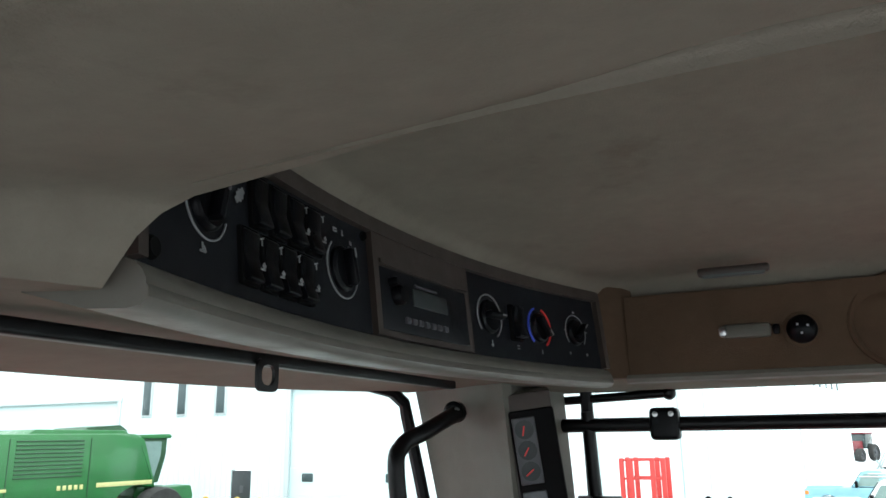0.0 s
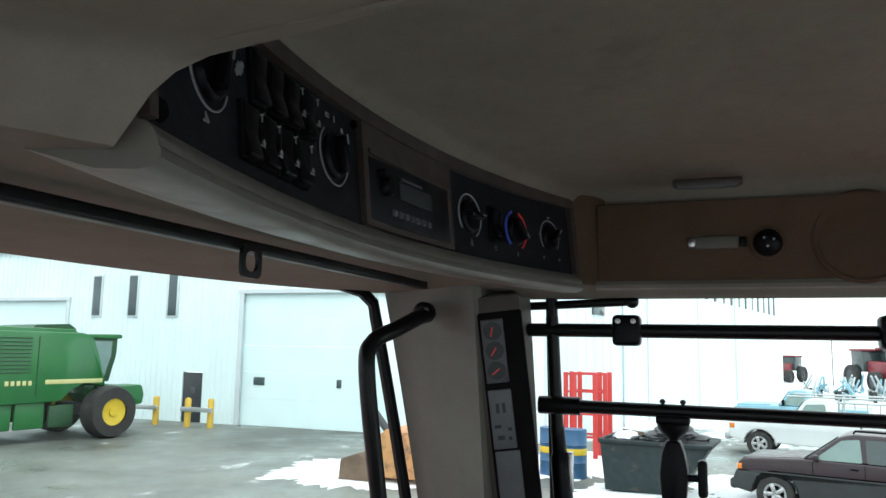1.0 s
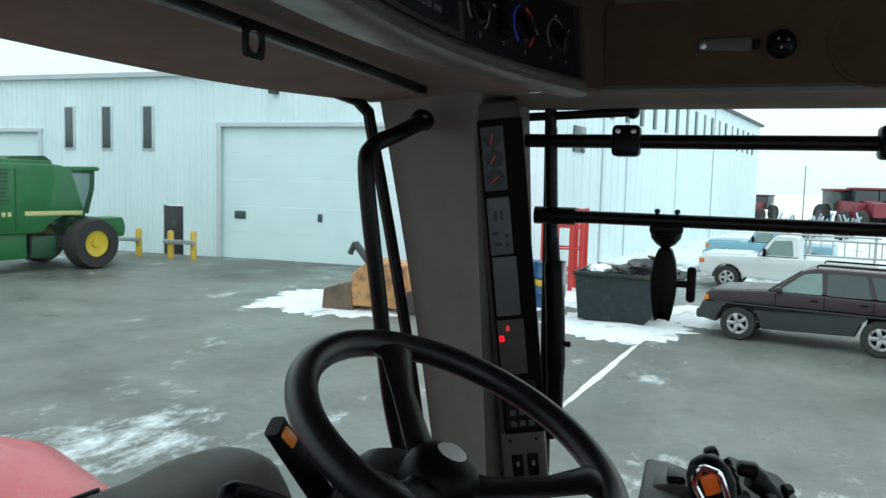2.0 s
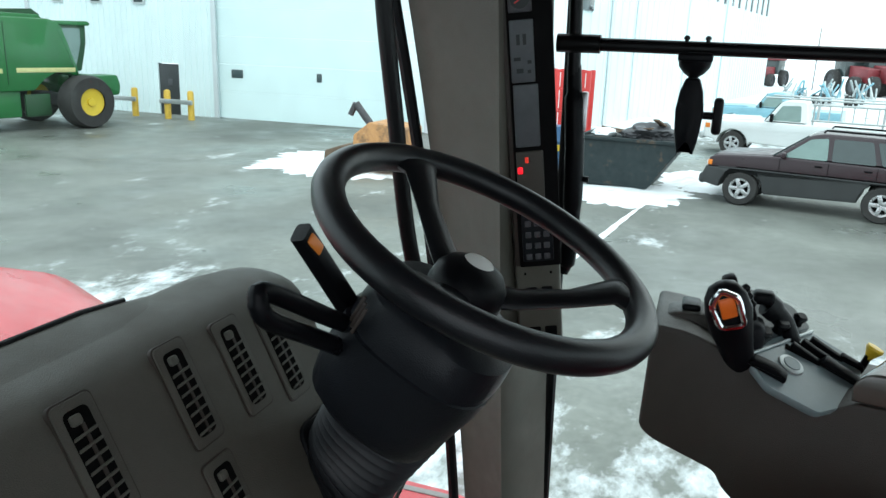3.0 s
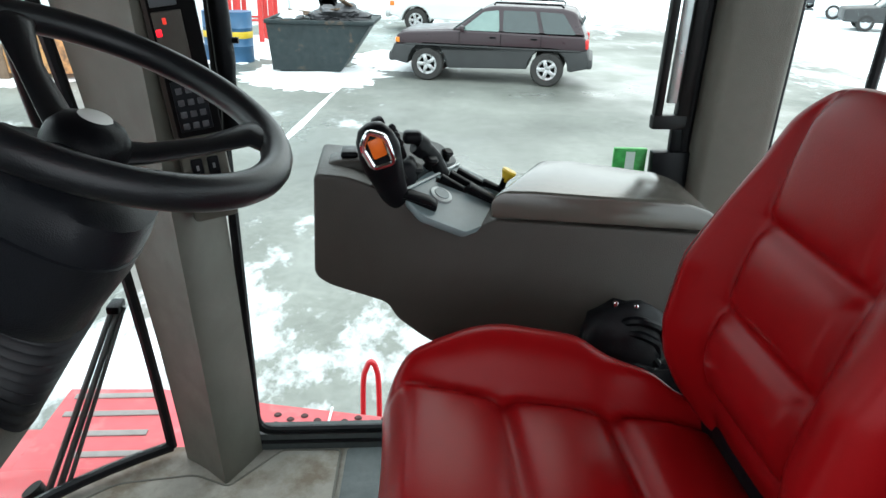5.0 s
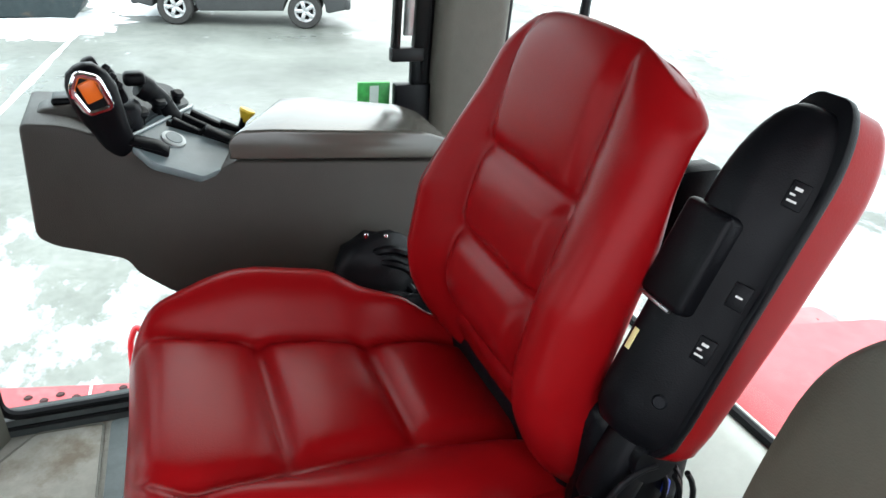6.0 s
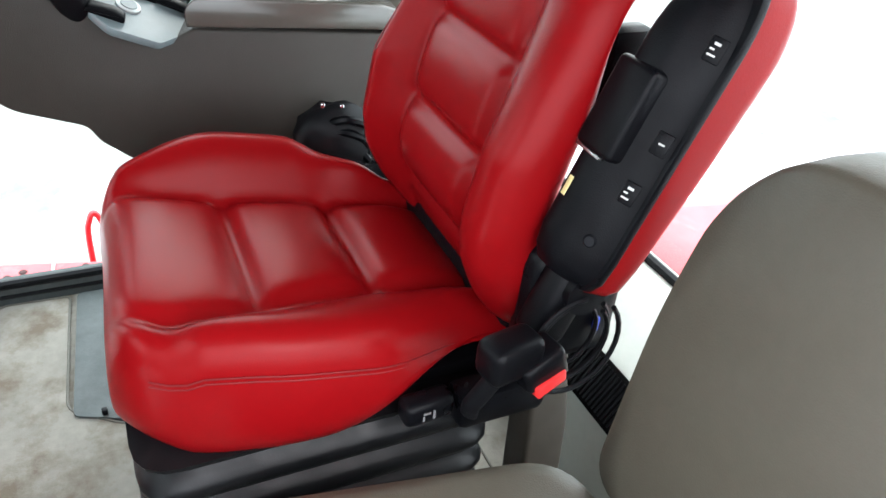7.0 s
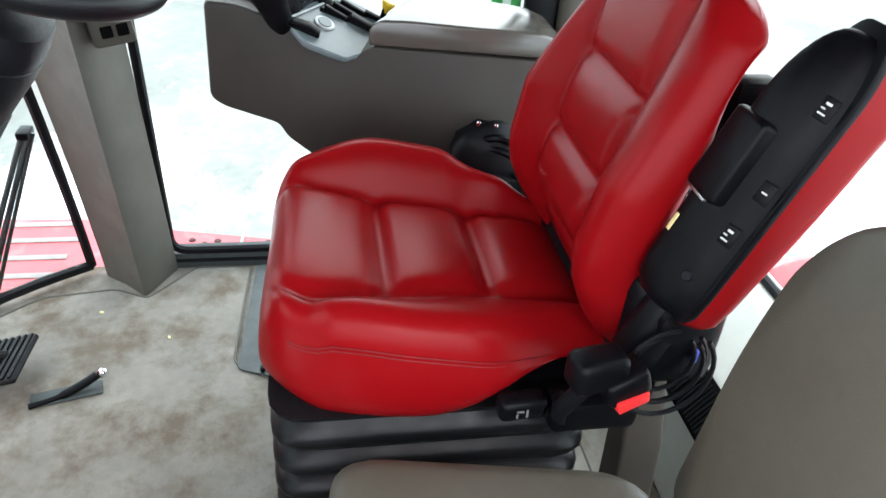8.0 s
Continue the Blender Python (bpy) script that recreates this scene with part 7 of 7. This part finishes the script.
hood = round_poly([(2.0, 1.0), (1.95, 1.055), (0.80, 1.135), (0.70, 1.10)], 0.02)
part("bonnet", side_solid(hood, 0.74, bev=0.03), M["suv_paint"], suv)
for nm, prof, mat_ in (("front_door_glass", [(0.60, 1.13), (0.10, 1.53), (-0.22, 1.57), (-0.26, 1.13)], "car_glass_light"), ("rear_door_glass", [(-0.34, 1.13), (-0.32, 1.57), (-1.02, 1.57), (-1.14, 1.13)], "car_glass"), ("quarter_glass", [(-1.24, 1.13), (-1.10, 1.57), (-1.62, 1.55), (-1.92, 1.13)], "car_glass")):
    bm = nb()
    prism(bm, round_poly(prof, 0.04, 3), "y", -0.845, 0.845)
    for v in bm.verts:
        v.co.y *= 1 - 0.165 * (v.co.z - 1.09) / 0.565
    part(nm, bm, M[mat_], suv)
bm = nb()
prism(bm, [(0.80, 1.135), (0.17, 1.60), (0.15, 1.58), (0.77, 1.12)], "y", -0.68, 0.68)
part("windshield", bm, M["car_glass"], suv)
bm = nb()
box(bm, (0, 0, 0), (0.05, 1.3, 0.36), 0.02, m=pose(-2.02, 0, 1.34, 0, -24, 0))
part("rear_glass", bm, M["car_glass"], suv)
for s in (1, -1):
    bm = nb()
    tube(bm, [(-0.10, s * 0.62, 1.67), (-0.14, s * 0.62, 1.72), (-1.55, s * 0.62, 1.71), (-1.62, s * 0.62, 1.66)], 0.022, 8)
    part("roof_rail", bm, M["black"], suv)
    bm = nb()
    box(bm, (-2.16, s * 0.74, 0.93), (0.10, 0.24, 0.20), 0.03)
    part("tail_light", bm, M["red_mark"], suv)
    bm = nb()
    box(bm, (2.05, s * 0.70, 0.86), (0.10, 0.26, 0.12), 0.03)
    part("headlight", bm, M["white_plastic"], suv)
    bm = nb()
    box(bm, (2.02, s * 0.86, 0.87), (0.09, 0.03, 0.11), 0.01)
    part("side_marker", bm, M["amber"], suv)
    bm = nb()
    box(bm, (0.55, s * 0.93, 1.17), (0.10, 0.16, 0.13), 0.03)
    part("mirror", bm, M["suv_paint"], suv)
    for x in (-0.12, -1.02):
        bm = nb()
        box(bm, (x, s * 0.868, 1.0), (0.14, 0.02, 0.035), 0.008)
        part("door_handle", bm, M["black"], suv)
    for x in (0.62, -0.30, -1.18):
        bm = nb()
        box(bm, (x, s * 0.8635, 0.76), (0.010, 0.004, 0.66))
        part("door_gap", bm, M["hole"], suv)
    bm = nb()
    box(bm, (-0.1, s * 0.868, 0.79), (3.9, 0.02, 0.035), 0.008)
    part("side_moulding", bm, M["suv_clad"], suv)
bm = nb()
box(bm, (2.16, 0, 0.50), (0.16, 1.70, 0.22), 0.06)
part("front_bumper", bm, M["suv_clad"], suv)
bm = nb()
box(bm, (-2.24, 0, 0.52), (0.16, 1.70, 0.22), 0.06)
part("rear_bumper", bm, M["suv_clad"], suv)
for x in (FX, RX):
    for s in (1, -1):
        wheel_thing(suv, "wheel", (x, s * 0.76, WR), WR, 0.24, M["alloy"], 5)


def pickup(name, turn, paint, label, rack):
    pk = thing(name, turn=turn, label=label, category="pickup truck")
    low = [(2.65, 0.55), (2.68, 1.02), (2.55, 1.10), (1.05, 1.16), (-2.55, 1.16), (-2.60, 0.60), (-2.10, 0.50)] + list(reversed(arch(-1.75, 0.48))) + [(1.2, 0.45)] + list(reversed(arch(1.75, 0.48))) + [(2.35, 0.48)]
    part("body", side_solid(low, 0.95, bev=0.05), paint, pk)
    cabp = round_poly([(0.86, 1.14), (0.44, 1.76), (0.28, 1.84), (-0.30, 1.83), (-0.40, 1.14)], [0.02, 0.10, 0.1, 0.1, 0.02], 3)
    part("cab", side_solid(cabp, 0.90, 0.14, 0.05), paint, pk)
    bm = nb()
    prism(bm, round_poly([(0.66, 1.22), (0.38, 1.68), (-0.16, 1.71), (-0.22, 1.22)], 0.05, 3), "y", -0.91, 0.91)
    for v in bm.verts:
        v.co.y *= 1 - 0.14 * (v.co.z - 1.14) / 0.69
    part("side_glass", bm, M["car_glass_light"], pk)
    bm = nb()
    prism(bm, [(0.88, 1.17), (0.46, 1.78), (0.43, 1.75), (0.84, 1.15)], "y", -0.74, 0.74)
    part("windshield", bm, M["car_glass"], pk)
    bm = nb()
    prism(bm, round_poly([(2.60, 1.02), (2.55, 1.18), (1.2, 1.22), (1.1, 1.12)], 0.04), "y", -0.86, 0.86, 0.03)
    part("bonnet", bm, paint, pk)
    for s in (1, -1):
        bm = nb()
        box(bm, (2.62, s * 0.72, 0.90), (0.12, 0.30, 0.20), 0.03)
        part("headlight", bm, M["white_plastic"], pk)
        bm = nb()
        box(bm, (2.55, s * 0.94, 0.92), (0.16, 0.04, 0.16), 0.02)
        part("turn_lamp", bm, M["amber"], pk)
        bm = nb()
        box(bm, (0.62, s * 1.06, 1.30), (0.10, 0.20, 0.26), 0.03)
        part("mirror", bm, M["black"], pk)
    bm = nb()
    box(bm, (2.72, 0, 0.58), (0.16, 1.86, 0.22), 0.04)
    part("bumper", bm, M["ladder"], pk)
    for x in (1.75, -1.75):
        for s in (1, -1):
            wheel_thing(pk, "wheel", (x, s * 0.80, 0.39), 0.39, 0.26, M["alloy"], 5)
    if rack:
        bm = nb()
        for s in (1, -1):
            for x in (-0.55, -2.45):
                cyl(bm, (x, s * 0.88, 1.12), (x, s * 0.88, 1.90), 0.03, n=8)
            cyl(bm, (0.9, s * 0.88, 1.92), (-2.6, s * 0.88, 1.92), 0.03, n=8)
        part("rack", bm, M["ladder"], pk)
        for z in (1.30, 1.78):
            bm = nb()
            cyl(bm, (-0.5, 0.92, z), (-3.6, 0.92, z), 0.032, n=8)
            part("ladder_stile", bm, M["ladder"], pk)
        for k in range(9):
            bm = nb()
            cyl(bm, (-0.65 - 0.33 * k, 0.92, 1.30), (-0.65 - 0.33 * k, 0.92, 1.78), 0.02, n=6)
            part("ladder_rung", bm, M["ladder"], pk)
    return pk


pickup("pickup_truck", Matrix.Translation((27.6, -2.75, GZ)) @ Matrix.Rotation(radians(78), 4, "Z") @ Matrix.Scale(1.05, 4), M["white_paint"], "white work pickup with a ladder rack", True)
pickup("pickup_truck", Matrix.Translation((36.0, -2.9, GZ)) @ Matrix.Rotation(radians(76), 4, "Z"), M["blue_paint"], "light blue pickup parked behind the white one", False)

# ---------------------------------------------------------------- green combine
cmb = thing("combine_harvester", turn=Matrix.Translation((18.54, 23.23, GZ)) @ Matrix.Rotation(radians(-12), 4, "Z"), label="green combine harvester with yellow wheel rims parked by the shop", category="combine")
bm = nb()
prism(bm, round_poly([(2.76, 1.80), (2.70, 2.10), (2.22, 3.52), (1.85, 3.70), (-3.6, 3.72), (-4.6, 3.4), (-5.2, 1.9), (-4.9, 1.4), (-2.0, 1.30), (1.1, 1.35), (1.5, 1.75), (2.0, 1.95)], [0.06, 0.08, 0.18, 0.15, 0.15, 0.3, 0.3, 0.2, 0.2, 0.1, 0.2, 0.1], 3), "y", -1.5, 1.5, 0.07, 2)
part("body", bm, M["combine_green"], cmb)
bm = nb()
prism(bm, round_poly([(1.75, 3.66), (1.55, 3.82), (-1.6, 3.86), (-1.9, 3.68)], 0.04), "y", -1.30, 1.30, 0.04)
part("grain_tank", bm, M["combine_green"], cmb)
bm = nb()
prism(bm, round_poly([(0.15, 3.84), (0.25, 3.92), (1.45, 4.00), (1.75, 3.80)], 0.02), "y", -1.1, 1.1)
part("tank_cover", bm, M["combine_dark"], cmb)
for x, w, h in ((1.55, 2.1, 0.15), (-3.2, 1.6, 0.10)):
    bm = nb()
    box(bm, (x, 0, 2.02), (w, 3.03, h), 0.01)
    part("decal_stripe", bm, M["decal_pale"], cmb, "pale yellow decal stripe")
for k in range(5):
    bm = nb()
    box(bm, (-0.78 + 0.19 * k, 0, 2.00), (0.12, 3.035, 0.15), 0.01)
    part("print_bar", bm, M["decal_pale"], cmb)
for s in (1, -1):
    for k in range(10):
        bm = nb()
        box(bm, (-1.15, s * 1.505, 2.36 + 0.125 * k), (2.2, 0.05, 0.05), 0.01)
        part("grille_slat", bm, M["combine_dark"], cmb)
    for x, z, h in ((0.20, 2.55, 2.0), (-2.45, 2.55, 2.0)):
        bm = nb()
        box(bm, (x, s * 1.505, z), (0.03, 0.02, h))
        part("panel_gap", bm, M["combine_dark"], cmb)
    for x, z, w, h, mt in ((0.15, 0.95, 1.0, 0.95, "combine_green"), (-1.05, 0.90, 1.2, 0.85, "combine_green"), (1.25, 0.85, 0.9, 0.75, "combine_dark"), (-2.35, 1.0, 1.3, 0.6, "combine_dark")):
        bm = nb()
        box(bm, (x, s * 1.28, z), (w, 0.12, h), 0.05)
        part("side_shield", bm, M[mt], cmb)
bm = nb()
box(bm, (2.85, 0, 0.92), (0.5, 2.9, 0.45), 0.06)
box(bm, (-3.3, 0, 0.62), (0.3, 2.3, 0.25), 0.05)
part("axle", bm, M["far_dark"], cmb)
bm = nb()
prism(bm, round_poly([(2.45, 1.95), (2.42, 3.55), (3.52, 3.55), (3.50, 2.9), (3.25, 1.95)], 0.06, 3), "y", -0.92, 0.92, 0.04)
cb = part("cab", bm, M["combine_dark"], cmb)
for s in (-0.93, 0.93):
    bm = nb()
    prism(bm, round_poly([(2.55, 2.15), (2.52, 3.42), (3.28, 3.42), (3.26, 2.9), (3.04, 2.15)], 0.05, 3), "y", s - 0.01, s + 0.01)
    part("cab_glass", bm, M["car_glass_light"], cb)
bm = nb()
prism(bm, round_poly([(2.30, 3.52), (2.32, 3.66), (3.55, 3.68), (3.66, 3.60), (3.60, 3.52)], 0.04, 2), "y", -1.02, 1.02, 0.03)
part("cab_roof", bm, M["combine_green"], cb)
bm = nb()
prism(bm, round_poly([(2.5, 1.5), (2.6, 1.85), (3.9, 1.8), (4.7, 1.0), (4.6, 0.45), (3.2, 0.9)], 0.06), "y", -0.55, 0.55, 0.05)
part("feeder", bm, M["combine_green"], cmb)
bm = nb()
prism(bm, round_poly([(2.9, 1.78), (4.30, 1.82), (4.42, 1.45), (4.36, 1.10), (3.55, 1.05)], 0.08, 3), "y", -1.45, -0.50, 0.05)
part("platform", bm, M["combine_green"], cmb)
for y in (1.60, -1.60):
    wheel_thing(cmb, "wheel", (2.85, y, 0.92), 0.92, 0.78, M["rim_yellow"], 0, 0.52)
for y in (1.30, -1.30):
    wheel_thing(cmb, "wheel", (-3.3, y, 0.62), 0.62, 0.42, M["rim_yellow"], 0, 0.58)

# ---------------------------------------------------------------- orange machine on the snow island
om = thing("trencher_attachment", (17.6, 8.0, GZ), "faded orange machine attachment with rusty bucket", "attachment")
bm = nb()
prism(bm, round_poly([(-0.75, 0.15), (-0.70, 1.25), (0.3, 1.35), (0.75, 1.0), (0.8, 0.15)], 0.06), "x", -0.6, 0.6, 0.04)
part("hopper", bm, M["orange_machine"], om)
bm = nb()
prism(bm, round_poly([(0.7, 0.0), (0.75, 0.55), (1.05, 0.72), (1.55, 0.55), (1.6, 0.0)], 0.05), "x", -0.65, 0.45, 0.03)
part("bucket", bm, M["rusty"], om)
bm = nb()
cyl(bm, (0, 0.45, 1.15), (0, 0.95, 1.75), 0.10, n=10)
cyl(bm, (0, 0.95, 1.75), (0, 1.10, 1.45), 0.08, n=10)
part("arm", bm, M["far_dark"], om)
bm = nb()
box(bm, (-0.2, -1.0, 0.30), (0.5, 0.6, 0.6), 0.05)
part("skid", bm, M["far_dark"], om)

# ---------------------------------------------------------------- dumpster, drum, red rack
dmp = thing("dumpster", turn=Matrix.Translation((18.9, 1.85, GZ)) @ Matrix.Rotation(radians(-6), 4, "Z"), label="dark teal steel dumpster heaped with scrap", category="dumpster")
bm = nb()
prof = [(1.10, 0.10), (1.22, 1.22), (-1.35, 1.28), (-0.55, 0.10)]
prism(bm, prof, "x", -0.85, 0.85, 0.02)
part("bin", bm, M["dumpster"], dmp)
bm = nb()
for x in (-0.87, 0.87):
    box(bm, (x, -0.05, 1.25), (0.08, 2.6, 0.09), 0.02)
for y in (1.22, -1.34):
    box(bm, (0, y, 1.25), (1.7, 0.08, 0.09), 0.02)
part("rim", bm, M["dumpster"], dmp)
bm = nb()
box(bm, (0, 0.35, 0.05), (1.5, 1.2, 0.10), 0.02)
part("skid", bm, M["dumpster"], dmp)
bm = nb()
bmesh.ops.create_icosphere(bm, subdivisions=4, radius=1.0)
for v in bm.verts:
    n_ = 1 + 0.45 * noise.noise(v.co * 1.7 + Vector((3, 1, 0))) + 0.18 * noise.noise(v.co * 5.0)
    v.co = Vector((-0.05 + v.co.x * 0.62 * n_, -0.42 + v.co.y * 0.66 * n_, 1.36 + v.co.z * 0.26 * n_))
scr = thing("scrap_pile", turn=dmp.matrix_world.copy(), label="dark tarp and brown boards heaped in the dumpster", category="scrap")
part("tarp", bm, M["far_dark"], scr)
for x, y, z, ln, rx, rz in ((0.25, 0.25, 1.36, 1.3, 8, 20), (-0.25, 0.10, 1.42, 1.5, -10, -35), (0.05, -0.75, 1.52, 1.2, 22, 70)):
    bm = nb()
    box(bm, (0, 0, 0), (0.16, ln, 0.04), 0.006, m=pose(x, y, z, rx, 0, rz))
    part("board", bm, M["rusty"], scr, "weathered brown board")
bm = nb()
bmesh.ops.create_icosphere(bm, subdivisions=3, radius=1.0)
for v in bm.verts:
    k = 1 + 0.3 * noise.noise(v.co * 2.0)
    v.co = Vector((v.co.x * 0.45 * k, 0.75 + v.co.y * 0.30 * k, 1.32 + v.co.z * 0.12 * k))
sn = solid("snow_cap", bm, M["snow"], "white snow lying on the dumpster load", "snow")
sn.matrix_world = dmp.matrix_world.copy()
for x, y in ((20.3, 4.75), (20.1, 4.15)):
    dr = thing("drum", (x, y, GZ), "dark blue steel drum with a yellow band", "drum", "drums by the rack")
    bm = nb()
    lathe(bm, [(0.0, 0.0), (0.36, 0.0), (0.36, 0.40), (0.375, 0.42), (0.36, 0.44), (0.36, 0.86), (0.375, 0.88), (0.36, 0.90), (0.36, 1.28), (0.0, 1.28)], 24)
    part("shell", bm, M["barrel_blue"], dr)
    bm = nb()
    lathe(bm, [(0.362, 0.62), (0.366, 0.63), (0.366, 0.78), (0.362, 0.79)], 24)
    part("band", bm, M["rim_yellow"], dr)
rk = thing("red_rack", (24.0, 4.4, GZ), "tall red steel rack standing in the snow", "rack")
for x in (-0.5, 0.5):
    for y in (-0.62, -0.30, 0.35, 0.62):
        bm = nb()
        box(bm, (x, y, 1.35), (0.12, 0.14, 2.7), 0.01)
        part("post", bm, M["post_red"], rk)
for z in (0.7, 1.4, 2.1, 2.65):
    bm = nb()
    for x in (-0.5, 0.5):
        box(bm, (x, 0, z), (0.06, 1.3, 0.06), 0.01)
    part("beam", bm, M["post_red"], rk)

# ---------------------------------------------------------------- distance
def far_tractor(name, x, y, s, turn, paint, label):
    ft = thing(name, turn=Matrix.Translation((x, y, GZ)) @ Matrix.Rotation(radians(turn), 4, "Z") @ Matrix.Scale(s, 4), label=label, category="tractor", group="machines at the far edge")
    bm = nb()
    prism(bm, round_poly([(0.3, 1.1), (0.3, 2.3), (3.0, 2.1), (3.1, 1.0)], 0.1), "y", -0.5, 0.5, 0.05)
    part("hood", bm, paint, ft)
    bm = nb()
    prism(bm, round_poly([(-1.4, 1.4), (-1.5, 3.1), (0.2, 3.1), (0.35, 1.4)], 0.1), "y", -0.85, 0.85, 0.05)
    part("cab", bm, M["car_glass"], ft)
    bm = nb()
    box(bm, (-0.6, 0, 3.18), (2.0, 1.9, 0.18), 0.05)
    part("cab_roof", bm, paint, ft)
    for x_, r in ((-1.0, 0.98), (2.3, 0.75)):
        for s_ in (1.05, -1.05):
            wheel_thing(ft, "wheel", (x_, s_, r), r, 0.6, M["far_dark"], 0)
    return ft


for i, (x, y, s, tn) in enumerate(((84, -13.2, 1.2, 200), (83, -15.2, 1.25, 190), (84, -17.3, 1.25, 205), (86, -20.2, 1.2, 195), (88, -24.0, 1.2, 200), (88, -28.5, 1.2, 200), (98, -6.9, 0.95, 150))):
    far_tractor("far_tractor", x, y, s, tn, M["far_red"], "red tractor parked in the distant row")
for i in range(9):
    x, y = 62 + 2.2 * (i % 3), -5.6 - 0.75 * i
    far = thing("implement", (x, y, GZ), "grey field implement in the snow", "implement", "implements in the far yard")
    bm = nb()
    random.seed(20 + i)
    for k in range(5):
        a = (random.uniform(-1.5, 1.5), random.uniform(-0.6, 0.6), random.uniform(0.2, 0.6))
        b = (random.uniform(-1.5, 1.5), random.uniform(-0.6, 0.6), random.uniform(0.7, 1.9))
        cyl(bm, a, b, 0.07, n=6)
    cyl(bm, (-1.6, 0, 0.5), (1.6, 0, 0.5), 0.09, n=6)
    part("frame", bm, M["blue_paint"] if i % 2 else M["ladder"], far)
    bm = nb()
    for sx in (-0.9, 0.9):
        lathe(bm, [(0.0, -0.1), (0.38, -0.1), (0.38, 0.1), (0.0, 0.1)], 14, frame_of((sx, 0.4, 0.38), (1, 0, 0), (0, 1, 0)))
    part("wheel", bm, M["tyre"], far)
for i, (x, y) in enumerate(((39.0, -22.8), (44.0, -25.8), (34.2, -21.8), (29.6, -20.4))):
    car = thing("parked_car", turn=Matrix.Translation((x, y, GZ)) @ Matrix.Rotation(radians(40 + 9 * i), 4, "Z"), label="dark car parked at the far side of the yard", category="car", group="cars in the far row")
    part("body", side_solid(round_poly([(2.2, 0.35), (2.2, 0.85), (0.9, 0.95), (-2.2, 0.95), (-2.2, 0.35)], 0.1), 0.85, bev=0.06), (M["far_dark"], M["far_red"], M["white_paint"], M["suv_clad"])[i], car)
    part("cabin", side_solid(round_poly([(1.0, 0.93), (0.4, 1.45), (-1.3, 1.45), (-1.9, 0.93)], 0.1), 0.80, 0.15, 0.05), M["car_glass"], car)
    for x_ in (1.35, -1.35):
        for s_ in (0.75, -0.75):
            wheel_thing(car, "wheel", (x_, s_, 0.33), 0.33, 0.22, M["alloy"], 0)
pole = thing("light_pole", (90, -10.5, GZ), "thin far light pole", "light pole")
bm = nb()
cyl(bm, (0, 0, 0), (0, 0, 6.4), 0.06, 0.04, 8)
part("post", bm, M["far_dark"], pole)
